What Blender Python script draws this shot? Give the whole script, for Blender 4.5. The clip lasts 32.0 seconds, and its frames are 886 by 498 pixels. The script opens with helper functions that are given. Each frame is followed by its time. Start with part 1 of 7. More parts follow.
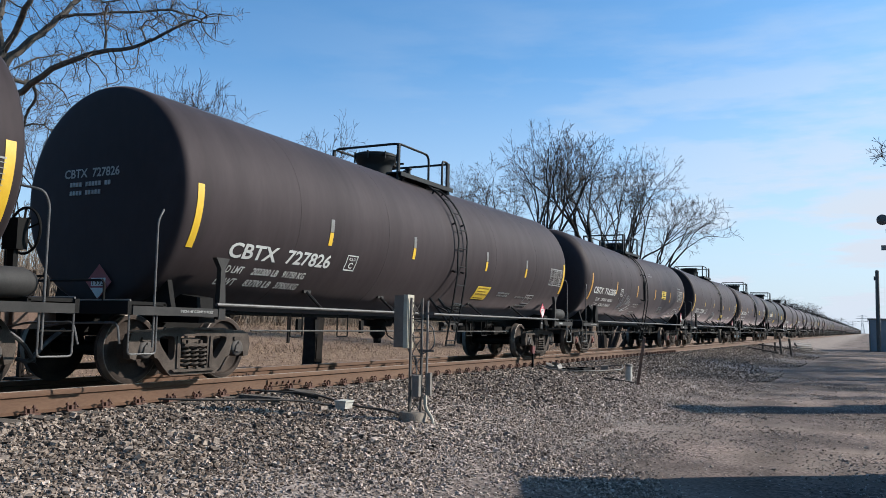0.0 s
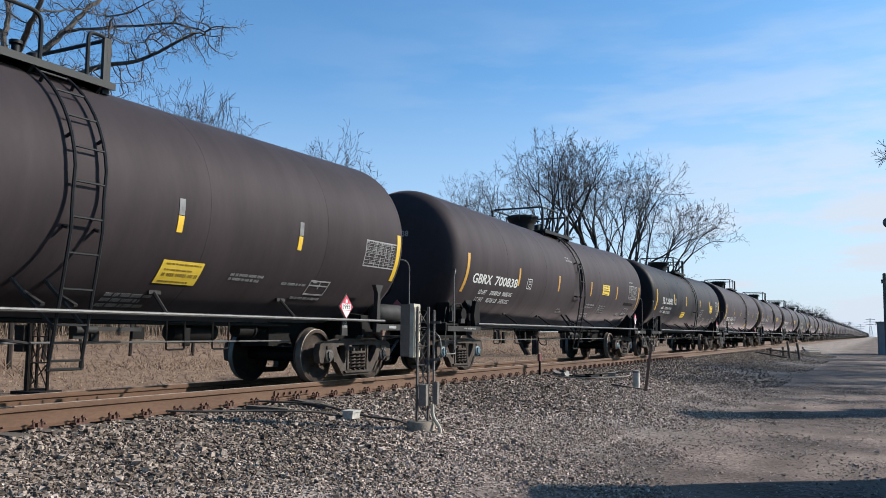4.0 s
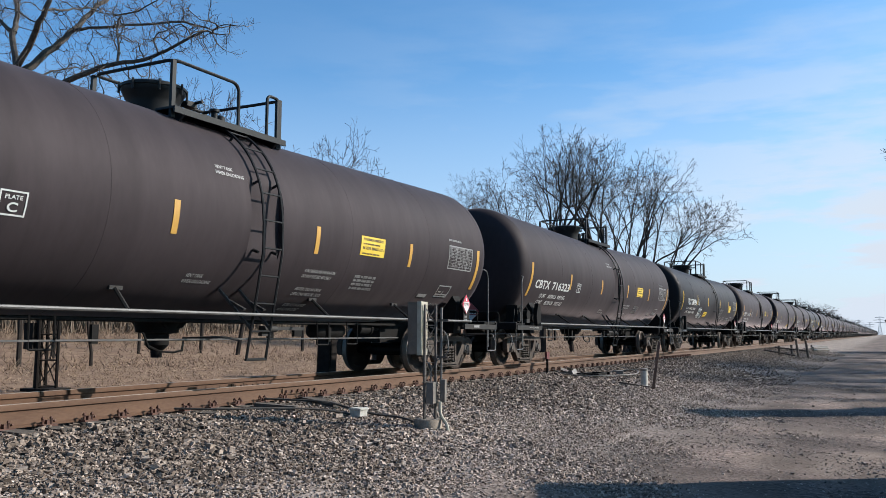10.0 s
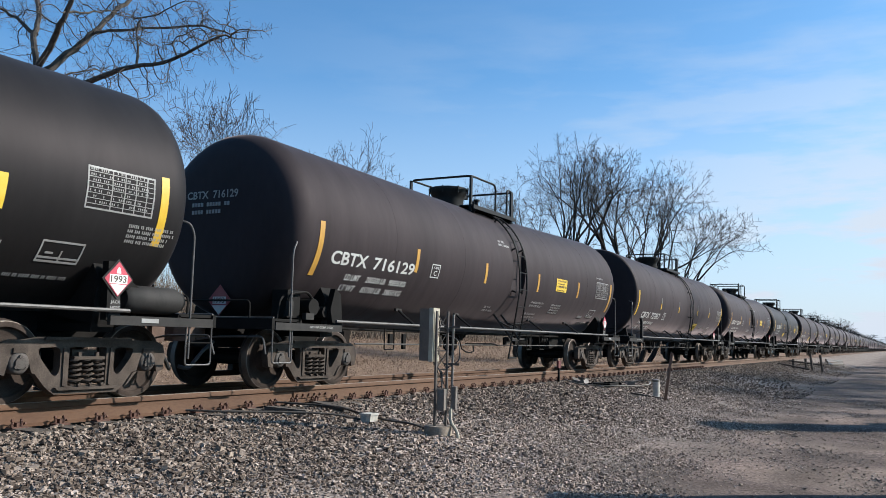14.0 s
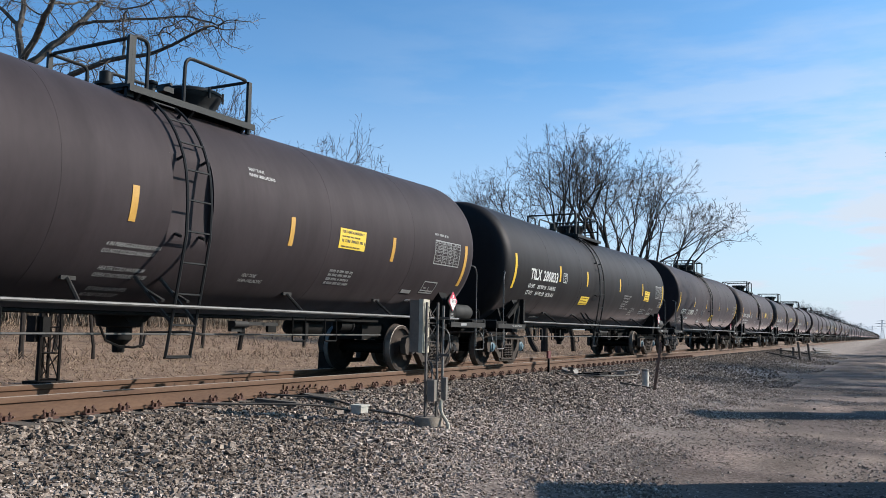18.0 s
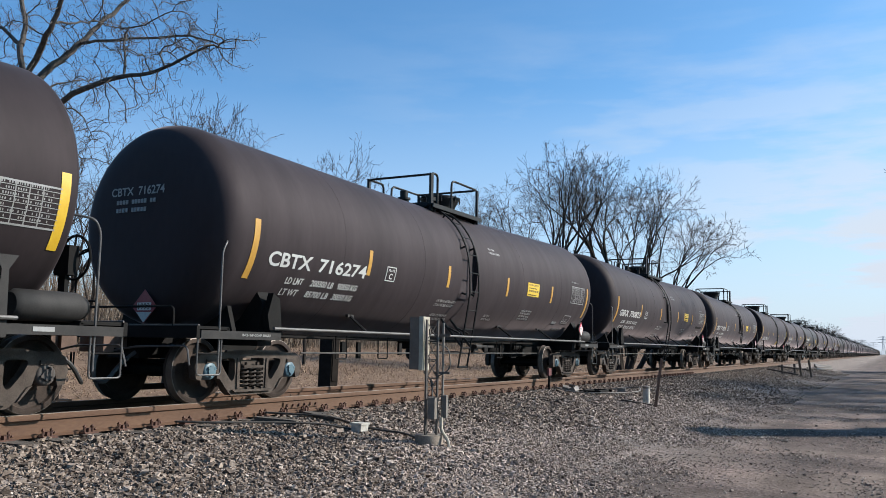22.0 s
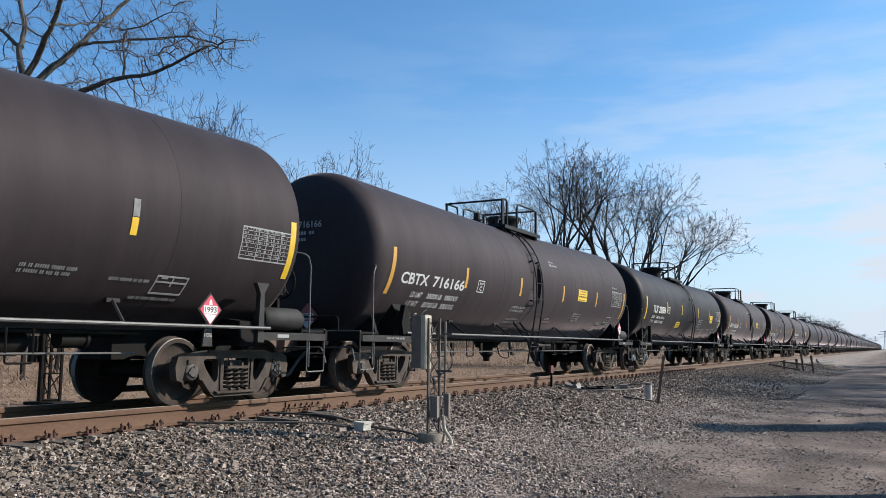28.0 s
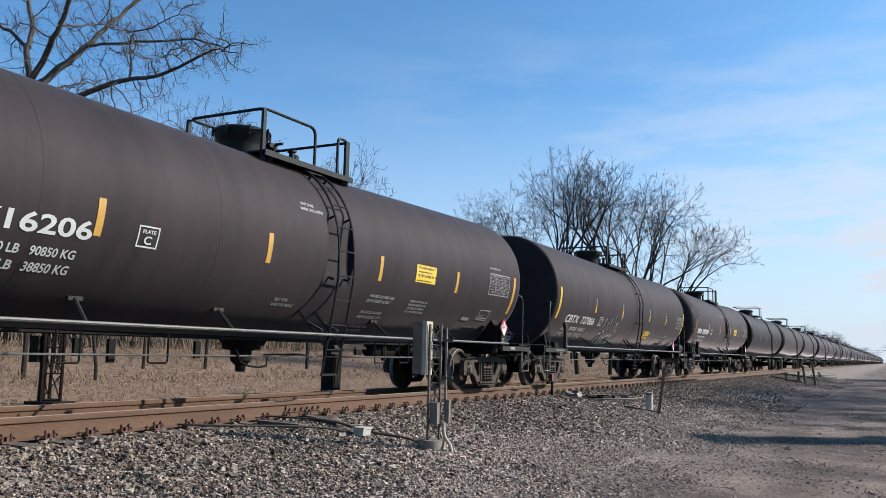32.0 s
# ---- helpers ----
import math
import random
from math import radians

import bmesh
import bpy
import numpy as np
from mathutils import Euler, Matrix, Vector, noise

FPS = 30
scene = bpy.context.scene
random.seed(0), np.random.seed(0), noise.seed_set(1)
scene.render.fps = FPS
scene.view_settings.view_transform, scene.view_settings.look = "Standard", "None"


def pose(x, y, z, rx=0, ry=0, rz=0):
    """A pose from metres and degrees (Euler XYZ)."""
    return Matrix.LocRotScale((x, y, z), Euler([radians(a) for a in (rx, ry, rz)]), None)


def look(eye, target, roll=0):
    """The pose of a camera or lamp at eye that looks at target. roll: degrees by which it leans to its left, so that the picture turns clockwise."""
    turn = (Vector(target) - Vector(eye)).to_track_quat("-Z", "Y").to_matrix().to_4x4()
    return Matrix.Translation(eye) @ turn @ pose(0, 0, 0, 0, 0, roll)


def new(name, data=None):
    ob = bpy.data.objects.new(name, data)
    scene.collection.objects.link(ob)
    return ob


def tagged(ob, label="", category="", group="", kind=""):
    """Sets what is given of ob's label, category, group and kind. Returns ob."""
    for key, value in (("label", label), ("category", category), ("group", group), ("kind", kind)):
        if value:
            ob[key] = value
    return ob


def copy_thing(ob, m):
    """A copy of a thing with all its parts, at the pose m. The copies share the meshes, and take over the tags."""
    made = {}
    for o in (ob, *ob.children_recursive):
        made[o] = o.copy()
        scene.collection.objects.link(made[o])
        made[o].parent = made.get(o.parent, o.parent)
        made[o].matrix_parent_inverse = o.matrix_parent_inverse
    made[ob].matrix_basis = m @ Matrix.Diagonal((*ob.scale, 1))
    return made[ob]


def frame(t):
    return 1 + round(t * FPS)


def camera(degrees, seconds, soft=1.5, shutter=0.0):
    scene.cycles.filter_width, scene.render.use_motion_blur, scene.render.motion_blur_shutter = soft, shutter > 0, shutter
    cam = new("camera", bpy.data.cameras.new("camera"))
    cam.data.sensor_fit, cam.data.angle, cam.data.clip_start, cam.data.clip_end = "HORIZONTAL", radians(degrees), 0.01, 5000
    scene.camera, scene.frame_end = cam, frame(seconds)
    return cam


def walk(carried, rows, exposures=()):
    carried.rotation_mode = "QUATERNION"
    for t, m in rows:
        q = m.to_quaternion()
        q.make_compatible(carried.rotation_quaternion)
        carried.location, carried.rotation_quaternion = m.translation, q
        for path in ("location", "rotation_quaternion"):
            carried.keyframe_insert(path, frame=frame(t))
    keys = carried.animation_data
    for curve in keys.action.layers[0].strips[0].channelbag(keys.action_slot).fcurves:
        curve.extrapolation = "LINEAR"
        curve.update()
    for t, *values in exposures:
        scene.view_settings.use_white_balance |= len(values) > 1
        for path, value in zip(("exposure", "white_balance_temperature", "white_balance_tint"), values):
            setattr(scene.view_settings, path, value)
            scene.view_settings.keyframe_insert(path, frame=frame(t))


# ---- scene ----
cam = camera(55.82, 32.0, soft=0.5)
EYE = (0.0, 0.0, 1.5)
PATH = [
    (0.0, 95.24, -1.00, 26.85),
    (0.5, 95.13, -0.77, 26.82),
    (1.0, 95.02, -0.75, 26.85),
    (1.5, 95.18, -0.69, 26.91),
    (2.0, 95.39, -0.75, 26.79),
    (2.5, 95.57, -0.70, 26.92),
    (3.0, 95.66, -0.51, 27.01),
    (3.5, 95.77, -0.30, 27.21),
    (5.5, 96.00, -0.56, 27.54),
    (6.0, 96.15, -0.77, 27.43),
    (6.5, 96.24, -0.93, 27.27),
    (7.0, 96.36, -1.10, 27.05),
    (7.5, 96.46, -1.01, 27.05),
    (8.0, 96.32, -0.86, 26.70),
    (8.5, 96.14, -0.54, 26.82),
    (9.0, 95.94, -0.27, 27.16),
    (9.5, 95.79, -0.32, 27.45),
    (10.0, 95.67, -0.32, 27.79),
    (10.5, 95.67, -0.31, 27.94),
    (11.0, 95.85, -0.49, 28.02),
    (11.5, 96.06, -0.71, 28.22),
    (12.0, 96.13, -0.83, 28.34),
    (12.5, 96.03, -0.99, 28.43),
    (13.0, 96.02, -1.12, 28.44),
    (13.5, 96.05, -1.27, 28.49),
    (14.0, 96.12, -1.40, 28.59),
    (14.5, 96.11, -1.61, 28.61),
    (16.5, 95.98, -1.89, 28.80),
    (17.0, 95.91, -1.58, 28.28),
    (17.5, 95.76, -1.27, 27.95),
    (18.0, 95.53, -1.06, 27.91),
    (18.5, 95.30, -0.86, 27.60),
    (19.0, 95.37, -0.71, 27.59),
    (19.5, 95.64, -0.52, 27.70),
    (20.0, 95.87, -0.42, 27.75),
    (20.5, 96.14, -0.47, 27.76),
    (21.0, 96.26, -0.60, 27.84),
    (21.5, 96.47, -0.84, 27.78),
    (22.0, 96.71, -0.90, 27.92),
    (22.5, 96.69, -1.03, 27.93),
    (23.0, 96.74, -1.10, 27.91),
    (23.5, 96.80, -1.06, 27.80),
    (24.0, 96.92, -0.99, 27.74),
    (24.5, 96.88, -0.90, 27.73),
    (25.0, 96.92, -0.88, 27.68),
    (25.5, 96.89, -0.89, 27.71),
    (27.5, 96.59, -0.40, 27.95),
    (28.0, 96.60, -0.40, 28.05),
    (28.5, 96.64, -0.39, 28.17),
    (29.0, 96.75, -0.44, 28.27),
    (29.5, 96.77, -0.58, 28.27),
    (30.0, 96.76, -0.73, 28.38),
    (30.5, 96.85, -0.86, 28.33),
    (31.0, 96.96, -0.83, 28.23),
    (31.5, 96.91, -0.99, 28.29),
    (32.0, 97.03, -1.33, 28.13),
]
walk(cam, [(t, pose(*EYE, rx, ry, rz)) for t, rx, ry, rz in PATH])

# ---- world, sun ----
SUN_TO = Vector((0.80, 0.60, 0.0)).normalized()
ELEV = radians(31)
SUN_DIR = Vector((SUN_TO.x * math.cos(ELEV), SUN_TO.y * math.cos(ELEV), math.sin(ELEV)))
world = bpy.data.worlds.new("world")
scene.world = world
world.use_nodes = True
wn = world.node_tree
sky = wn.nodes.new("ShaderNodeTexSky")
sky.sky_type = 'NISHITA'
sky.sun_disc = False
sky.sun_elevation = ELEV
sky.sun_rotation = math.atan2(SUN_TO.x, SUN_TO.y)
sky.air_density, sky.dust_density, sky.ozone_density = 0.8, 1.2, 1.0
tint = wn.nodes.new("ShaderNodeMix")
tint.data_type, tint.blend_type = 'RGBA', 'MULTIPLY'
tint.inputs["Factor"].default_value = 1.0
tint.inputs["B"].default_value = (0.565, 0.985, 1.225, 1)
wn.links.new(sky.outputs[0], tint.inputs["A"])
wn.links.new(tint.outputs["Result"], wn.nodes["Background"].inputs[0])
wn.nodes["Background"].inputs[1].default_value = 0.112
sun = new("sun", bpy.data.lights.new("sun", 'SUN'))
sun.data.energy, sun.data.angle, sun.data.color = 5.0, radians(0.5), (1.0, 0.95, 0.88)
sun.matrix_world = look((0, 0, 0), -SUN_DIR)
scene.view_settings.exposure = 0.605


# ---- materials ----
from mathutils.geometry import tessellate_polygon


def mat(name, c1, c2=None, rough=0.7, metal=0.0, scale=4.0, fine=60.0, bump=0.0, stretch=(1, 1, 1), vary=0.0, amount=1.0, spec=0.5):
    m = bpy.data.materials.new(name)
    m.use_nodes = True
    nt = m.node_tree
    n, ln = nt.nodes, nt.links
    b = n["Principled BSDF"]
    b.inputs["Roughness"].default_value = rough
    b.inputs["Metallic"].default_value = metal
    b.inputs["Specular IOR Level"].default_value = spec
    if c2 is None:
        c2 = tuple(min(1, c * 1.35 + 0.01) for c in c1)
    tc = n.new("ShaderNodeTexCoord")
    mp = n.new("ShaderNodeMapping")
    mp.inputs["Scale"].default_value = stretch
    ln.new(tc.outputs["Object"], mp.inputs["Vector"])
    big = n.new("ShaderNodeTexNoise")
    big.inputs["Scale"].default_value = scale
    big.inputs["Detail"].default_value = 6
    ln.new(mp.outputs[0], big.inputs["Vector"])
    sm = n.new("ShaderNodeTexNoise")
    sm.inputs["Scale"].default_value = fine
    sm.inputs["Detail"].default_value = 3
    ln.new(mp.outputs[0], sm.inputs["Vector"])
    add = n.new("ShaderNodeMath")
    add.operation = 'MULTIPLY_ADD'
    ln.new(sm.outputs[0], add.inputs[0])
    add.inputs[1].default_value = 0.5
    ln.new(big.outputs[0], add.inputs[2])
    rmp = n.new("ShaderNodeMapRange")
    rmp.inputs[1].default_value, rmp.inputs[2].default_value = 0.55, 0.95
    rmp.inputs[4].default_value = amount
    ln.new(add.outputs[0], rmp.inputs[0])
    mix = n.new("ShaderNodeMix")
    mix.data_type = 'RGBA'
    ln.new(rmp.outputs[0], mix.inputs["Factor"])
    mix.inputs["A"].default_value = (*c1, 1)
    mix.inputs["B"].default_value = (*c2, 1)
    col = mix.outputs["Result"]
    if vary:
        oi = n.new("ShaderNodeObjectInfo")
        mr = n.new("ShaderNodeMapRange")
        mr.inputs[3].default_value, mr.inputs[4].default_value = 1 - vary, 1 + vary
        ln.new(oi.outputs["Random"], mr.inputs[0])
        hs = n.new("ShaderNodeHueSaturation")
        ln.new(mr.outputs[0], hs.inputs["Value"])
        ln.new(col, hs.inputs["Color"])
        col = hs.outputs[0]
    ln.new(col, b.inputs["Base Color"])
    if bump:
        bp = n.new("ShaderNodeBump")
        bp.inputs["Strength"].default_value = bump
        bp.inputs["Distance"].default_value = 0.01
        ln.new(sm.outputs[0], bp.inputs["Height"])
        ln.new(bp.outputs[0], b.inputs["Normal"])
    return m


def tank_material(name, base, dust, amount, rough, film=0.23):
    """Satin paint with rain streaks down the sides, dust film and dull patches."""
    m = mat(name, base, dust, rough=rough, scale=0.7, fine=9, stretch=(1, 1.6, 0.5), amount=amount, vary=0.12, spec=0.14)
    nt = m.node_tree
    n, ln = nt.nodes, nt.links
    b = n["Principled BSDF"]
    b.inputs["Specular Tint"].default_value = (1.0, 0.88, 0.92, 1)
    b.inputs["Sheen Weight"].default_value = film
    b.inputs["Sheen Roughness"].default_value = 0.25
    b.inputs["Sheen Tint"].default_value = (1.0, 0.84, 0.86, 1)
    tc = n.new("ShaderNodeTexCoord")
    mp = n.new("ShaderNodeMapping")
    mp.inputs["Scale"].default_value = (0.15, 1.1, 0.15)
    ln.new(tc.outputs["Object"], mp.inputs["Vector"])
    st = n.new("ShaderNodeTexNoise")
    st.inputs["Scale"].default_value = 2.0
    st.inputs["Detail"].default_value = 5
    ln.new(mp.outputs[0], st.inputs["Vector"])
    mr = n.new("ShaderNodeMapRange")
    mr.inputs[1].default_value, mr.inputs[2].default_value = 0.35, 0.75
    mr.inputs[3].default_value, mr.inputs[4].default_value = rough - 0.01, rough + 0.03
    ln.new(st.outputs[0], mr.inputs[0])
    ln.new(mr.outputs[0], b.inputs["Roughness"])
    # old run-down marks, wide and uneven, down the shell
    mp2 = n.new("ShaderNodeMapping")
    mp2.inputs["Scale"].default_value = (0.3, 1.5, 0.22)
    ln.new(tc.outputs["Object"], mp2.inputs["Vector"])
    st2 = n.new("ShaderNodeTexNoise")
    st2.inputs["Scale"].default_value = 1.3
    st2.inputs["Detail"].default_value = 6
    st2.inputs["Distortion"].default_value = 0.6
    ln.new(mp2.outputs[0], st2.inputs["Vector"])
    mr2 = n.new("ShaderNodeMapRange")
    mr2.inputs[1].default_value, mr2.inputs[2].default_value = 0.32, 0.66
    mr2.inputs[3].default_value, mr2.inputs[4].default_value = 1.0 - 0.3 * amount, 1.0 + 0.1 * amount
    ln.new(st2.outputs[0], mr2.inputs[0])
    mul = n.new("ShaderNodeMix")
    mul.data_type, mul.blend_type = 'RGBA', 'MULTIPLY'
    mul.inputs["Factor"].default_value = 1.0
    wv = n.new("ShaderNodeTexNoise")
    wv.inputs["Scale"].default_value = 1.0
    wv.inputs["Detail"].default_value = 2
    mp3 = n.new("ShaderNodeMapping")
    mp3.inputs["Scale"].default_value = (0.35, 1.5, 0.35)
    off = n.new("ShaderNodeObjectInfo")
    ln.new(off.outputs["Location"], mp3.inputs["Location"])
    ln.new(tc.outputs["Object"], mp3.inputs["Vector"])
    ln.new(mp3.outputs[0], wv.inputs["Vector"])
    bmp = n.new("ShaderNodeBump")
    bmp.inputs["Strength"].default_value = 0.25
    bmp.inputs["Distance"].default_value = 0.05
    ln.new(wv.outputs[0], bmp.inputs["Height"])
    ln.new(bmp.outputs[0], b.inputs["Normal"])
    ln.new(b.inputs["Base Color"].links[0].from_socket, mul.inputs["A"])
    ln.new(mr2.outputs[0], mul.inputs["B"])
    ln.new(mul.outputs["Result"], b.inputs["Base Color"])
    return m


M_TANK_A = tank_material("tank_paint_worn_black", (0.0245, 0.0190, 0.0199), (0.0345, 0.0268, 0.0280), 0.8, 0.66)
M_TANK_B = tank_material("tank_paint_dusty_black", (0.0240, 0.0184, 0.0190), (0.0338, 0.0259, 0.0267), 0.8, 0.66)
M_TANK_C = tank_material("tank_paint_clean_black", (0.0105, 0.0098, 0.0098), (0.0155, 0.0145, 0.0145), 0.7, 0.57, 0.14)
M_UNDER = mat("underframe_black", (0.0052, 0.0048, 0.0045), (0.0105, 0.0092, 0.0084), rough=0.75, scale=3, vary=0.1, spec=0.12)
M_SILL = mat("sill_dusty_black", (0.018, 0.0168, 0.016), (0.032, 0.029, 0.027), rough=0.7, scale=4, vary=0.1, spec=0.2)
M_RAILING = mat("railing_black", (0.007, 0.007, 0.0075), (0.013, 0.013, 0.013), rough=0.55, spec=0.2)
M_PIPE = mat("dusty_pipe", (0.046, 0.0425, 0.040), (0.088, 0.082, 0.077), rough=0.55, scale=6)
M_TRUCK = mat("bogie_dust", (0.038, 0.0295, 0.0245), (0.080, 0.063, 0.052), rough=0.85, scale=5, bump=0.3, vary=0.15, spec=0.15)
M_SPRING = mat("spring_dust", (0.037, 0.029, 0.024), (0.068, 0.054, 0.045), rough=0.8, scale=5, spec=0.15)
M_WHEEL = mat("wheel_rust", (0.026, 0.0195, 0.0165), (0.060, 0.045, 0.037), rough=0.85, scale=3, bump=0.2, spec=0.12)
M_TREAD = mat("wheel_tread_steel", (0.12, 0.10, 0.085), (0.20, 0.175, 0.155), rough=0.6, metal=0.7)
M_CAP = mat("bearing_cap", (0.045, 0.038, 0.034), (0.095, 0.083, 0.075), rough=0.7, spec=0.2)
M_CAP_BLUE = mat("bearing_cap_blue", (0.045, 0.090, 0.115), (0.090, 0.150, 0.18), rough=0.5)
M_CAP_RED = mat("bearing_cap_red", (0.10, 0.03, 0.02), (0.17, 0.06, 0.045), rough=0.8)
M_COUPLER = mat("coupler_rust", (0.077, 0.0455, 0.0315), (0.126, 0.077, 0.056), rough=0.85, scale=6)
M_WHITE = mat("stencil_white", (0.4092, 0.4026, 0.3828), (0.4752, 0.4686, 0.4488), rough=0.6, scale=9)
M_FAINT = mat("faded_stencil", (0.16, 0.155, 0.15), (0.25, 0.245, 0.235), rough=0.6, scale=9)
M_YELLOW = mat("reflector_yellow", (0.5184, 0.3024, 0.0144), (0.576, 0.36, 0.0288), rough=0.45, scale=8)
M_ORANGE = mat("reflector_amber", (0.37, 0.188, 0.026), (0.45, 0.24, 0.045), rough=0.5, scale=8)
M_REFLWHITE = mat("reflector_white", (0.21, 0.20, 0.193), (0.27, 0.26, 0.25), rough=0.45, scale=8)
M_DULLSTRIP = mat("reflector_dull", (0.09, 0.086, 0.083), (0.155, 0.15, 0.145), rough=0.5, scale=8)
M_DECAL = mat("yellow_decal", (0.576, 0.3744, 0.0216), (0.6192, 0.432, 0.0576), rough=0.5, scale=8)
M_DECALINK = mat("decal_ink", (0.05, 0.036, 0.022), rough=0.6)
M_DECALFINE = mat("faded_decal_ink", (0.17, 0.10, 0.015), rough=0.6)
M_FADEDRED = mat("faded_placard", (0.22, 0.035, 0.04), (0.30, 0.07, 0.07), rough=0.6)
M_RED = mat("placard_red", (0.40, 0.018, 0.045), (0.47, 0.04, 0.07), rough=0.5)
M_PLACWHITE = mat("placard_white", (0.462, 0.4554, 0.4422), rough=0.5)
M_RAIL = mat("rail_rust", (0.062, 0.0275, 0.0125), (0.094, 0.046, 0.0225), rough=0.85, scale=2.5, fine=40, bump=0.25, stretch=(1, 0.3, 1))
M_RAILTOP = mat("rail_head_steel", (0.20, 0.155, 0.12), (0.28, 0.225, 0.18), rough=0.6, metal=0.25)
M_TIE = mat("tie_wood", (0.044, 0.0336, 0.0272), (0.088, 0.072, 0.06), rough=0.95, scale=5, fine=30, bump=0.5, stretch=(0.4, 4, 4), vary=0.25)
M_SPIKE = mat("clip_rust", (0.060, 0.026, 0.017), (0.11, 0.052, 0.035), rough=0.85)
M_STEEL = mat("weathered_steel", (0.045, 0.036, 0.030), (0.095, 0.077, 0.065), rough=0.6, scale=7)
M_GALV = mat("galvanised", (0.125, 0.108, 0.093), (0.19, 0.166, 0.145), rough=0.6, metal=0.1, scale=8)
M_GREYBOX = mat("grey_enclosure", (0.10, 0.085, 0.072), (0.15, 0.13, 0.112), rough=0.6, scale=6)
M_WHITEBOX = mat("white_plastic", (0.31, 0.29, 0.255), (0.43, 0.405, 0.36), rough=0.6, scale=12)
M_ENCL = mat("pale_grey_enclosure", (0.105, 0.080, 0.062), (0.145, 0.114, 0.09), rough=0.8, scale=6)
M_CABLE = mat("dusty_cable", (0.03, 0.025, 0.021), (0.06, 0.05, 0.042), rough=0.8)
M_CREAM = mat("cream_conduit_and_lit_side", (0.3, 0.2625, 0.195), (0.39, 0.3525, 0.2775), rough=0.7, scale=9)
M_CONC = mat("concrete", (0.15, 0.118, 0.088), (0.235, 0.19, 0.148), rough=0.9, scale=8, bump=0.4)
M_BLACKCABLE = mat("black_cable", (0.02, 0.02, 0.02), rough=0.6)
M_DARKPOST = mat("dark_painted_post", (0.010, 0.0082, 0.0070), (0.020, 0.0165, 0.0145), rough=0.8, spec=0.06)
M_RUSTSTAKE = mat("rusty_stake", (0.10, 0.06, 0.045), (0.16, 0.10, 0.075), rough=0.9, scale=6)
M_BARK = mat("bark", (0.032, 0.0265, 0.022), (0.085, 0.071, 0.060), rough=0.95, scale=6, fine=25, stretch=(1, 1, 0.3))
M_DARKBARK = mat("dark_bark", (0.018, 0.0145, 0.0125), (0.042, 0.034, 0.029), rough=0.95, scale=6, fine=25, stretch=(1, 1, 0.3), spec=0.1)
M_DARKTWIG = mat("dark_twig_bark", (0.05, 0.038, 0.033), (0.105, 0.082, 0.071), rough=0.95, scale=3, spec=0.1)
M_TWIG = mat("twig_bark", (0.05, 0.039, 0.034), (0.105, 0.084, 0.072), rough=0.95, scale=3)
M_SHED = mat("blue_grey_shed_paint", (0.20, 0.215, 0.235), (0.26, 0.275, 0.295), rough=0.6, scale=2)
M_POLE = mat("grey_pole", (0.054, 0.051, 0.048), (0.09, 0.084, 0.078), rough=0.7)
M_SHADE_BLOCK = mat("shade_block_plain", (0.35, 0.33, 0.3), (0.45, 0.43, 0.4), rough=0.9, scale=2)


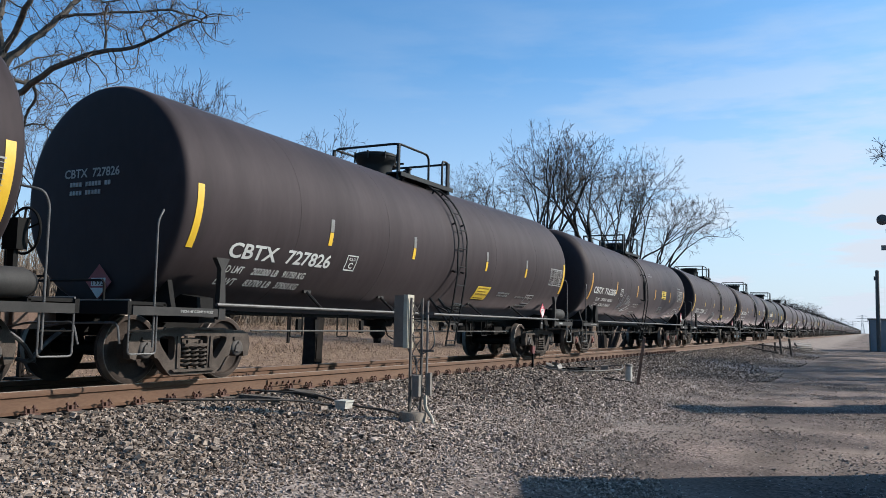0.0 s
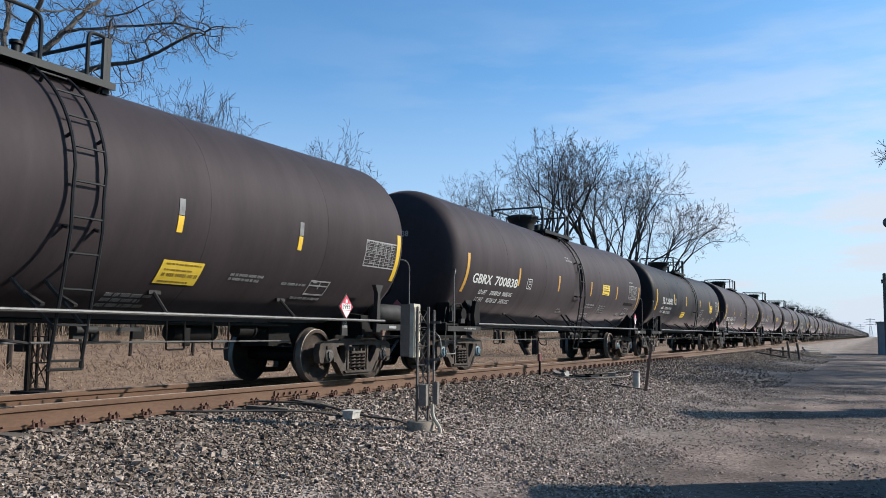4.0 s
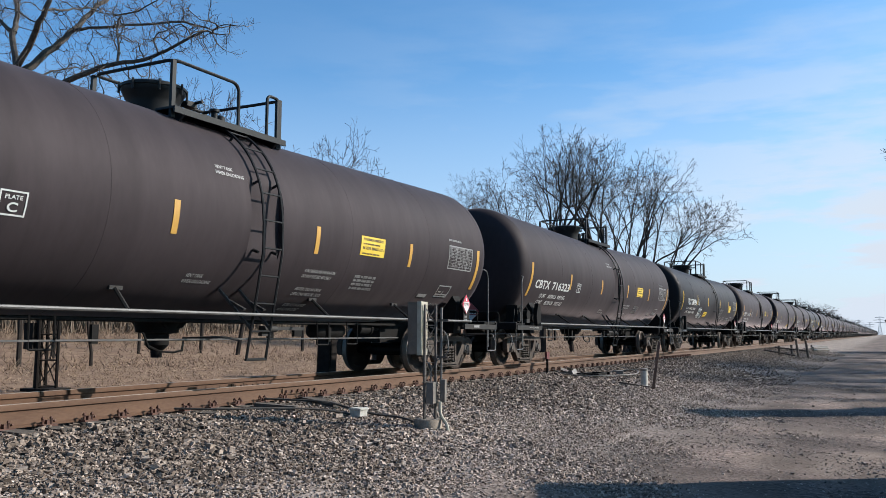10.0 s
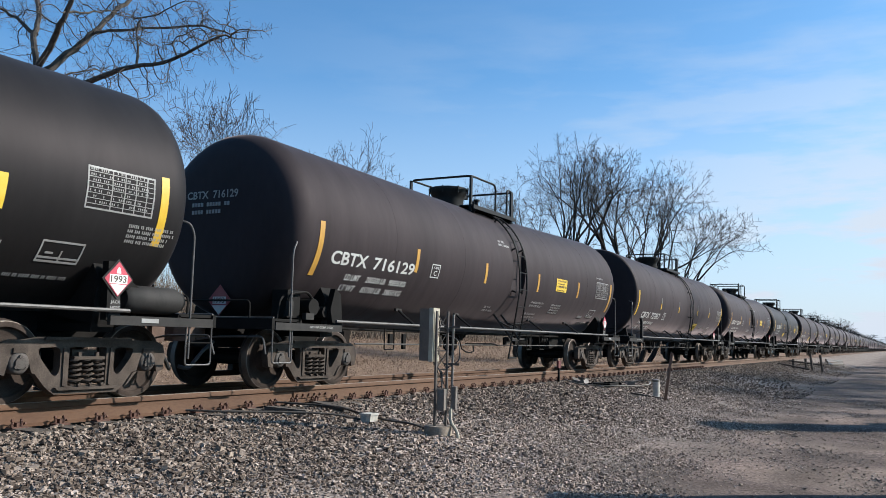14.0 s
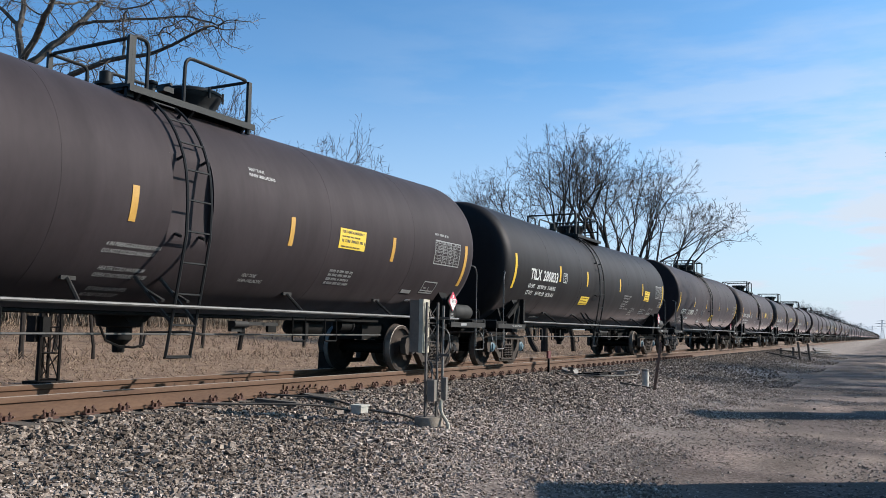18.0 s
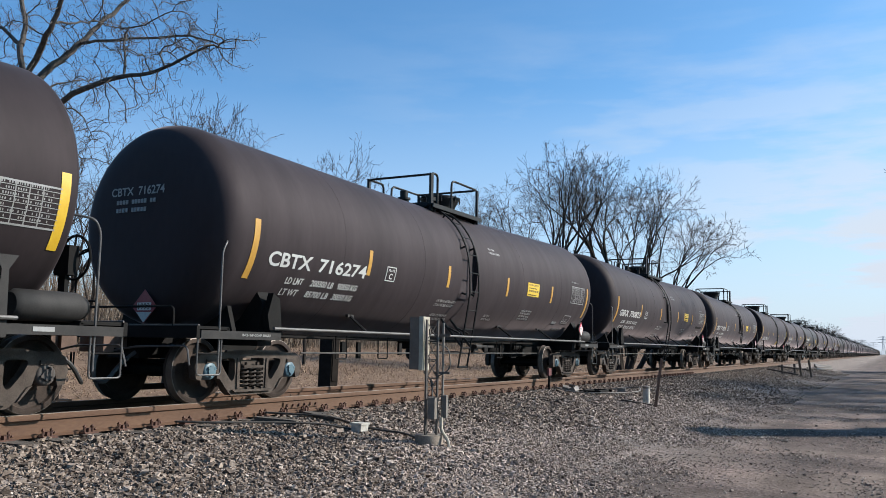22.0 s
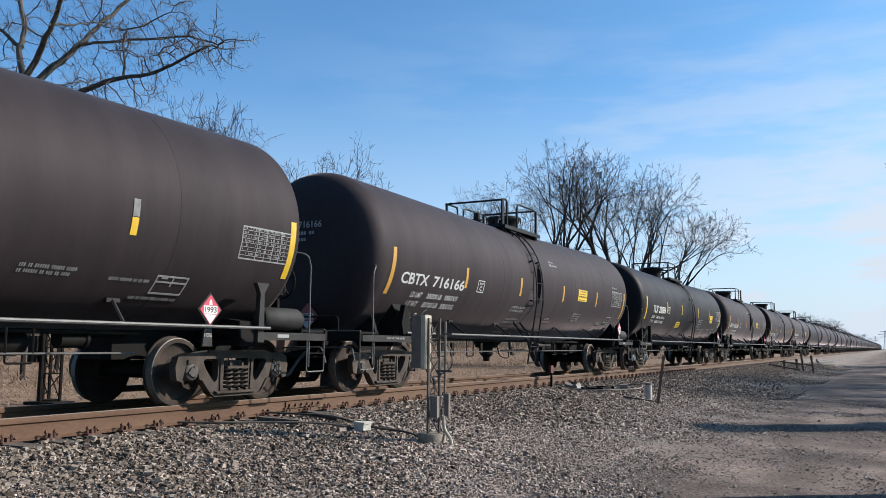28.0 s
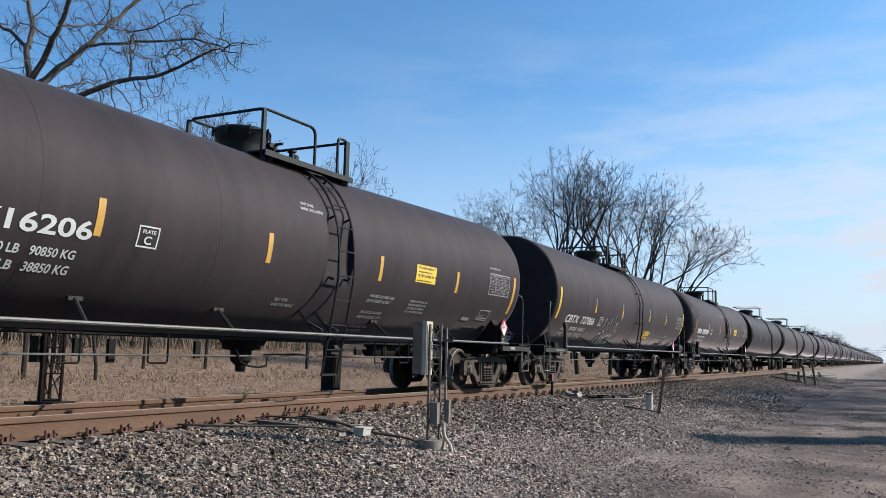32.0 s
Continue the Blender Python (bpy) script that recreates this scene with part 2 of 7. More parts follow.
# ---- mesh building ----
class Geo:
    def __init__(self):
        self.v, self.f = [], []

    def add(self, vs, fs):
        o = len(self.v)
        self.v.extend(tuple(p) for p in vs)
        self.f.extend(tuple(i + o for i in q) for q in fs)
        return self

    def box(self, c, s, turn=None):
        h = [a / 2 for a in s]
        vs = [Vector((sx * h[0], sy * h[1], sz * h[2])) for sx in (-1, 1) for sy in (-1, 1) for sz in (-1, 1)]
        if turn:
            e = Euler([radians(a) for a in turn]).to_matrix()
            vs = [e @ p for p in vs]
        vs = [p + Vector(c) for p in vs]
        return self.add(vs, [(0, 1, 3, 2), (4, 6, 7, 5), (0, 4, 5, 1), (2, 3, 7, 6), (0, 2, 6, 4), (1, 5, 7, 3)])

    def tube(self, pts, r, n=8, radii=None, cap=True):
        pts = [Vector(p) for p in pts]
        vs, fs = [], []
        up = None
        for i, p in enumerate(pts):
            d = (pts[min(i + 1, len(pts) - 1)] - pts[max(i - 1, 0)]).normalized()
            if up is None:
                a = Vector((0, 0, 1)) if abs(d.z) < 0.9 else Vector((1, 0, 0))
                up = (a - d * a.dot(d)).normalized()
            else:
                up = (up - d * up.dot(d)).normalized()
            s = d.cross(up)
            rr = radii[i] if radii else r
            for k in range(n):
                an = 2 * math.pi * k / n
                vs.append(p + (up * math.cos(an) + s * math.sin(an)) * rr)
        for i in range(len(pts) - 1):
            for k in range(n):
                a, b = i * n + k, i * n + (k + 1) % n
                fs.append((a, b, b + n, a + n))
        if cap:
            fs.append(tuple(range(n - 1, -1, -1)))
            fs.append(tuple(range((len(pts) - 1) * n, len(pts) * n)))
        return self.add(vs, fs)

    def lathe(self, prof, n=48, axis="y", origin=(0, 0, 0)):
        """prof: (along, radius) pairs turned about the axis."""
        vs, fs = [], []
        o = Vector(origin)
        for a, r in prof:
            for k in range(n):
                an = 2 * math.pi * k / n
                c, s = r * math.cos(an), r * math.sin(an)
                p = {"x": (a, c, s), "y": (c, a, s), "z": (c, s, a)}[axis]
                vs.append(o + Vector(p))
        for i in range(len(prof) - 1):
            for k in range(n):
                a, b = i * n + k, i * n + (k + 1) % n
                fs.append((a, a + n, b + n, b) if axis == "y" else (a, b, b + n, a + n))
        last = (len(prof) - 1) * n
        if prof[0][1] > 0:
            fs.append(tuple(range(n)) if axis == "y" else tuple(range(n - 1, -1, -1)))
        if prof[-1][1] > 0:
            fs.append(tuple(range(last + n - 1, last - 1, -1)) if axis == "y" else tuple(range(last, last + n)))
        return self.add(vs, fs)

    def prism(self, poly, a0, a1, axis="x"):
        """poly of 2D points (other two axes in order) swept from a0 to a1."""
        n = len(poly)
        put = {"x": lambda a, p: (a, p[0], p[1]), "y": lambda a, p: (p[0], a, p[1]), "z": lambda a, p: (p[0], p[1], a)}[axis]
        vs = [put(a0, p) for p in poly] + [put(a1, p) for p in poly]
        fs = [tuple(range(n - 1, -1, -1)), tuple(range(n, 2 * n))]
        fs += [(k, (k + 1) % n, (k + 1) % n + n, k + n) for k in range(n)]
        return self.add(vs, fs)

    def mesh(self, name, material, smooth=True):
        me = bpy.data.meshes.new(name)
        me.from_pydata([tuple(p) for p in self.v], [], self.f)
        bm = bmesh.new()
        bm.from_mesh(me)
        bmesh.ops.recalc_face_normals(bm, faces=bm.faces)
        bm.to_mesh(me)
        bm.free()
        me.materials.append(material)
        if smooth:
            me.polygons.foreach_set("use_smooth", [True] * len(me.polygons))
            me.set_sharp_from_angle(angle=radians(38))
        return me


def part(name, geo, material, parent=None, label="", smooth=True):
    me = geo if isinstance(geo, bpy.types.Mesh) else geo.mesh(name, material, smooth)
    ob = new(name, me)
    ob.parent = parent
    if label:
        tagged(ob, label)
    return ob


def empty(name, label, category, group="", at=(0, 0, 0)):
    ob = new(name)
    ob.empty_display_size = 0.2
    ob.location = at
    return tagged(ob, label, category, group)


# ---- lettering ----
TEXT = {}


def text_mesh(body):
    """Outline of a line of writing: points, faces, extent."""
    if body in TEXT:
        return TEXT[body]
    cu = bpy.data.curves.new("writing", 'FONT')
    cu.body = body
    cu.resolution_u = 3
    cu.offset = 0.022
    ob = new("writing", cu)
    me = bpy.data.meshes.new_from_object(ob.evaluated_get(bpy.context.evaluated_depsgraph_get()))
    bpy.data.objects.remove(ob)
    vs = np.array([tuple(v.co) for v in me.vertices])
    fs = [tuple(p.vertices) for p in me.polygons]
    bpy.data.meshes.remove(me)
    vs = vs[:, :2] - vs[:, :2].min(0)
    TEXT[body] = (vs, fs, vs.max(0))
    return TEXT[body]


NEAR_CARS = [(-1, "B", "", ""), (0, "B", "CBTX", "727826"), (1, "A", "CBTX", "716208"), (2, "B", "CBTX", "727804"), (3, "A", "GBRX", "700838"), (4, "C", "TILX", "280950"), (5, "B", "CBTX", "727834"),
             (6, "A", "GBRX", "700842"), (7, "A", "CBTX", "716323"), (8, "C", "TILX", "280954"), (9, "A", "CBTX", "716129"), (10, "B", "CBTX", "727817"), (11, "A", "CBTX", "716314"), (12, "C", "TILX", "280833"),
             (13, "B", "CBTX", "727890"), (14, "A", "CBTX", "716274"), (15, "A", "GBRX", "700823"), (16, "A", "CBTX", "716201"), (17, "B", "CBTX", "727963"), (18, "A", "CBTX", "716166"), (19, "C", "TILX", "280886"),
             (20, "A", "CBTX", "716206"), (21, "B", "CBTX", "727866"), (22, "A", "", "")]
WEIGHTS = {"A": ("200300", "90850", "85700", "38850"), "B": ("202300", "91750", "83700", "37950"), "C": ("201800", "91550", "84200", "38200")}
for _, style, mark, number in NEAR_CARS:
    if number:
        text_mesh(mark)
        text_mesh(number)
        text_mesh(mark + "  " + number)
for w in WEIGHTS.values():
    for k, unit in enumerate((" LB", " KG", " LB", " KG")):
        text_mesh(w[k] + unit)
for word in ("LD LMT", "LT WT", "PLATE", "C", "1993", "FOR CHEMICAL EMERGENCY"):
    text_mesh(word)

R_TANK, Z_TANK = 1.5, 2.44
SHELL = {"A": (1.5, 2.44), "B": (1.545, 2.475), "C": (1.5, 2.44)}
# each half of a tank rises a little from the middle towards its end
RISE = {"A": 0.016, "B": 0.010, "C": 0.010}
SLOPE = 0.016


def use_shell(style):
    global R_TANK, Z_TANK, SLOPE
    R_TANK, Z_TANK = SHELL[style]
    SLOPE = RISE[style]


def z_mid(y):
    """Height of the tank's axis at that length."""
    return Z_TANK + SLOPE * min(abs(y), 7.6)


def on_tank(y, z, out=0.006):
    """Local place on the tank's near side at that length and height."""
    s = max(-0.999, min(0.999, (z - z_mid(y)) / R_TANK))
    c = math.sqrt(1 - s * s)
    return ((R_TANK + out) * c, y, z_mid(y) + (R_TANK + out) * s)


def side_text(geo, body, y0, y1, z0, z1, out=0.007, slant=0.0):
    vs, fs, ext = text_mesh(body)
    pts = []
    for x, yv in vs:
        u, w = x / ext[0], yv / ext[1]
        pts.append(on_tank(y0 + (y1 - y0) * u + slant * w, z0 + (z1 - z0) * w, out))
    geo.add(pts, fs)


def side_patch(geo, y0, y1, z0, z1, out=0.006, nz=4, thick=0.004):
    """A thin curved plate that lies on the tank's near side."""
    front, back = [], []
    for i in range(nz + 1):
        z = z0 + (z1 - z0) * i / nz
        front += [on_tank(y0, z, out), on_tank(y1, z, out)]
        back += [on_tank(y0, z, out - thick), on_tank(y1, z, out - thick)]
    m = len(front)
    fs = []
    for i in range(nz):
        a = 2 * i
        fs += [(a, a + 1, a + 3, a + 2), (m + a, m + a + 2, m + a + 3, m + a + 1), (a, a + 2, m + a + 2, m + a), (a + 1, m + a + 1, m + a + 3, a + 3)]
    fs += [(0, m, m + 1, 1), (m - 2, m - 1, 2 * m - 1, 2 * m - 2)]
    geo.add(front + back, fs)


def text_bars(geo, y0, z0, rows, width, h=0.045, step=0.085, seed=0, out=0.007):
    """Lines of small stencil marks too small to read."""
    rnd = random.Random(seed)
    for i in range(rows):
        y, z = y0, z0 - i * step
        end = y0 + width * rnd.uniform(0.75, 1.0)
        left = rnd.randint(2, 6)
        while y < end:
            w = h * rnd.uniform(0.34, 0.5)
            side_patch(geo, y, y + w, z - h * rnd.uniform(0.85, 1.0), z, out, 1, 0.003)
            y += w + h * 0.3
            left -= 1
            if left == 0:
                y += h * 0.6
                left = rnd.randint(2, 6)


def head_text(geo, body, x0, x1, z0, z1, style):
    vs, fs, ext = text_mesh(body)
    out = []
    for px, pz in vs:
        x, z = x0 + (x1 - x0) * px / ext[0], z0 + (z1 - z0) * pz / ext[1]
        out.append((x, -head_y(math.hypot(x, z - z_mid(7.6)), style) - 0.012, z))
    geo.add(out, fs)


# ---- tank cars ----
Y_RINGS = {"A": 7.62, "B": 7.52, "C": 7.62}
HEAD = {"A": (0.44, 8.0), "B": (0.16, 40.0), "C": (0.35, 14.0)}
# middle of the side ladder along the car, as built and turned end for end
LADDER_Y = {("A", False): 0.30, ("A", True): -0.52, ("B", False): 0.50, ("B", True): -0.62, ("C", False): 0.45, ("C", True): -0.85}
TRUCK_Y = 6.87
BRAKE_WHEEL = (0.62, 1.85, 8.36)
AXLE_HALF = 0.875
WHEEL_R = 0.457


def head_y(rho, style):
    d, p = HEAD[style]
    return Y_RINGS[style] + d * math.sqrt(max(0.0, 1 - (rho / R_TANK) ** p))


def tank_geo(style, n=72, pocket=None):
    """Turned shell with jacket seams; pocket: middle of the flat hollow in the jacket behind the ladder."""
    use_shell(style)
    g = Geo()
    prof = []
    rhos = [R_TANK * k for k in (0.0, 0.17, 0.33, 0.5, 0.63, 0.73, 0.81, 0.88, 0.93, 0.96, 0.98, 0.992, 0.998)]
    for r in rhos:
        prof.append((-head_y(r, style), r))
    prof.append((-Y_RINGS[style], R_TANK))
    rings = [(-Y_RINGS[style], R_TANK)]
    for w in (-5.2, -2.5, 2.5, 5.2):
        rings += [(w - 0.004, R_TANK), (w - 0.003, R_TANK - 0.0014), (w + 0.003, R_TANK - 0.0014), (w + 0.004, R_TANK + 0.0006), (w + 0.03, R_TANK)]
    rings += [(0.0, R_TANK), (Y_RINGS[style], R_TANK)]
    for e in (-1, 1):
        rings += [(e * (Y_RINGS[style] - 0.02), R_TANK), (e * (Y_RINGS[style] - 0.05), R_TANK)]
    if pocket is not None:
        rings += [(pocket - 0.361, R_TANK), (pocket - 0.36, R_TANK), (pocket + 0.36, R_TANK), (pocket + 0.361, R_TANK)]
    prof = prof[:-1] + sorted(rings)
    for r in reversed(rhos):
        prof.append((head_y(r, style), r))
    g.lathe(prof, n, "y", (0, 0, 0))
    flat = 1.395 if pocket is not None else 9.0
    g.v = [(min(x, flat) if pocket is not None and abs(y - pocket) < 0.3605 else x, y, z + z_mid(y)) for x, y, z in g.v]
    return g


def wheel_mesh():
    """One wheel, outer face towards +x, tread and flange turned."""
    r = WHEEL_R
    me = Geo().lathe([(-0.07, 0.09), (-0.07, 0.14), (-0.03, 0.18), (-0.012, 0.34), (-0.07, 0.385), (-0.07, r + 0.012), (-0.06, r + 0.026), (-0.045, r + 0.022), (-0.035, r + 0.003),
                        (0.068, r - 0.003), (0.075, r - 0.012), (0.075, 0.388), (0.035, 0.375), (0.0, 0.30), (0.01, 0.2), (0.055, 0.16), (0.075, 0.13), (0.075, 0.09)], 40, "x").mesh("wheel", M_WHEEL)
    me.materials.append(M_TREAD)
    for p in me.polygons:
        rad = [math.hypot(me.vertices[i].co.y, me.vertices[i].co.z) for i in p.vertices]
        if min(rad) > r - 0.02 and max(rad) < r + 0.02:
            p.material_index = 1
    return me


def rounded(corners, rad, k=3):
    """A closed outline with its corners rounded."""
    out = []
    m = len(corners)
    for i in range(m):
        p, q, r = Vector(corners[i - 1]), Vector(corners[i]), Vector(corners[(i + 1) % m])
        a, c = (p - q), (r - q)
        a, c = q + a.normalized() * min(rad, a.length * 0.45), q + c.normalized() * min(rad, c.length * 0.45)
        for j in range(k + 1):
            f = j / k
            out.append(tuple(a * (1 - f) ** 2 + q * (2 * f * (1 - f)) + c * f ** 2))
    return out


def pierced(g, loops, x0, x1):
    """A plate between x0 and x1 with the first outline outside and the others cut through."""
    flat = [[Vector((0, y, z)) for y, z in lp] for lp in loops]
    tris = tessellate_polygon(flat)
    pts = [p for lp in loops for p in lp]
    n = len(pts)
    vs = [(x0, y, z) for y, z in pts] + [(x1, y, z) for y, z in pts]
    fs = [tuple(t) for t in tris] + [tuple(n + i for i in reversed(t)) for t in tris]
    at = 0
    for lp in loops:
        m = len(lp)
        for i in range(m):
            a, c = at + i, at + (i + 1) % m
            fs.append((a, c, n + c, n + a))
        at += m
    return g.add(vs, fs)


def side_frame_geo(sx):
    """Cast three-piece side frame with two windows and a spring opening; sx: the side."""
    zc = WHEEL_R
    half = [(0.0, 0.285), (0.58, 0.285), (0.80, 0.25), (1.00, 0.255), (1.12, 0.20), (1.165, 0.06), (1.13, -0.11), (1.035, -0.13), (1.005, -0.02), (0.97, 0.08), (0.875, 0.135), (0.78, 0.08),
            (0.745, -0.02), (0.715, -0.11), (0.64, -0.13), (0.52, -0.29), (0.42, -0.355), (0.0, -0.355)]
    outer = [(y, zc + z) for y, z in half] + [(-y, zc + z) for y, z in reversed(half[1:-1])]
    hole = [(0.37, 0.175), (0.665, 0.165), (0.62, 0.05), (0.43, -0.17), (0.365, -0.10)]
    w1 = rounded([(y, zc + z) for y, z in hole], 0.07)
    w2 = rounded([(-y, zc + z) for y, z in hole], 0.07)
    mid = rounded([(-0.255, zc + 0.175), (0.255, zc + 0.175), (0.255, zc - 0.265), (-0.255, zc - 0.265)], 0.03)
    g = pierced(Geo(), [outer, w1, w2, mid], 0.925 * sx, 1.045 * sx)
    # ribs along the chord and the diagonals
    g.prism([(-0.60, zc + 0.255), (0.60, zc + 0.255), (0.58, zc + 0.287), (-0.58, zc + 0.287)], 1.045 * sx, 1.08 * sx)
    for s in (-1, 1):
        g.prism([(s * 0.70, zc - 0.115), (s * 0.645, zc - 0.13), (s * 0.52, zc - 0.292), (s * 0.56, zc - 0.27)], 1.0 * sx, 1.075 * sx)
        g.prism([(s * 0.30, zc + 0.17), (s * 0.34, zc + 0.17), (s * 0.335, zc - 0.26), (s * 0.285, zc - 0.26)], 1.04 * sx, 1.065 * sx)
    g.prism([(-0.44, zc - 0.275), (0.44, zc - 0.275), (0.40, zc - 0.31), (-0.40, zc - 0.31)], 0.92 * sx, 1.085 * sx)
    return g


def spring_geo(x, y, z0, z1, r=0.07, turns=5):
    pts = []
    n = turns * 10
    for i in range(n + 1):
        a = 2 * math.pi * i / 10
        pts.append((x + r * math.cos(a), y + r * math.sin(a), z0 + (z1 - z0) * i / n))
    return Geo().tube(pts, 0.017, 5)


MESH = {}


def shared(key, make):
    if key not in MESH:
        MESH[key] = make()
    return MESH[key]


def build_bogie(car, yc, detail=True, cap_mat=None):
    g = Geo().box((0, yc, WHEEL_R + 0.02), (1.9, 0.30, 0.22)).box((0, yc, WHEEL_R + 0.2), (0.5, 0.4, 0.14))
    bog = part("bogie", shared(("bolster", yc), lambda: g.mesh("bogie", M_UNDER)), None, car)
    for sx in (-1, 1):
        def mk():
            q = side_frame_geo(sx)
            q.v = [(a, b + yc, c) for a, b, c in q.v]
            return q.mesh("side_frame", M_TRUCK)
        part("side_frame", shared(("sf", yc, sx), mk), None, bog)
        if not detail or sx < 0:
            continue
        for k, dy in enumerate((-0.14, 0.0, 0.14)):
            part("spring", shared(("spring", yc, sx, k), lambda: spring_geo(1.02 * sx, yc + dy * 1.12, WHEEL_R - 0.26, WHEEL_R + 0.03, 0.068).mesh("spring", M_SPRING)), None, bog)
        part("bolster_end", shared(("bend", yc, sx), lambda: Geo().box((0.98 * sx, yc, WHEEL_R + 0.05), (0.2, 0.42, 0.035)).box((0.93 * sx, yc, WHEEL_R + 0.10), (0.1, 0.34, 0.09)).box((1.04 * sx, yc - 0.12, WHEEL_R + 0.085), (0.04, 0.04, 0.06)).box((1.04 * sx, yc + 0.12, WHEEL_R + 0.085), (0.04, 0.04, 0.06)).mesh("bolster_end", M_TRUCK)), None, bog)
        for s in (-1, 1):
            part("bearing_adapter", shared(("adp", yc, sx, s), lambda: Geo().box((0.99 * sx, yc + s * AXLE_HALF, WHEEL_R + 0.135), (0.16, 0.17, 0.05)).mesh("bearing_adapter", M_TRUCK)), None, bog)
    if detail:
        part("brake_beam", shared(("bb", yc), lambda: Geo().box((0, yc - 0.33, WHEEL_R - 0.08), (1.5, 0.07, 0.1)).box((0, yc + 0.33, WHEEL_R - 0.08), (1.5, 0.07, 0.1)).mesh("brake_beam", M_UNDER)), None, bog)
    return bog


def build_wheelset(car, ya, cap_mat=None):
    ax = part("wheelset", shared("axle", lambda: Geo().lathe([(-1.0, 0.075), (-0.86, 0.08), (-0.7, 0.1), (-0.4, 0.085), (0.4, 0.085), (0.7, 0.1), (0.86, 0.08), (1.0, 0.075)], 16, "x").mesh("axle", M_UNDER)), None, car)
    ax.location = (0, ya, WHEEL_R)
    for sx in (-1, 1):
        w = part("wheel", shared("wheel", wheel_mesh), None, ax)
        w.matrix_local = pose(0.715 * sx, 0, 0, 0, 0, 0 if sx > 0 else 180)
    q = Geo().lathe([(0.94, 0.125), (1.04, 0.125), (1.055, 0.115), (1.065, 0.105), (1.07, 0.07), (1.09, 0.065), (1.092, 0.0)], 20, "x")
    for b in range(3):
        an = radians(90 + 120 * b)
        q.lathe([(1.06, 0.022), (1.095, 0.022)], 6, "x", (0, 0.07 * math.cos(an), 0.07 * math.sin(an)))
    cm = cap_mat or M_CAP
    part("bearing_cap", shared(("cap", cm.name), lambda: q.mesh("bearing_cap", cm)), None, ax)
    return ax


def ring_rail(pts, r=0.024, n=8):
    return Geo().tube(pts, r, n)


def bent(points, rad=0.12, k=4):
    """Path with rounded corners."""
    P = [Vector(p) for p in points]
    out = [P[0]]
    for i in range(1, len(P) - 1):
        a, b, c = P[i - 1], P[i], P[i + 1]
        d1, d2 = (a - b), (c - b)
        q = min(rad, d1.length * 0.45, d2.length * 0.45)
        s, e = b + d1.normalized() * q, b + d2.normalized() * q
        for j in range(k + 1):
            u = j / k
            out.append(s * (1 - u) ** 2 + b * 2 * u * (1 - u) + e * u * u)
    out.append(P[-1])
    return out


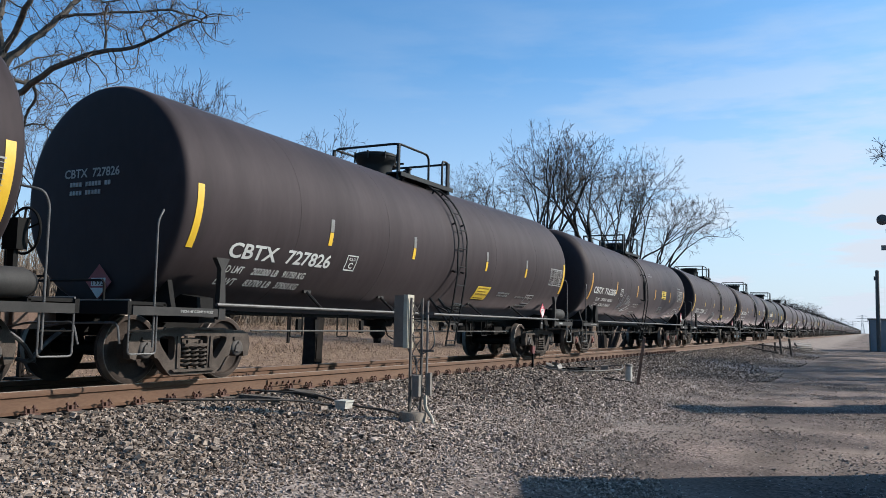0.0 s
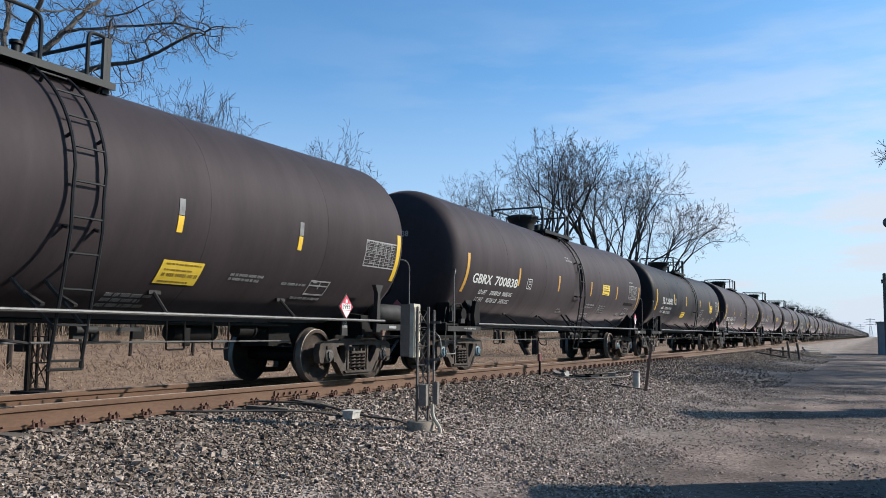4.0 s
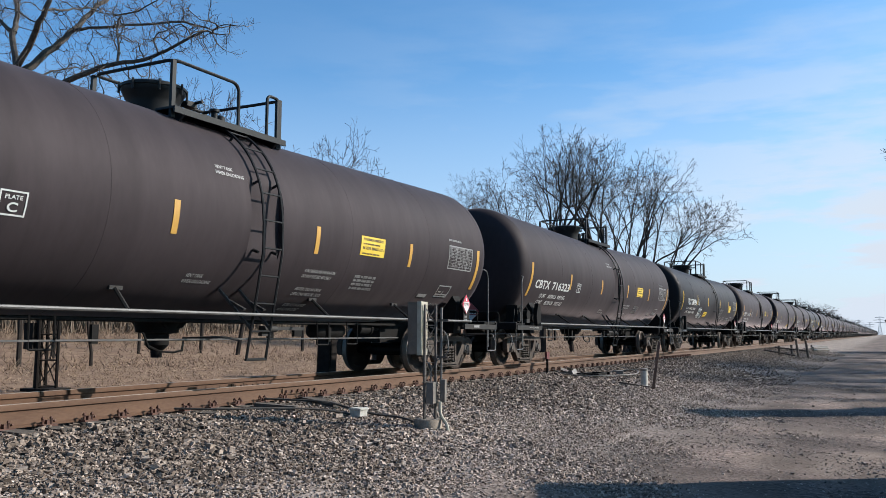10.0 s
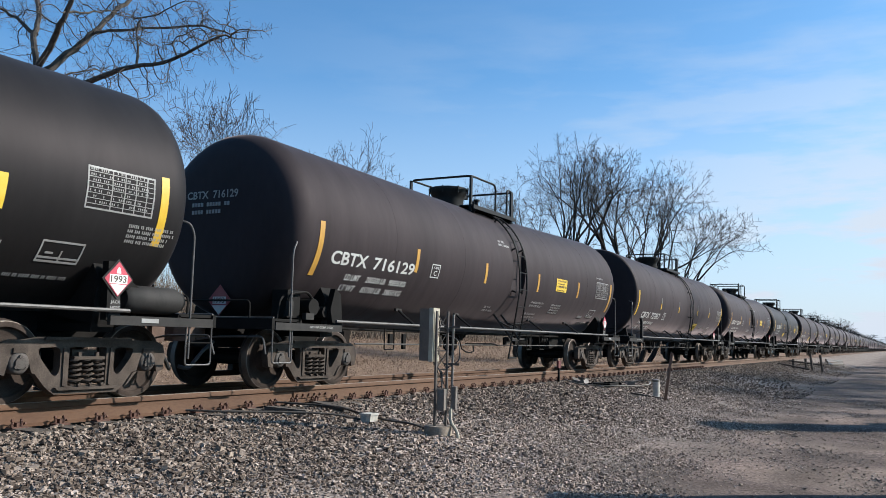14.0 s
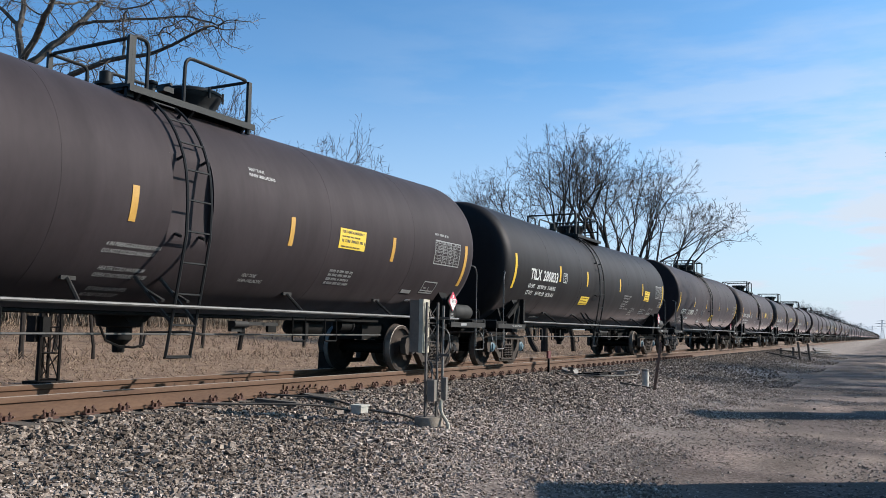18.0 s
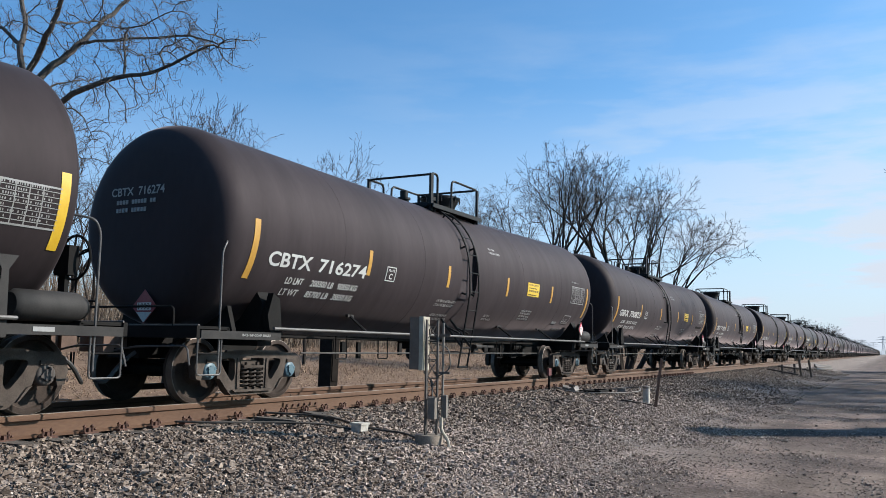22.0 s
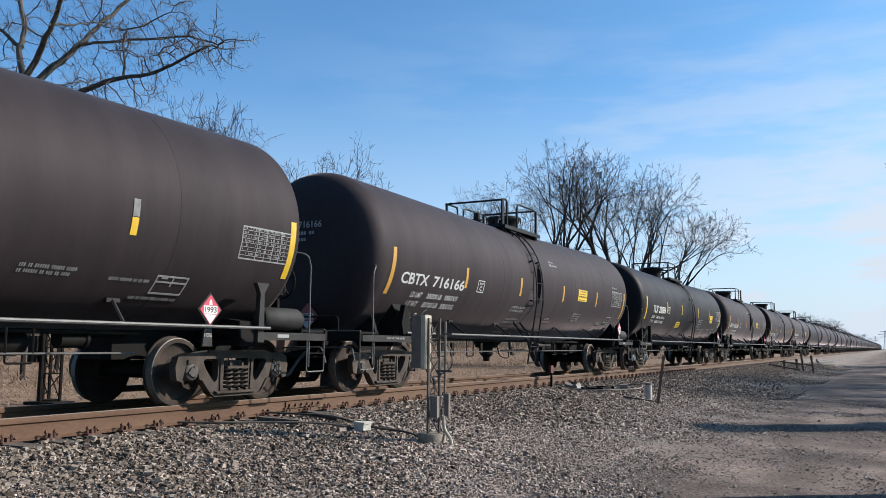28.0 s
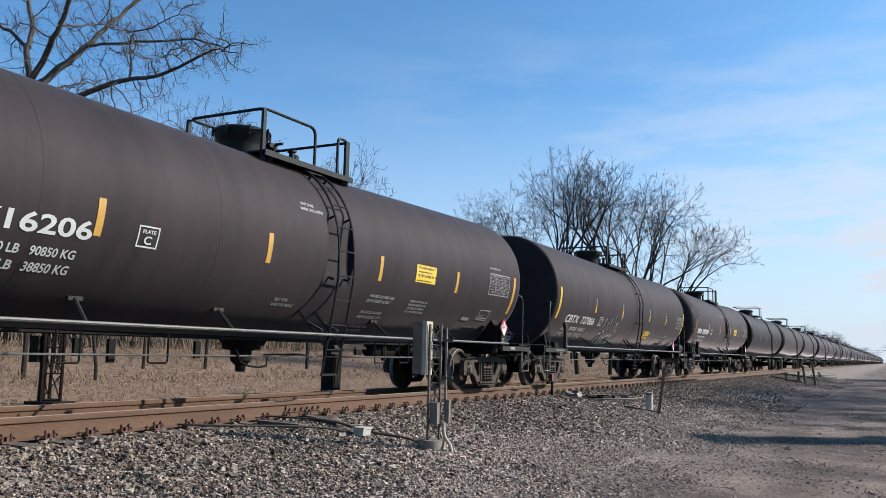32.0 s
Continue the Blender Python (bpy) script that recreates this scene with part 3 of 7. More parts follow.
def build_top(car, style, flip=False):
    """Manway, platform and its railing, on top of the tank; flip: turned end for end."""
    before = set(bpy.data.objects)
    zt = Z_TANK + R_TANK
    mw = part("manway", Geo().lathe([(-0.12, 0.36), (0.16, 0.36), (0.22, 0.385), (0.30, 0.43), (0.34, 0.45), (0.38, 0.455)], 36, "z", (0.0, -0.55, zt)), M_RAILING, car)
    part("lid", Geo().lathe([(0.38, 0.475), (0.42, 0.475), (0.445, 0.43), (0.46, 0.0)], 36, "z", (0.0, -0.55, zt)), M_RAILING, mw)
    bolts = Geo()
    for i in range(8):
        a = 2 * math.pi * i / 8 + 0.2
        bolts.lathe([(0.29, 0.018), (0.45, 0.018)], 6, "z", (0.48 * math.cos(a), -0.55 + 0.48 * math.sin(a), zt))
    tagged(part("lid_bolts", bolts, M_RAILING, mw), kind="stuff")
    part("hinge", Geo().box((0.1, 0.06, zt + 0.32), (0.14, 0.2, 0.08)).tube([(-0.1, 0.14, zt + 0.36), (0.3, 0.14, zt + 0.36)], 0.025, 6), M_RAILING, mw)
    zp = zt - 0.06
    for x in (0.72, -0.72):
        w = 0.34
        plat = Geo().box((x, 0.2, zp), (w, 2.4, 0.03))
        for e in (-1, 1):
            plat.box((x + e * w / 2, 0.2, zp - 0.03), (0.03, 2.4, 0.09))
        part("platform", plat, M_RAILING, car)
    pl = Geo().box((0, 1.0, zp + 0.03), (1.5, 0.75, 0.03)).box((0, 0.64, zp), (1.5, 0.03, 0.1)).box((0, 1.37, zp), (1.5, 0.03, 0.1))
    part("crossover_plate", pl, M_RAILING, car)
    for y in (-0.8, 0.25, 1.2):
        part("platform_bracket", Geo().prism([(0.55, zp - 0.02), (0.88, zp - 0.02), (0.88, zp - 0.08), (0.72, zp - 0.22), (0.55, zp - 0.16)], y - 0.02, y + 0.02, "y"), M_RAILING, car)
    vz = zt + 0.05
    valve = part("relief_valve", Geo().lathe([(-0.1, 0.11), (0.1, 0.11), (0.11, 0.15), (0.15, 0.15), (0.16, 0.09), (0.30, 0.09), (0.33, 0.05)], 14, "z", (-0.1, 0.95, vz)), M_RAILING, car)
    part("vent_pipe", Geo().lathe([(-0.1, 0.05), (0.22, 0.05), (0.23, 0.08), (0.27, 0.08)], 10, "z", (0.25, 0.45, vz)), M_RAILING, car)
    zr = 4.57
    x1, x0 = 0.80, -0.80
    ya, yb = -0.95, 1.32
    railing = []
    # near side and end loops
    railing.append(bent([(x0, 0.35, zp), (x0, 0.35, zr), (x0, ya, zr), (x1, ya, zr), (x1, 0.38, zr), (x1, 0.38, zp)], 0.16))
    railing.append(bent([(x1, yb - 0.28, zp), (x1, yb - 0.28, zr), (x1, yb, zr), (x1, yb, zp)], 0.1))
    railing.append(bent([(x1, yb, zr - 0.03), (x0, yb, zr - 0.03), (x0, 0.7, zr - 0.03), (x0, 0.7, zp)], 0.12))
    railing.append([(x0, ya, zr - 0.36), (x1, ya, zr - 0.36)] if style == "C" else [(x0, ya + 0.02, zr - 0.30), (x0, 0.35, zr - 0.30)])
    for p in railing:
        part("guard_rail", ring_rail(p, 0.026), M_RAILING, car)
    for (x, y, w) in ((x1, ya, 0.07), (x0, ya, 0.07), (x0, yb, 0.07), (x1, yb, 0.11)):
        part("rail_post", Geo().box((x, y, (zp + zr) / 2 - 0.07), (0.05, w, zr - zp + 0.12)), M_RAILING, car)
    if flip:
        for ob in set(bpy.data.objects) - before:
            co = np.empty(3 * len(ob.data.vertices))
            ob.data.vertices.foreach_get("co", co)
            co = co.reshape(-1, 3)
            co[:, 1] = 0.27 - co[:, 1]
            ob.data.vertices.foreach_set("co", co.ravel())
            ob.data.flip_normals()
    return mw


def build_ladder(car, mid):
    """Side ladder that bends over the tank up to the platform, its foot drawn in under the car."""
    ys = (mid - 0.21, mid + 0.21)
    rr = R_TANK + 0.085
    path = []
    for i in range(10):
        an = radians(64 - i * 6.4)
        path.append((rr * math.cos(an), Z_TANK + rr * math.sin(an)))
    path += [(1.60, 2.35), (1.60, 1.95), (1.52, 1.45), (1.34, 0.42)]
    foot = path[-1]
    lad = part("ladder", Geo().tube([(foot[0], ys[0] - 0.02, foot[1]), (foot[0], ys[1] + 0.02, foot[1])], 0.017, 6), M_RAILING, car)
    for y in ys:
        part("stringer", Geo().tube([(a, y, c) for a, c in path], 0.021, 6), M_RAILING, lad)
        for an in (52, 20, -18):
            c, w = math.cos(radians(an)), math.sin(radians(an))
            part("stand_off", Geo().tube([((R_TANK - 0.02) * c, y, Z_TANK + (R_TANK - 0.02) * w), (rr * c, y, Z_TANK + rr * w)], 0.022, 6), M_RAILING, lad)
        part("stay", Geo().box((1.30, y - 0.20, 1.20), (0.36, 0.05, 0.03), (0, 24, 0)).tube([(1.10, y - 0.34, 1.42), (1.41, y, 0.86)], 0.026, 5), M_SILL, lad)
    pts = [Vector((a, 0, c)) for a, c in path]
    tot, rung = 0.0, 0.2
    for i in range(len(pts) - 1):
        seg = (pts[i + 1] - pts[i]).length
        while rung <= tot + seg:
            p = pts[i].lerp(pts[i + 1], (rung - tot) / seg)
            part("rung", Geo().tube([(p.x, ys[0], p.z), (p.x, ys[1], p.z)], 0.014, 6), M_RAILING, lad)
            rung += 0.40
        tot += seg
    return lad


def build_side(car, sx, style):
    """The long handrail under the tank's flank, its brackets, and the pipes below."""
    zr = 1.06
    x = 1.53 * sx
    part("side_rail", Geo().tube([(x, -7.0, zr), (x, 7.0, zr)], 0.024, 8), M_PIPE, car, "long dusty grey steel handrail pipe")
    for y in (-4.55, -2.2, 1.8, 4.4) if sx > 0 else ():
        c = math.radians(-47)
        p = (sx * (R_TANK - 0.01) * math.cos(c), y + 0.23, Z_TANK + (R_TANK - 0.01) * math.sin(c))
        br = Geo().tube([p, (x, y, zr)], 0.026, 6).box(p, (0.05, 0.20, 0.05))
        part("rail_bracket", br, M_SILL, car)
    if sx > 0:
        part("brake_rod", Geo().tube([(0.72, -5.3, 0.70), (0.72, 5.3, 0.71)], 0.014, 6), M_PIPE, car)
        for y in (-4.3, -2.9, 2.6, 3.5):
            part("rod_hanger", Geo().tube(bent([(0.72, y, 1.0), (0.72, y, 0.60), (0.72, y + 0.34, 0.60), (0.72, y + 0.34, 1.0)], 0.03, 2), 0.014, 5), M_UNDER, car)
        part("brake_pipe", Geo().tube([(0.45, -5.6, 0.97), (0.45, 5.6, 0.97)], 0.03, 6), M_UNDER, car)


def build_under(car, style):
    out = part("outlet_valve", Geo().lathe([(0.55, 0.10), (0.62, 0.17), (0.78, 0.17), (0.80, 0.3), (1.0, 0.34)], 16, "z", (0, -0.3, 0)), M_UNDER, car)
    part("outlet_cap", Geo().lathe([(0.44, 0.08), (0.55, 0.09)], 12, "z", (0, -0.3, 0)), M_UNDER, out)
    skid = Geo().prism([(-0.55, 0.98), (0.02, 0.98), (-0.12, 0.86), (-0.42, 0.86)], -0.30, 0.30, "x")
    part("skid", skid, M_UNDER, car)
    part("valve_handle", Geo().tube(bent([(0.3, -0.1, 0.72), (0.95, 0.05, 0.74), (0.95, 0.35, 0.70)], 0.08, 3), 0.018, 6), M_SILL, car)
    for y, w, h in ((-3.9, 0.12, 0.22), (-3.4, 0.1, 0.30), (-1.9, 0.1, 0.24), (1.5, 0.12, 0.2), (2.2, 0.2, 0.16), (3.1, 0.1, 0.26)):
        part("lever", Geo().box((0.60, y, 0.90 - h / 2), (0.05, w, h)), M_UNDER, car)
    lev = Geo().box((0.86, 1.06, 0.83), (0.07, 0.22, 0.16)).lathe([(0.95, 0.05), (1.25, 0.05), (1.26, 0.02)], 10, "y", (0.92, 0, 0.86)).box((0.92, 1.6, 0.87), (0.05, 0.7, 0.05))
    part("angle_cock", lev, M_SILL, car)
    # brake cylinder and reservoir
    part("air_reservoir", Geo().lathe([(3.15, 0.02), (3.2, 0.13), (3.3, 0.165), (4.0, 0.165), (4.1, 0.13), (4.15, 0.02)], 18, "y", (0.15, 0, 0.84)), M_UNDER, car)
    part("brake_cylinder", Geo().lathe([(4.45, 0.0), (4.46, 0.11), (4.8, 0.11), (4.82, 0.13), (4.86, 0.13), (4.87, 0.03), (5.2, 0.03)], 16, "y", (0.3, 0, 0.88)), M_UNDER, car)
    part("chain", Geo().tube([(0.75, -1.25, 0.80), (0.75, -1.15, 0.62), (0.75, -0.95, 0.55), (0.75, -0.72, 0.53), (0.75, -0.55, 0.56), (0.7, -0.48, 0.72)], 0.016, 5), M_UNDER, car)


def build_end(car, e, style, flip=False):
    """Everything at one end; e is -1 for the leading end and +1 for the other."""
    sill = Geo().prism([(-0.30, 0.62), (0.30, 0.62), (0.30, 1.05), (-0.30, 1.05)], e * 5.3, e * 8.35, "y")
    sill.box((0, e * TRUCK_Y, 0.74), (0.7, 0.6, 0.12))
    sill = part("stub_sill", sill, M_UNDER, car)
    # body bolster with wings to the tank
    bol = Geo().box((0, e * TRUCK_Y, 0.86), (2.5, 0.32, 0.1)).box((0, e * TRUCK_Y, 0.98), (2.1, 0.05, 0.26))
    part("body_bolster", bol, M_UNDER, car)
    for sx in (-1, 1):
        cr = [(sx * 0.55, 1.0), (sx * 1.25, 0.9), (sx * 1.32, 1.42), (sx * 1.22, 1.60), (sx * 0.9, 1.2)] if style != "B" else [(sx * 0.55, 1.0), (sx * 1.22, 0.9), (sx * 1.20, 1.16), (sx * 0.9, 1.2)]
        part("tank_saddle", Geo().prism(cr, e * TRUCK_Y - 0.16, e * TRUCK_Y + 0.16, "y"), M_UNDER, car)
    arcp = [((R_TANK - 0.02) * math.cos(radians(q)), Z_TANK + (R_TANK - 0.02) * math.sin(radians(q))) for q in range(-46, -135, -8)]
    part("tank_cradle", Geo().prism([(-1.15, 1.0), (1.15, 1.0)] + arcp, e * 7.36, e * 7.44, "y"), M_UNDER, car)
    deck = Geo().box((0, e * 8.15, 1.04), (2.9, 0.62, 0.04)).box((0, e * 8.44, 0.98), (2.95, 0.06, 0.16)).box((0, e * 7.85, 0.99), (2.9, 0.05, 0.10))
    deck = part("end_platform", deck, M_UNDER, car)
    part("end_sill_edge", Geo().tube([(-1.46, e * 8.42, 1.07), (1.46, e * 8.42, 1.07)], 0.014, 6), M_PIPE, deck)
    for sx in (-1, 1):
        y0, y1 = (e * 8.40, e * 6.78)
        part("side_sill", Geo().box((sx * 1.46, (y0 + y1) / 2, 0.95), (0.06, abs(y1 - y0), 0.11)), M_SILL, car)
        if style == "B":
            part("jacking_post", Geo().prism([(e * 6.78, 0.86), (e * 6.92, 0.86), (e * 6.90, 1.55), (e * 7.0, 1.70), (e * 6.74, 1.70), (e * 6.82, 1.55)], sx * 1.42, sx * 1.50), M_SILL, car)
        else:
            if style == "C":
                part("gusset_post", Geo().prism([(e * 6.74, 0.95), (e * 6.86, 0.95), (e * 6.83, 1.62), (e * 6.73, 1.62)], sx * 1.36, sx * 1.46), M_UNDER, car)
                part("gusset", Geo().prism([(e * 6.80, 1.62), (e * 6.80, 1.48), (e * 7.5, 1.12), (e * 7.56, 1.18)], sx * 1.30, sx * 1.36), M_UNDER, car)
            else:
                part("saddle_brace", Geo().prism([(e * 6.72, 0.95), (e * 6.98, 0.95), (e * 7.06, 1.25), (e * 6.95, 1.58), (e * 6.80, 1.50)], sx * 1.36, sx * 1.46), M_UNDER, car)
        # corner grab iron: tall post with a hooked top
        gi = bent([(sx * 1.45, e * 8.03, 0.50), (sx * 1.45, e * 8.03, 2.08), (sx * 1.45, e * 7.95, 2.22), (sx * 1.28, e * 7.78, 2.26)], 0.12)
        part("grab_iron", Geo().tube(gi, 0.014, 8), M_PIPE if sx > 0 else M_UNDER, car)
        st = bent([(sx * 1.45, e * 8.42, 0.95), (sx * 1.45, e * 8.42, 0.42), (sx * 1.45, e * 7.98, 0.42), (sx * 1.45, e * 7.98, 0.95)], 0.05, 3)
        part("sill_step", Geo().tube(st, 0.0125, 6), M_PIPE if sx > 0 else M_UNDER, car)
        part("sill_step", Geo().tube([(sx * 1.45, e * 8.42, 0.70), (sx * 1.45, e * 7.98, 0.70)], 0.011, 6), M_UNDER, car)
    # railing across the end
    part("end_rail", Geo().tube(bent([(-1.3, e * 8.42, 1.06), (-1.3, e * 8.42, 1.32), (1.0, e * 8.42, 1.32), (1.0, e * 8.42, 1.06)], 0.08), 0.016, 6), M_UNDER, car)
    cp = part("coupler", Geo().box((0, e * 8.45, 0.84), (0.16, 0.5, 0.18)).box((0, e * 8.28, 0.84), (0.36, 0.12, 0.34)), M_COUPLER, car)
    part("knuckle", Geo().prism([(-0.16, e * 8.62), (0.14, e * 8.62), (0.17, e * 8.82), (0.02, e * 8.93), (-0.06, e * 8.84), (-0.17, e * 8.92)], 0.70, 0.98, "z"), M_COUPLER, cp)
    part("uncoupling_lever", Geo().tube(bent([(0.08, e * 8.6, 0.72), (0.5, e * 8.55, 0.78), (1.35, e * 8.50, 0.80), (1.42, e * 8.52, 0.55)], 0.08), 0.014, 6), M_PIPE, car)
    part("air_hose", Geo().tube(bent([(0.3, e * 8.4, 0.7), (0.32, e * 8.65, 0.55), (0.28, e * 8.85, 0.30), (0.15, e * 8.93, 0.34)], 0.15), 0.028, 8), M_BLACKCABLE, car)
    if e > 0 and (flip or style != "A"):
        # tool drum on the deck
        part("fusee_drum", Geo().lathe([(7.08, 0.0), (7.09, 0.13), (7.15, 0.17), (7.88, 0.17), (8.0, 0.12), (8.01, 0.0)], 24, "y", (1.26, 0, 1.21)), M_SILL, car)
    if e > 0 and style == "B":
        # hand brake wheel on its gear box
        cx, cz, y = BRAKE_WHEEL
        whl = part("brake_wheel", Geo().tube([(cx + 0.27 * math.cos(a * math.pi / 12), y, cz + 0.27 * math.sin(a * math.pi / 12)) for a in range(25)], 0.017, 6, cap=False), M_UNDER, car)
        for k in range(5):
            an = 2 * math.pi * k / 5 + 0.3
            part("spoke", Geo().tube([(cx, y - 0.03, cz), (cx + 0.27 * math.cos(an), y, cz + 0.27 * math.sin(an))], 0.014, 5), M_UNDER, whl)
        part("gear_box", Geo().box((cx, y - 0.12, cz - 0.05), (0.26, 0.14, 0.36)).box((cx, y - 0.14, (cz + 1.0) / 2), (0.12, 0.06, cz - 1.0)), M_UNDER, car)
    if e < 0 and style == "A" and not flip:
        # control valve and pipe bracket on the leading deck
        g = Geo().box((1.12, -7.75, 1.30), (0.3, 0.3, 0.42)).lathe([(1.0, 0.13), (1.35, 0.13)], 14, "x", (0, -7.35, 1.27))
        g.lathe([(0.96, 0.09), (1.38, 0.09)], 12, "x", (0, -7.08, 1.2))
        cv = part("control_valve", g, M_UNDER, car)
        part("valve_pipe", Geo().tube(bent([(1.3, -8.0, 1.1), (1.33, -7.9, 1.45), (1.33, -7.5, 1.5), (1.3, -7.1, 1.2), (1.1, -6.8, 1.0)], 0.1), 0.022, 6), M_UNDER, cv)
        part("valve_pipe", Geo().tube(bent([(1.25, -8.1, 1.06), (1.25, -8.05, 1.35), (1.1, -7.6, 1.55)], 0.1), 0.018, 6), M_UNDER, cv)
        part("cut_off_cock", Geo().box((1.36, -7.95, 1.22), (0.06, 0.1, 0.22)), M_SILL, cv)
        part("cut_off_cock", Geo().box((1.36, -7.5, 1.12), (0.08, 0.2, 0.1)), M_SILL, cv)
    return sill


def placard(car, y, z):
    """Red and white diamond in a holder, low on the flank."""
    h = 0.20
    x = 1.475
    part("placard_holder", Geo().prism([(y, z - h - 0.03), (y + h + 0.02, z), (y, z + h + 0.03), (y - h - 0.02, z)], x - 0.012, x - 0.001), M_SILL, car)
    pl = part("placard", Geo().prism([(y, z - h), (y + h * 0.95, z), (y, z + h), (y - h * 0.95, z)], x, x + 0.008), M_RED, car, "red and white diamond hazard placard")
    part("number_panel", Geo().box((x + 0.009, y, z), (0.004, 0.25, 0.105)), M_PLACWHITE, pl)
    part("lower_panel", Geo().prism([(y - 0.115, z - 0.062), (y + 0.115, z - 0.062), (y, z - h * 0.93)], x + 0.007, x + 0.011), M_PLACWHITE, pl)
    vs, fs, ext = text_mesh("1993")
    t = Geo().add([(x + 0.012, y - 0.11 + 0.22 * a / ext[0], z - 0.04 + 0.08 * b / ext[1]) for a, b in vs], fs)
    tagged(part("number", t, M_DECALINK, pl), kind="stuff")
    part("flame", Geo().prism([(y - 0.03, z + 0.065), (y + 0.03, z + 0.065), (y + 0.02, z + 0.12), (y, z + 0.14), (y - 0.025, z + 0.11)], x + 0.008, x + 0.012), M_PLACWHITE, pl)
    post = part("placard_post", Geo().prism([(y - 0.10, z - 0.48), (y + 0.08, z - 0.48), (y + 0.05, z - 0.10), (y - 0.05, z - 0.10)], x - 0.05, x - 0.014), M_SILL, car)
    for k, word in enumerate(("JACK", "HERE")):
        vs, fs, ext = text_mesh(word)
        lab = Geo().add([(x - 0.012, y - 0.075 + 0.14 * a / ext[0], z - 0.29 - 0.065 * k + 0.045 * b / ext[1]) for a, b in vs], fs)
        tagged(part("jack_stencil", lab, M_REFLWHITE, post), kind="stuff")


def frame_patch(g, y0, y1, z0, z1, w=0.018, out=0.007):
    side_patch(g, y0, y1, z0, z0 + w, out, 1)
    side_patch(g, y0, y1, z1 - w, z1, out, 1)
    side_patch(g, y0, y0 + w, z0, z1, out, 2)
    side_patch(g, y1 - w, y1, z0, z1, out, 2)


FIBRE = ("4 IN FIBERGLASS INSULATION", "DO NOT EXCEED 450 DEG F")
COILS = ("HEATER COILS MAXIMUM", "OPERATING PRESSURE 150 PSI")
PIPES = ("EXTERIOR HEATER PIPES", "NO INLET OR OUTLET")
VENT = ("VENT TANK", "WHEN UNLOADING")
NOTES = {
    "A": [(-0.7, 3.09, 0.05, VENT), (-1.0, 1.59, 0.045, VENT), (1.40, 1.81, 0.05, FIBRE), (1.40, 1.53, 0.048, COILS), (1.44, 1.28, 0.042, PIPES), (2.83, 1.80, 0.042, 4), (6.02, 2.74, 0.045, 1)],
    "Af": [(0.62, 3.09, 0.05, VENT), (0.75, 1.59, 0.045, VENT), (-1.72, 1.80, 0.05, FIBRE), (-1.66, 1.52, 0.048, COILS), (-1.60, 1.28, 0.042, PIPES), (2.75, 1.79, 0.042, 4), (6.02, 2.74, 0.045, 1)],
    "B": [(3.2, 1.68, 0.04, 2), (4.4, 1.62, 0.04, 1), (1.3, 1.32, 0.04, 3)],
    "C": [(2.12, 2.13, 0.05, ("MAXIMUM OPERATING PRESSURE", "FOR HEATER COILS 150 PSI")), (2.12, 1.94, 0.05, PIPES + ("PIPE CAPS REQUIRED",)), (2.12, 1.71, 0.05, ("VENT TANK  WHEN UNLOADING",)),
          (3.44, 1.73, 0.042, ('0.5" CERAMIC FIBER AND', '4" FIBERGLASS INSULATION', 'COMPRESSED TO 4"', "DO NOT EXCEED 350 F")), (4.78, 1.73, 0.04, 3), (7.0, 2.08, 0.038, 4), (-4.9, 1.25, 0.04, 1)],
}


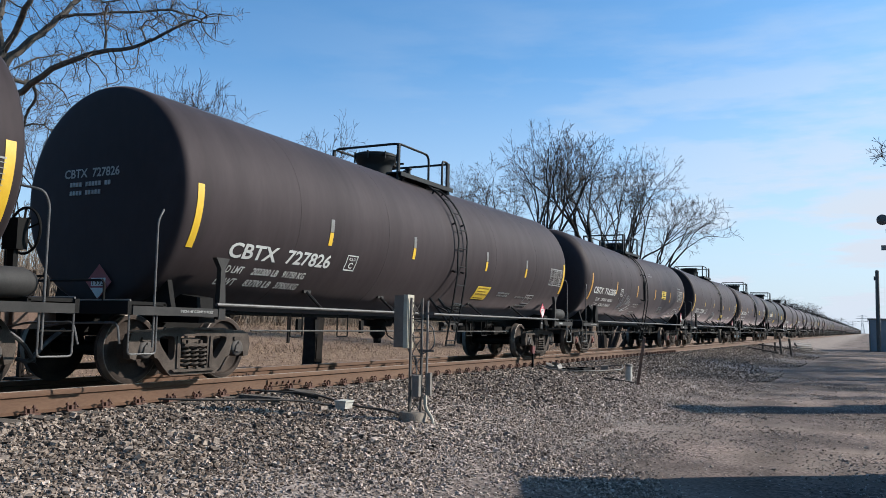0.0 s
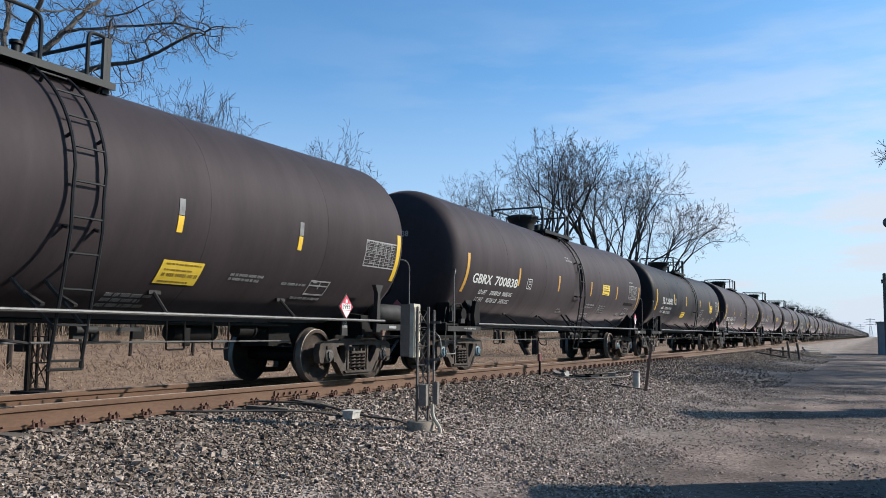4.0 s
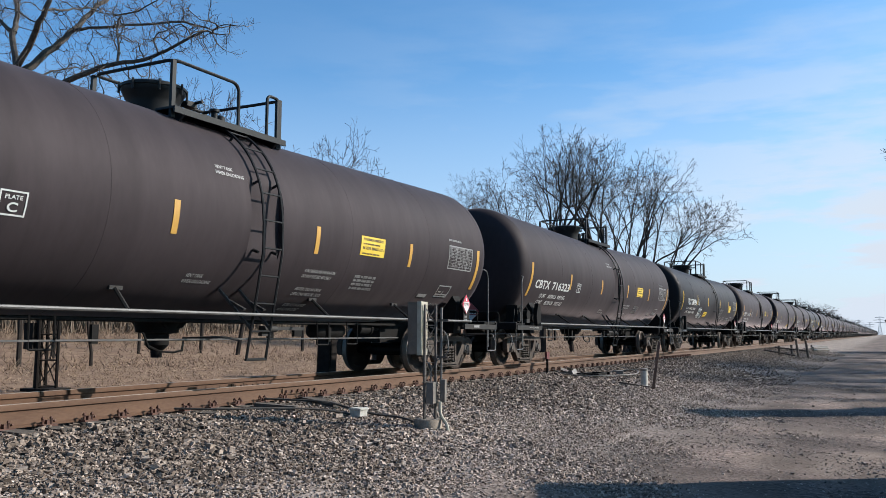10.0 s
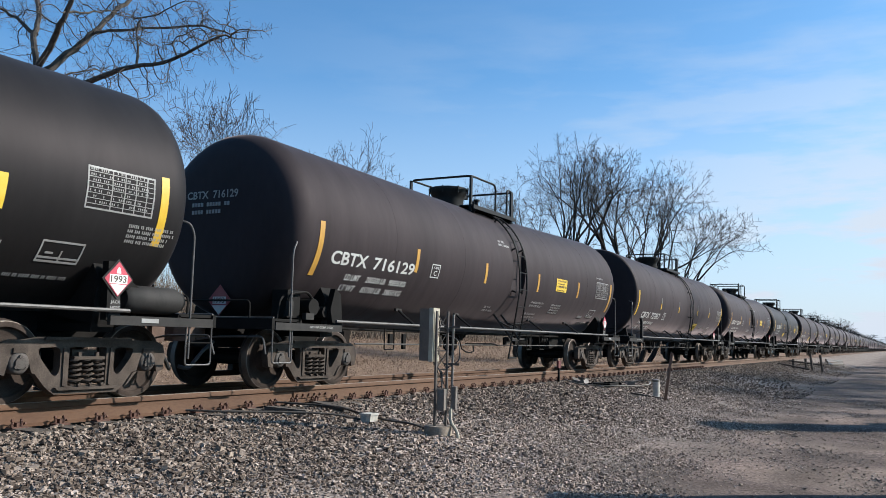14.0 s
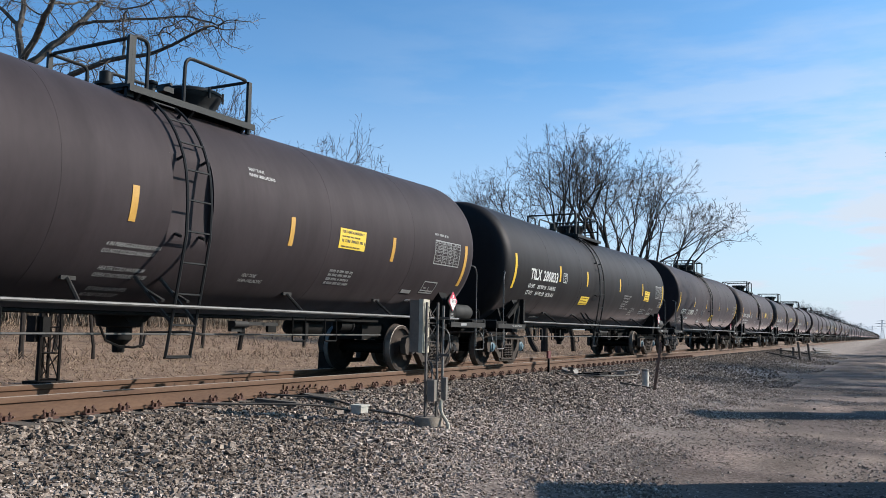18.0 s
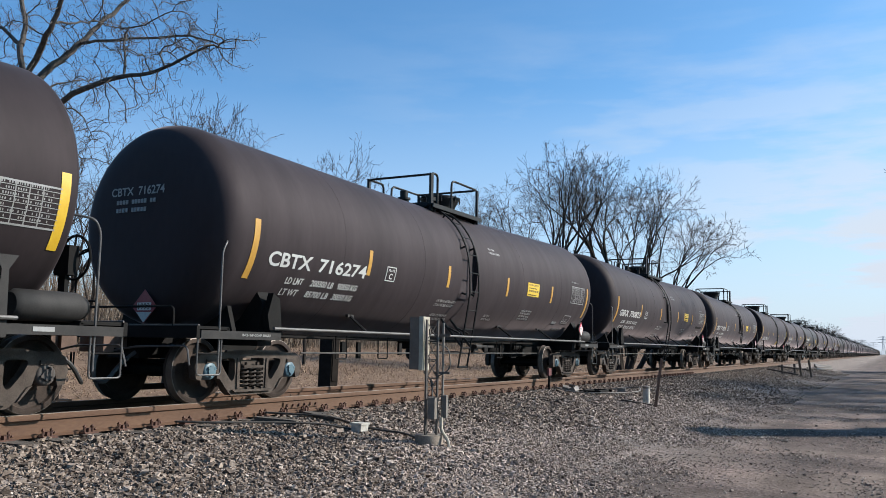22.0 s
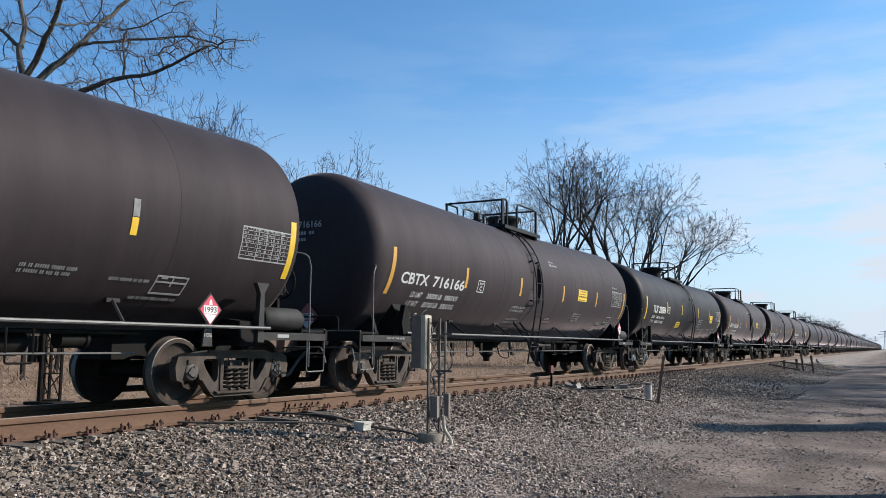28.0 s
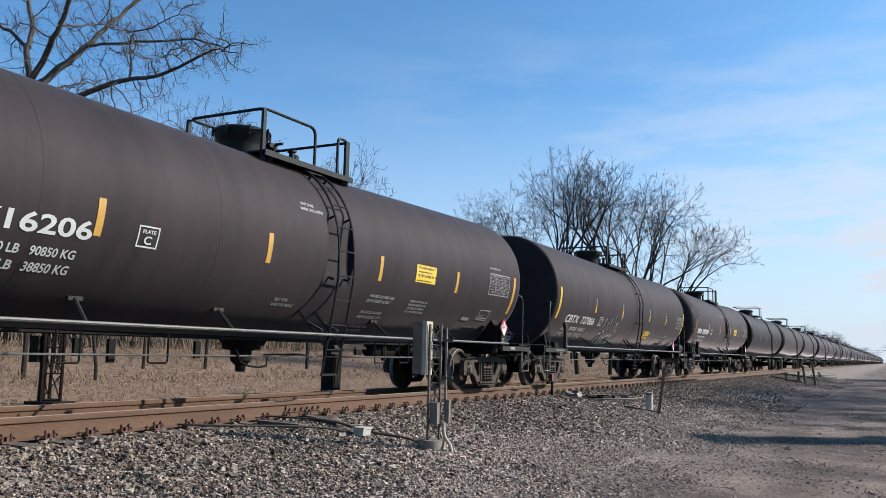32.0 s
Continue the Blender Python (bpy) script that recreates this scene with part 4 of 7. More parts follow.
def build_markings(car, style, flip=False):
    m = M_YELLOW if style in "BC" else M_ORANGE
    dz = {"A": 0.0, "B": 0.06, "C": 0.15}[style]
    for y in (-7.4, 7.40 if style == "A" else 7.46):
        g = Geo()
        zz = {"A": 0.09, "B": 0.07, "C": 0.04}[style]
        side_patch(g, y - 0.06, y + 0.06, 1.68 + dz + zz, 2.52 + dz + zz, 0.007, 8)
        part("reflector_strip", g, m, car, "yellow reflective strip")
    for y in {"A": (-4.42, -1.47, 1.53, 4.47), "B": (-4.33, -1.5, 1.98, 4.5), "C": (-4.2, -1.52, 1.88, 4.5) if not flip else (-4.3, -1.95, 1.5, 4.4)}[style]:
        g = Geo()
        z0, z1 = 2.05 + dz, 2.48 + dz
        if style == "B":
            side_patch(g, y - 0.05, y + 0.05, z0, z0 + 0.21, 0.007, 3)
            part("reflector_strip", g, m, car, "yellow reflective strip")
            g = Geo()
            side_patch(g, y - 0.05, y + 0.05, z0 + 0.22, z1, 0.007, 3)
            part("reflector_strip", g, M_DULLSTRIP, car, "dull grey-white reflective strip")
        else:
            side_patch(g, y - 0.05, y + 0.05, z0, z1, 0.007, 5)
            part("reflector_strip", g, m, car, "amber reflective strip" if style == "A" else "yellow reflective strip")
    # plate code in a frame
    g = Geo()
    y0, z0 = {"A": (-3.85, 2.0), "B": (-3.72, 1.75), "C": (-4.06, 2.19)}[style]
    frame_patch(g, y0, y0 + 0.32, z0, z0 + 0.26)
    side_text(g, "PLATE", y0 + 0.06, y0 + 0.26, z0 + 0.17, z0 + 0.215, 0.009)
    side_text(g, "C", y0 + 0.10, y0 + 0.22, z0 + 0.04, z0 + 0.14, 0.009)
    part("plate_code", g, M_WHITE, car)
    # yellow warning decals
    decs = {"A": [(2.76, 3.53, 2.14, 2.47)], "B": [(0.10, 0.84, 1.53, 1.85) if flip else (1.88, 2.62, 1.47, 1.76)], "C": [(-2.24, -1.5, 1.66, 1.90), (4.74, 5.41, 2.03, 2.39)]}[style]
    for i, (a, b, c, d) in enumerate(decs):
        g = Geo()
        side_patch(g, a, b, c, d, 0.007, 4)
        dec = part("warning_decal", g, M_DECAL, car, "yellow warning decal with black print")
        ink = Geo()
        rows = 4 if d - c > 0.28 else 3
        if style == "A":
            side_text(ink, "FOR CHEMICAL EMERGENCY", a + 0.06, b - 0.06, d - 0.075, d - 0.03, 0.010)
        for r in range(1 if style == "A" else 0, rows):
            zz = d - (d - c) * (r + 0.75) / rows
            hh = (d - c) / rows * (0.62 if r == rows - 2 and rows == 4 else 0.32)
            text_bars(ink, a + 0.07, zz + hh, 1, (b - a) - 0.1, hh, seed=r + i * 7, out=0.010)
        tagged(part("print", ink, M_DECALINK if style == "A" else M_DECALFINE, dec), kind="stuff")
    # test data table near the trailing end
    g = Geo()
    y0, y1, z0, z1 = (6.03, 7.12, 2.13, 2.61) if style == "A" else (6.34, 7.30, 2.18, 2.66) if style == "C" else (6.36, 7.42, 2.01, 2.47)
    frame_patch(g, y0, y1, z0, z1, 0.02)
    rnd = random.Random(5)
    for i in range(1, 8):
        z = z0 + (z1 - z0) * i / 8
        side_patch(g, y0, y1, z - 0.004, z + 0.004, 0.007, 1)
        y = y0 + 0.04
        while y < y1 - 0.1:
            w = rnd.uniform(0.008, 0.016)
            if rnd.random() < 0.6:
                side_patch(g, y, y + w, z + 0.014, z + 0.038, 0.007, 1)
            y += w + 0.016
    for f in (0.34, 0.52, 0.68, 0.84):
        side_patch(g, y0 + f - 0.006, y0 + f + 0.006, z0, z1, 0.007, 2)
    part("test_data_table", g, M_REFLWHITE, car)
    g = Geo()
    fy = 5.98 if style != "B" else 5.10
    frame_patch(g, fy, fy + 0.54, 1.56 - 0.1 * (style == "B"), 1.79 - 0.1 * (style == "B"), 0.02)
    side_patch(g, fy, fy + 0.54, 1.60, 1.62, 0.008, 1)
    side_patch(g, fy + 0.27, fy + 0.29, 1.56, 1.69, 0.008, 1)
    side_patch(g, fy + 0.08, fy + 0.18, 1.65, 1.67, 0.008, 1)
    text_bars(g, fy - 0.25, 1.42, 1, 0.9, 0.035, seed=9)
    part("inspection_frame", g, M_REFLWHITE, car)
    # stencilled notes, line by line; a number stands for lines too small to read
    g = Geo()
    for y, z, h, lines in NOTES[("B" if style == "B" else style + ("f" if flip and style == "A" else ""))]:
        if isinstance(lines, int):
            text_bars(g, y, z, lines, 0.75, h, h * 1.55, seed=20 + lines)
            continue
        for i, line in enumerate(lines):
            ext = text_mesh(line)[2]
            zz = z - i * h * 1.65
            side_text(g, line, y - 0.02 * i, y - 0.02 * i + 0.92 * h * ext[0] / ext[1], zz - h, zz, 0.007, 0.012)
    tagged(part("small_print", g, M_REFLWHITE if style != "B" else M_FAINT, car), kind="stuff")
    if style == "A":
        g = Geo()
        side_patch(g, 5.31, 5.66, 1.53, 1.59, 0.008, 2)
        part("blank_label", g, M_REFLWHITE, car, "small blank white label")
    # brake shoe note on the side sill
    g = Geo()
    vs, fs, ext = text_mesh("INCH HF COMP SHOES")
    g.add([(1.4945, -7.62 + 0.60 * px / ext[0], 0.938 + 0.036 * pz / ext[1]) for px, pz in vs], fs)
    g.box((1.494, 7.35, 0.955), (0.006, 0.26, 0.05))
    tagged(part("sill_print", g, M_REFLWHITE, car), kind="stuff")
    # placards on both ends of the flank
    placard(car, *((6.86, 1.42) if style != "B" else (5.85, 1.28)))


def car_number(car, style, mark, number, weights):
    """Reporting mark and weights on the flank and the leading head."""
    use_shell(style)
    g, g2 = Geo(), Geo()
    if style == "A":
        side_text(g, mark, -7.05, -6.02, 1.985, 2.20)
        side_text(g2, number, -5.83, -4.48, 1.985, 2.20)
        yl, zl = -6.5, 1.86
    elif style == "B":
        side_text(g, mark, -6.62, -5.55, 1.745, 1.96)
        side_text(g2, number, -5.32, -4.16, 1.745, 1.96)
        yl, zl = -6.55, 1.64
    else:
        side_text(g, mark, -6.42, -5.68, 2.15, 2.42)
        side_text(g2, number, -5.55, -4.48, 2.15, 2.42)
        yl, zl = -6.42, 2.04
    part("reporting_mark", g, M_WHITE, car)
    part("car_number", g2, M_WHITE, car)
    for i, (lead, lb, kg) in enumerate((("LD LMT", weights[0], weights[1]), ("LT WT", weights[2], weights[3]))):
        z = zl - 0.17 * i
        for word, y0, y1 in ((lead, 0.0, 0.42), (lb + " LB", 0.62, 1.22), (kg + " KG", 1.34, 1.90)):
            g = Geo()
            side_text(g, word, yl + y0, yl + y1, z - 0.10, z)
            part("weight_stencil", g, M_WHITE, car)
    g = Geo()
    zh = 2.80 if style == "B" else 2.96
    head_text(g, mark + "  " + number, -0.74, 0.34, zh, zh + 0.13, style)
    for k in range(2):
        x = -0.6
        for i in range(13 - 2 * k):
            z = zh - 0.09 - 0.12 * k
            if i not in (4, 10):
                g.box((x, -head_y(math.hypot(x, z - Z_TANK), style) - 0.004, z), (0.04, 0.02, 0.06))
            x += 0.062
    tagged(part("head_number", g, M_REFLWHITE, car, "faded white number on the dark tank head"), kind="stuff")
    # worn placard on the head
    y = -head_y(1.05, style) - 0.03
    z, h, cx = 1.34, 0.24, 0.08
    pl = part("head_placard", Geo().prism([(cx, z - h), (cx + h, z), (cx, z + h), (cx - h, z)], y, y - 0.01, "y"), M_FADEDRED, car, "faded red and white diamond placard")
    part("lower_panel", Geo().prism([(cx - 0.15, z - 0.08), (cx + 0.15, z - 0.08), (cx, z - 0.225)], y - 0.011, y - 0.014, "y"), M_PLACWHITE, pl)
    part("number_panel", Geo().box((cx, y - 0.012, z), (0.27, 0.004, 0.11)), M_PLACWHITE, pl)
    vs, fs, ext = text_mesh("1993")
    num = Geo().add([(cx - 0.11 + 0.22 * a / ext[0], y - 0.016, z - 0.045 + 0.09 * c / ext[1]) for a, c in vs], fs)
    tagged(part("number", num, M_DECALINK, pl), kind="stuff")


def number_bars(car, style):
    use_shell(style)
    g = Geo()
    z = {"A": 2.20, "B": 1.96, "C": 2.42}[style]
    y = -6.9
    for k in range(11):
        if k != 4:
            side_patch(g, y, y + 0.16, z - 0.21, z, 0.008, 2)
        y += 0.225
    text_bars(g, -6.5, z - 0.32, 2, 1.9, 0.09, 0.17, seed=4)
    tagged(part("car_number", g, M_WHITE, car), kind="stuff")


def sprayed(g, pts, r):
    """One smooth hand-drawn line on the flank through a few points."""
    path = []
    for j in range(len(pts) - 1):
        p0, p1, p2, p3 = (Vector(pts[max(0, min(len(pts) - 1, j + d))]) for d in (-1, 0, 1, 2))
        for u in (0, 0.2, 0.4, 0.6, 0.8):
            q = 0.5 * (2 * p1 + (p2 - p0) * u + (2 * p0 - 5 * p1 + 4 * p2 - p3) * u * u + (3 * p1 - p0 - 3 * p2 + p3) * u ** 3)
            path.append(on_tank(q[0], q[1], 0.0))
    path.append(on_tank(*pts[-1], 0.0))
    g.tube(path, r, 5)


def graffiti(car, style, y0, y1, z0, z1, seed, loops=7, r=0.011):
    """Loose chalk-white cursive scrawl on the flank."""
    use_shell(style)
    rnd = random.Random(seed)
    g = Geo()
    w, h = y1 - y0, z1 - z0
    for line in range(2):
        pts = []
        base = z0 + h * (0.55 - 0.5 * line)
        for k in range(loops):
            y = y0 + w * (k + 0.1) / loops
            tall = h * rnd.choice((0.3, 0.42, 0.5, 0.62)) * (1 - 0.3 * line)
            pts += [(y, base + rnd.uniform(-0.05, 0.05) * h), (y + w * rnd.uniform(0.4, 0.9) / loops, base + tall), (y + w * rnd.uniform(0.1, 0.4) / loops, base + tall * 0.8)]
        sprayed(g, pts, r)
    tail = [(y0 + w * 0.1, z0 + h * 0.1), (y0 + w * 0.5, z0 + h * 0.02), (y0 + w * 0.95, z0 + h * 0.18), (y1, z0 + h * 0.4)]
    sprayed(g, tail, r)
    tagged(part("graffiti_tag", g, M_REFLWHITE, car, "chalky white graffiti scrawl"), kind="stuff")


# strokes of the tall angular tag, as shares of its width and height
SPIKES = ((0.0, 0.70, 0.15, 0.53, 0.14, 0.70), (0.19, 0.63, 0.17, 0.06, 0.39, 0.95), (0.36, 0.62, 0.33, 0.1, 0.45, 0.98), (0.39, 0.6, 0.43, 0.22, 0.6, 0.88), (0.55, 0.3, 0.65, 0.9, 0.63, 0.34),
          (0.73, 0.84, 0.66, 0.38, 0.84, 0.78), (0.66, 0.4, 0.96, 0.42, 0.53, 0.0), (0.53, 0.0, 0.85, 0.08, 1.0, 0.2), (0.3, 0.12, 0.45, 0.16, 0.58, 0.1), (0.79, 0.5, 0.86, 0.56, 0.94, 0.52), (0.2, 0.25, 0.28, 0.25, 0.33, 0.15))


def spiked_tag(car, style, y0, y1, z0, z1, r=0.0095):
    use_shell(style)
    g = Geo()
    for a0, c0, a1, c1, a2, c2 in SPIKES:
        sprayed(g, [(y0 + (y1 - y0) * a, z0 + (z1 - z0) * c) for a, c in ((a0, c0), (a1, c1), (a2, c2))], r)
    tagged(part("graffiti_tag", g, M_REFLWHITE, car, "tall angular chalk-white graffiti tag"), kind="stuff")


# strokes of the looping tag beside the plate stencil, as shares of its width and height
LOOPS = (((0.07, 1.0), (0.09, 0.85), (0.16, 0.74), (0.28, 0.74), (0.41, 0.78), (0.51, 0.73), (0.56, 0.6)), ((0.0, 0.58), (0.07, 0.5), (0.19, 0.48), (0.46, 0.52), (0.48, 0.43)),
         ((0.03, 0.13), (0.16, 0.27), (0.3, 0.49)), ((0.1, 0.09), (0.31, 0.15), (0.57, 0.17), (0.63, 0.26)), ((0.28, 0.3), (0.42, 0.31), (0.47, 0.44)), ((0.21, 0.0), (0.55, 0.02), (0.58, 0.21)))
HOOKS = (((0.55, 0.45), (0.57, 0.62)), ((0.67, 0.51), (0.62, 0.45), (0.72, 0.4), (0.71, 0.31)), ((0.8, 0.51), (0.78, 0.19)), ((0.79, 0.38), (0.91, 0.29), (0.89, 0.21), (1.0, 0.09)))


def looping_tag(car, style, y0, y1, z0, z1):
    use_shell(style)
    g = Geo()
    for strokes, r in ((LOOPS, 0.021), (HOOKS, 0.011)):
        for line in strokes:
            sprayed(g, [(y0 + (y1 - y0) * a, z0 + (z1 - z0) * c) for a, c in line], r)
    tagged(part("graffiti_tag", g, M_WHITE, car, "bold looping white graffiti tag"), kind="stuff")


TAG = (("M", ((0, 0), (0.05, 0.9), (0.35, 0.35), (0.65, 1.0), (0.75, 0.1))), ("O", ((0.5, 0.75), (0.1, 0.6), (0.15, 0.1), (0.6, 0.05), (0.7, 0.55), (0.4, 0.75))),
       ("K", ((0.1, 0), (0.3, 1.45), (0.2, 0.5), (0.75, 0.9), (0.3, 0.45), (0.8, 0.0))), ("E", ((0.2, 0.4), (0.75, 0.5), (0.45, 0.85), (0.1, 0.4), (0.4, 0.0), (0.9, 0.15), (0.95, -0.2))),
       ("Z", ((0.0, 0.85), (0.75, 0.9), (0.05, 0.1), (0.9, 0.15))), ("R", ((0.15, -0.1), (0.2, 0.8), (0.7, 0.75), (0.3, 0.4), (0.85, 0.0))), ("1", ((0.3, -0.4), (0.55, 0.75))),
       ("6", ((0.7, 0.7), (0.2, 0.3), (0.3, -0.2), (0.75, 0.05), (0.35, 0.25))), ("-", ((0.0, -0.2), (0.95, -0.25))))


def scrawl(car, y0, z0, w, h, rows):
    """A hand-sprayed white tag in loose joined letters."""
    shapes = dict(TAG)
    g = Geo()
    for word, dy, dz in rows:
        for k, ch in enumerate(word):
            pts = [(y0 + dy + (k + a * 0.92) * w, z0 + dz + c * h) for a, c in shapes[ch]]
            sprayed(g, pts, 0.02)
    tagged(part("graffiti_tag", g, M_WHITE, car, "white sprayed graffiti tag on two lines"), kind="stuff")


LABELS = {"A": "black railway tank car with amber strips and dusty brown film", "B": "black railway tank car with white and yellow strips", "C": "clean glossy black railway tank car with yellow strips"}


def build_car(style, flip=False, cap_mat=None):
    car = empty("tank_car", LABELS[style], "tank car", "train of tank cars")
    tm = {"A": M_TANK_A, "B": M_TANK_B, "C": M_TANK_C}[style]
    mid = LADDER_Y[(style, flip)]
    part("tank", tank_geo(style, 96, mid if style == "A" else None), tm, car)
    build_top(car, style, flip)
    build_ladder(car, mid)
    for sx in (-1, 1):
        build_side(car, sx, style)
    build_under(car, style)
    for e in (-1, 1):
        build_end(car, e, style, flip)
        build_bogie(car, e * TRUCK_Y, True, cap_mat)
        for s in (-1, 1):
            build_wheelset(car, e * TRUCK_Y + s * AXLE_HALF, cap_mat)
    build_markings(car, style, flip)
    return car


def build_far_car(style):
    """The cars that stay far down the line: the same outline in fewer pieces."""
    use_shell(style)
    car = empty("tank_car", "dull black railway tank car far down the line", "tank car", "train of tank cars")
    tm = {"A": M_TANK_A, "B": M_TANK_B, "C": M_TANK_C}[style]
    part("tank", tank_geo(style, 32), tm, car)
    zt = Z_TANK + R_TANK
    part("manway", Geo().lathe([(-0.12, 0.46), (0.26, 0.46), (0.33, 0.53), (0.45, 0.36), (0.48, 0.0)], 14, "z", (0, -0.55, zt)), M_RAILING, car)
    g = Geo()
    g.tube([(0.8, 0.38, zt), (0.8, 0.38, 4.57), (0.8, -0.95, 4.57), (-0.8, -0.95, 4.57), (-0.8, 1.3, 4.57), (0.8, 1.3, 4.57), (0.8, 1.3, zt)], 0.03, 4).box((0, 0.3, zt), (1.7, 2.2, 0.06))
    part("guard_rail", g, M_RAILING, car)
    part("ladder", Geo().tube([(0.9, 0.4, zt - 0.1), (1.3, 0.4, 3.4), (1.62, 0.4, 2.6), (1.62, 0.4, 0.3)], 0.05, 4), M_RAILING, car)
    part("side_rail", Geo().tube([(1.53, -7, 1.02), (1.53, 7, 1.02)], 0.03, 4), M_PIPE, car)
    for e in (-1, 1):
        part("end_platform", Geo().box((0, e * 7.6, 0.95), (2.95, 1.8, 0.2)).box((0, e * 8.6, 0.84), (0.3, 0.7, 0.3)), M_UNDER, car)
        bog = part("bogie", Geo().box((0, e * TRUCK_Y, 0.48), (1.9, 0.3, 0.3)), M_UNDER, car)
        for sx in (-1, 1):
            q = side_frame_geo(sx)
            q.v = [(a, b + e * TRUCK_Y, c) for a, b, c in q.v]
            part("side_frame", q, M_TRUCK, bog)
            for s in (-1, 1):
                part("wheel", Geo().lathe([(0, WHEEL_R), (0.13, WHEEL_R), (0.13, 0.1)], 20, "x", (0.66 * sx, e * TRUCK_Y + s * AXLE_HALF, WHEEL_R)), M_WHEEL, bog)
    for y in (-4.32, -1.47, 1.62, 4.55):
        g = Geo()
        side_patch(g, y - 0.05, y + 0.05, 2.05, 2.48, 0.008, 2)
        part("reflector_strip", g, M_ORANGE, car)
    return car


X_TRACK, Z_RAIL, SPEED = -9.37, 0.67, 11.36
# along-track place of each car's leading strip at the start, car by car
START = {-1: -9.32, 0: 8.31, 1: 26.22, 2: 43.94, 3: 61.93, 4: 79.76, 5: 97.27, 6: 115.37, 7: 133.43, 8: 151.42, 9: 169.48, 10: 187.40, 11: 205.53, 12: 223.06, 13: 241.03, 14: 259.09, 15: 277.20, 16: 295.18, 17: 313.12, 18: 330.98, 19: 348.84, 20: 366.97, 21: 384.86}
GRAFFITI = {13: ("B", -2.4, -1.75, 1.43, 1.9, 9, 4, 0.009), 18: ("A", -6.4, -5.3, 1.25, 1.5, 7, 5, 0.006), 21: ("B", -3.2, -1.4, 1.2, 2.0, 8, 6, 0.013)}


def car_start(n):
    return START[n] if n in START else START[21] + (n - 21) * 17.93


def repainted(material):
    me = MESH[("cap", M_CAP.name)].copy()
    me.materials[0] = material
    return me


FLIPPED = {1, 11, 12, 13, 14, 15, 18}
CARS = []
proto = {}
for n, style, mark, number in NEAR_CARS:
    y = car_start(n) + 7.40
    at = pose(X_TRACK, y, Z_RAIL)
    key = (style, n in FLIPPED)
    if key in proto:
        car = copy_thing(proto[key], at)
    else:
        car = build_car(*key)
        car.matrix_basis = at
        proto[key] = car
    CARS.append((n, y, car))
blue_cap, red_cap = repainted(M_CAP_BLUE), repainted(M_CAP_RED)
CAPS = {1: red_cap, 3: blue_cap, 12: blue_cap, 14: blue_cap, 19: blue_cap}
WEIGHTS_OF = {1: ("199700", "90600", "86200", "39100"), 2: ("201800", "91500", "84200", "38200"), 12: ("201900", "91600", "84100", "38150"), 15: ("200100", "90750", "85900", "38950")}
for n, y, car in CARS:
    _, style, mark, number = NEAR_CARS[n + 1]
    if number:
        car_number(car, style, mark, number, WEIGHTS_OF.get(n, WEIGHTS[style]))
    else:
        number_bars(car, style)
    if n in GRAFFITI:
        graffiti(car, *GRAFFITI[n])
    if n in (3, 15):
        use_shell("A")
        g = Geo()
        side_patch(g, 5.6, 6.85, 1.90, 1.99, 0.008, 2)
        part("painted_out_patch", g, M_UNDER, car, "black paint-out patch")
    if n == 1:
        spiked_tag(car, "A", -3.95, -2.05, 1.48, 2.14)
        graffiti(car, "A", 6.72, 7.25, 1.55, 1.98, 31, 3, 0.007)
    if n == 2:
        spiked_tag(car, "B", -1.95, -0.35, 1.36, 1.92, 0.016)
    if n == 5:
        looping_tag(car, "B", -4.11, -2.37, 1.17, 2.03)
        graffiti(car, "B", -7.3, -6.9, 1.95, 2.7, 15, 2, 0.007)
    if n == 8:
        use_shell("C")
        scrawl(car, -3.74, 1.86, 0.175, 0.17, (("MOKE", 0.06, 0.0), ("ZERO", 0.0, -0.20), ("--", 0.1, -0.20), ("16", 0.75, -0.24)))
for n, y, car in CARS:
    if n in CAPS:
        for ws in [c for c in car.children if c.name.startswith("wheelset")]:
            for c in ws.children:
                if c.name.startswith("bearing_cap"):
                    c.data = CAPS[n]
far_proto = {}
for n in range(23, 64):
    style = "ABACAABACB"[n % 10]
    y = car_start(n) + 7.40
    at = pose(X_TRACK, y, Z_RAIL)
    if style in far_proto:
        car = copy_thing(far_proto[style], at)
    else:
        car = build_far_car(style)
        car.matrix_basis = at
        far_proto[style] = car
    CARS.append((n, y, car))


# ---- ground ----
def ground_z(x, y):
    if x > -3.4:
        return 0.0
    xs = (-75.0, -45.0, -28.0, -14.0, -12.2, -11.2, -10.75, -8.0, -7.75, -6.6, -5.4, -3.4)
    zs = (2.3, 1.1, 0.1, 0.05, 0.12, 0.34, 0.37, 0.37, 0.36, 0.28, 0.20, 0.0)
    return float(np.interp(x, xs, zs))


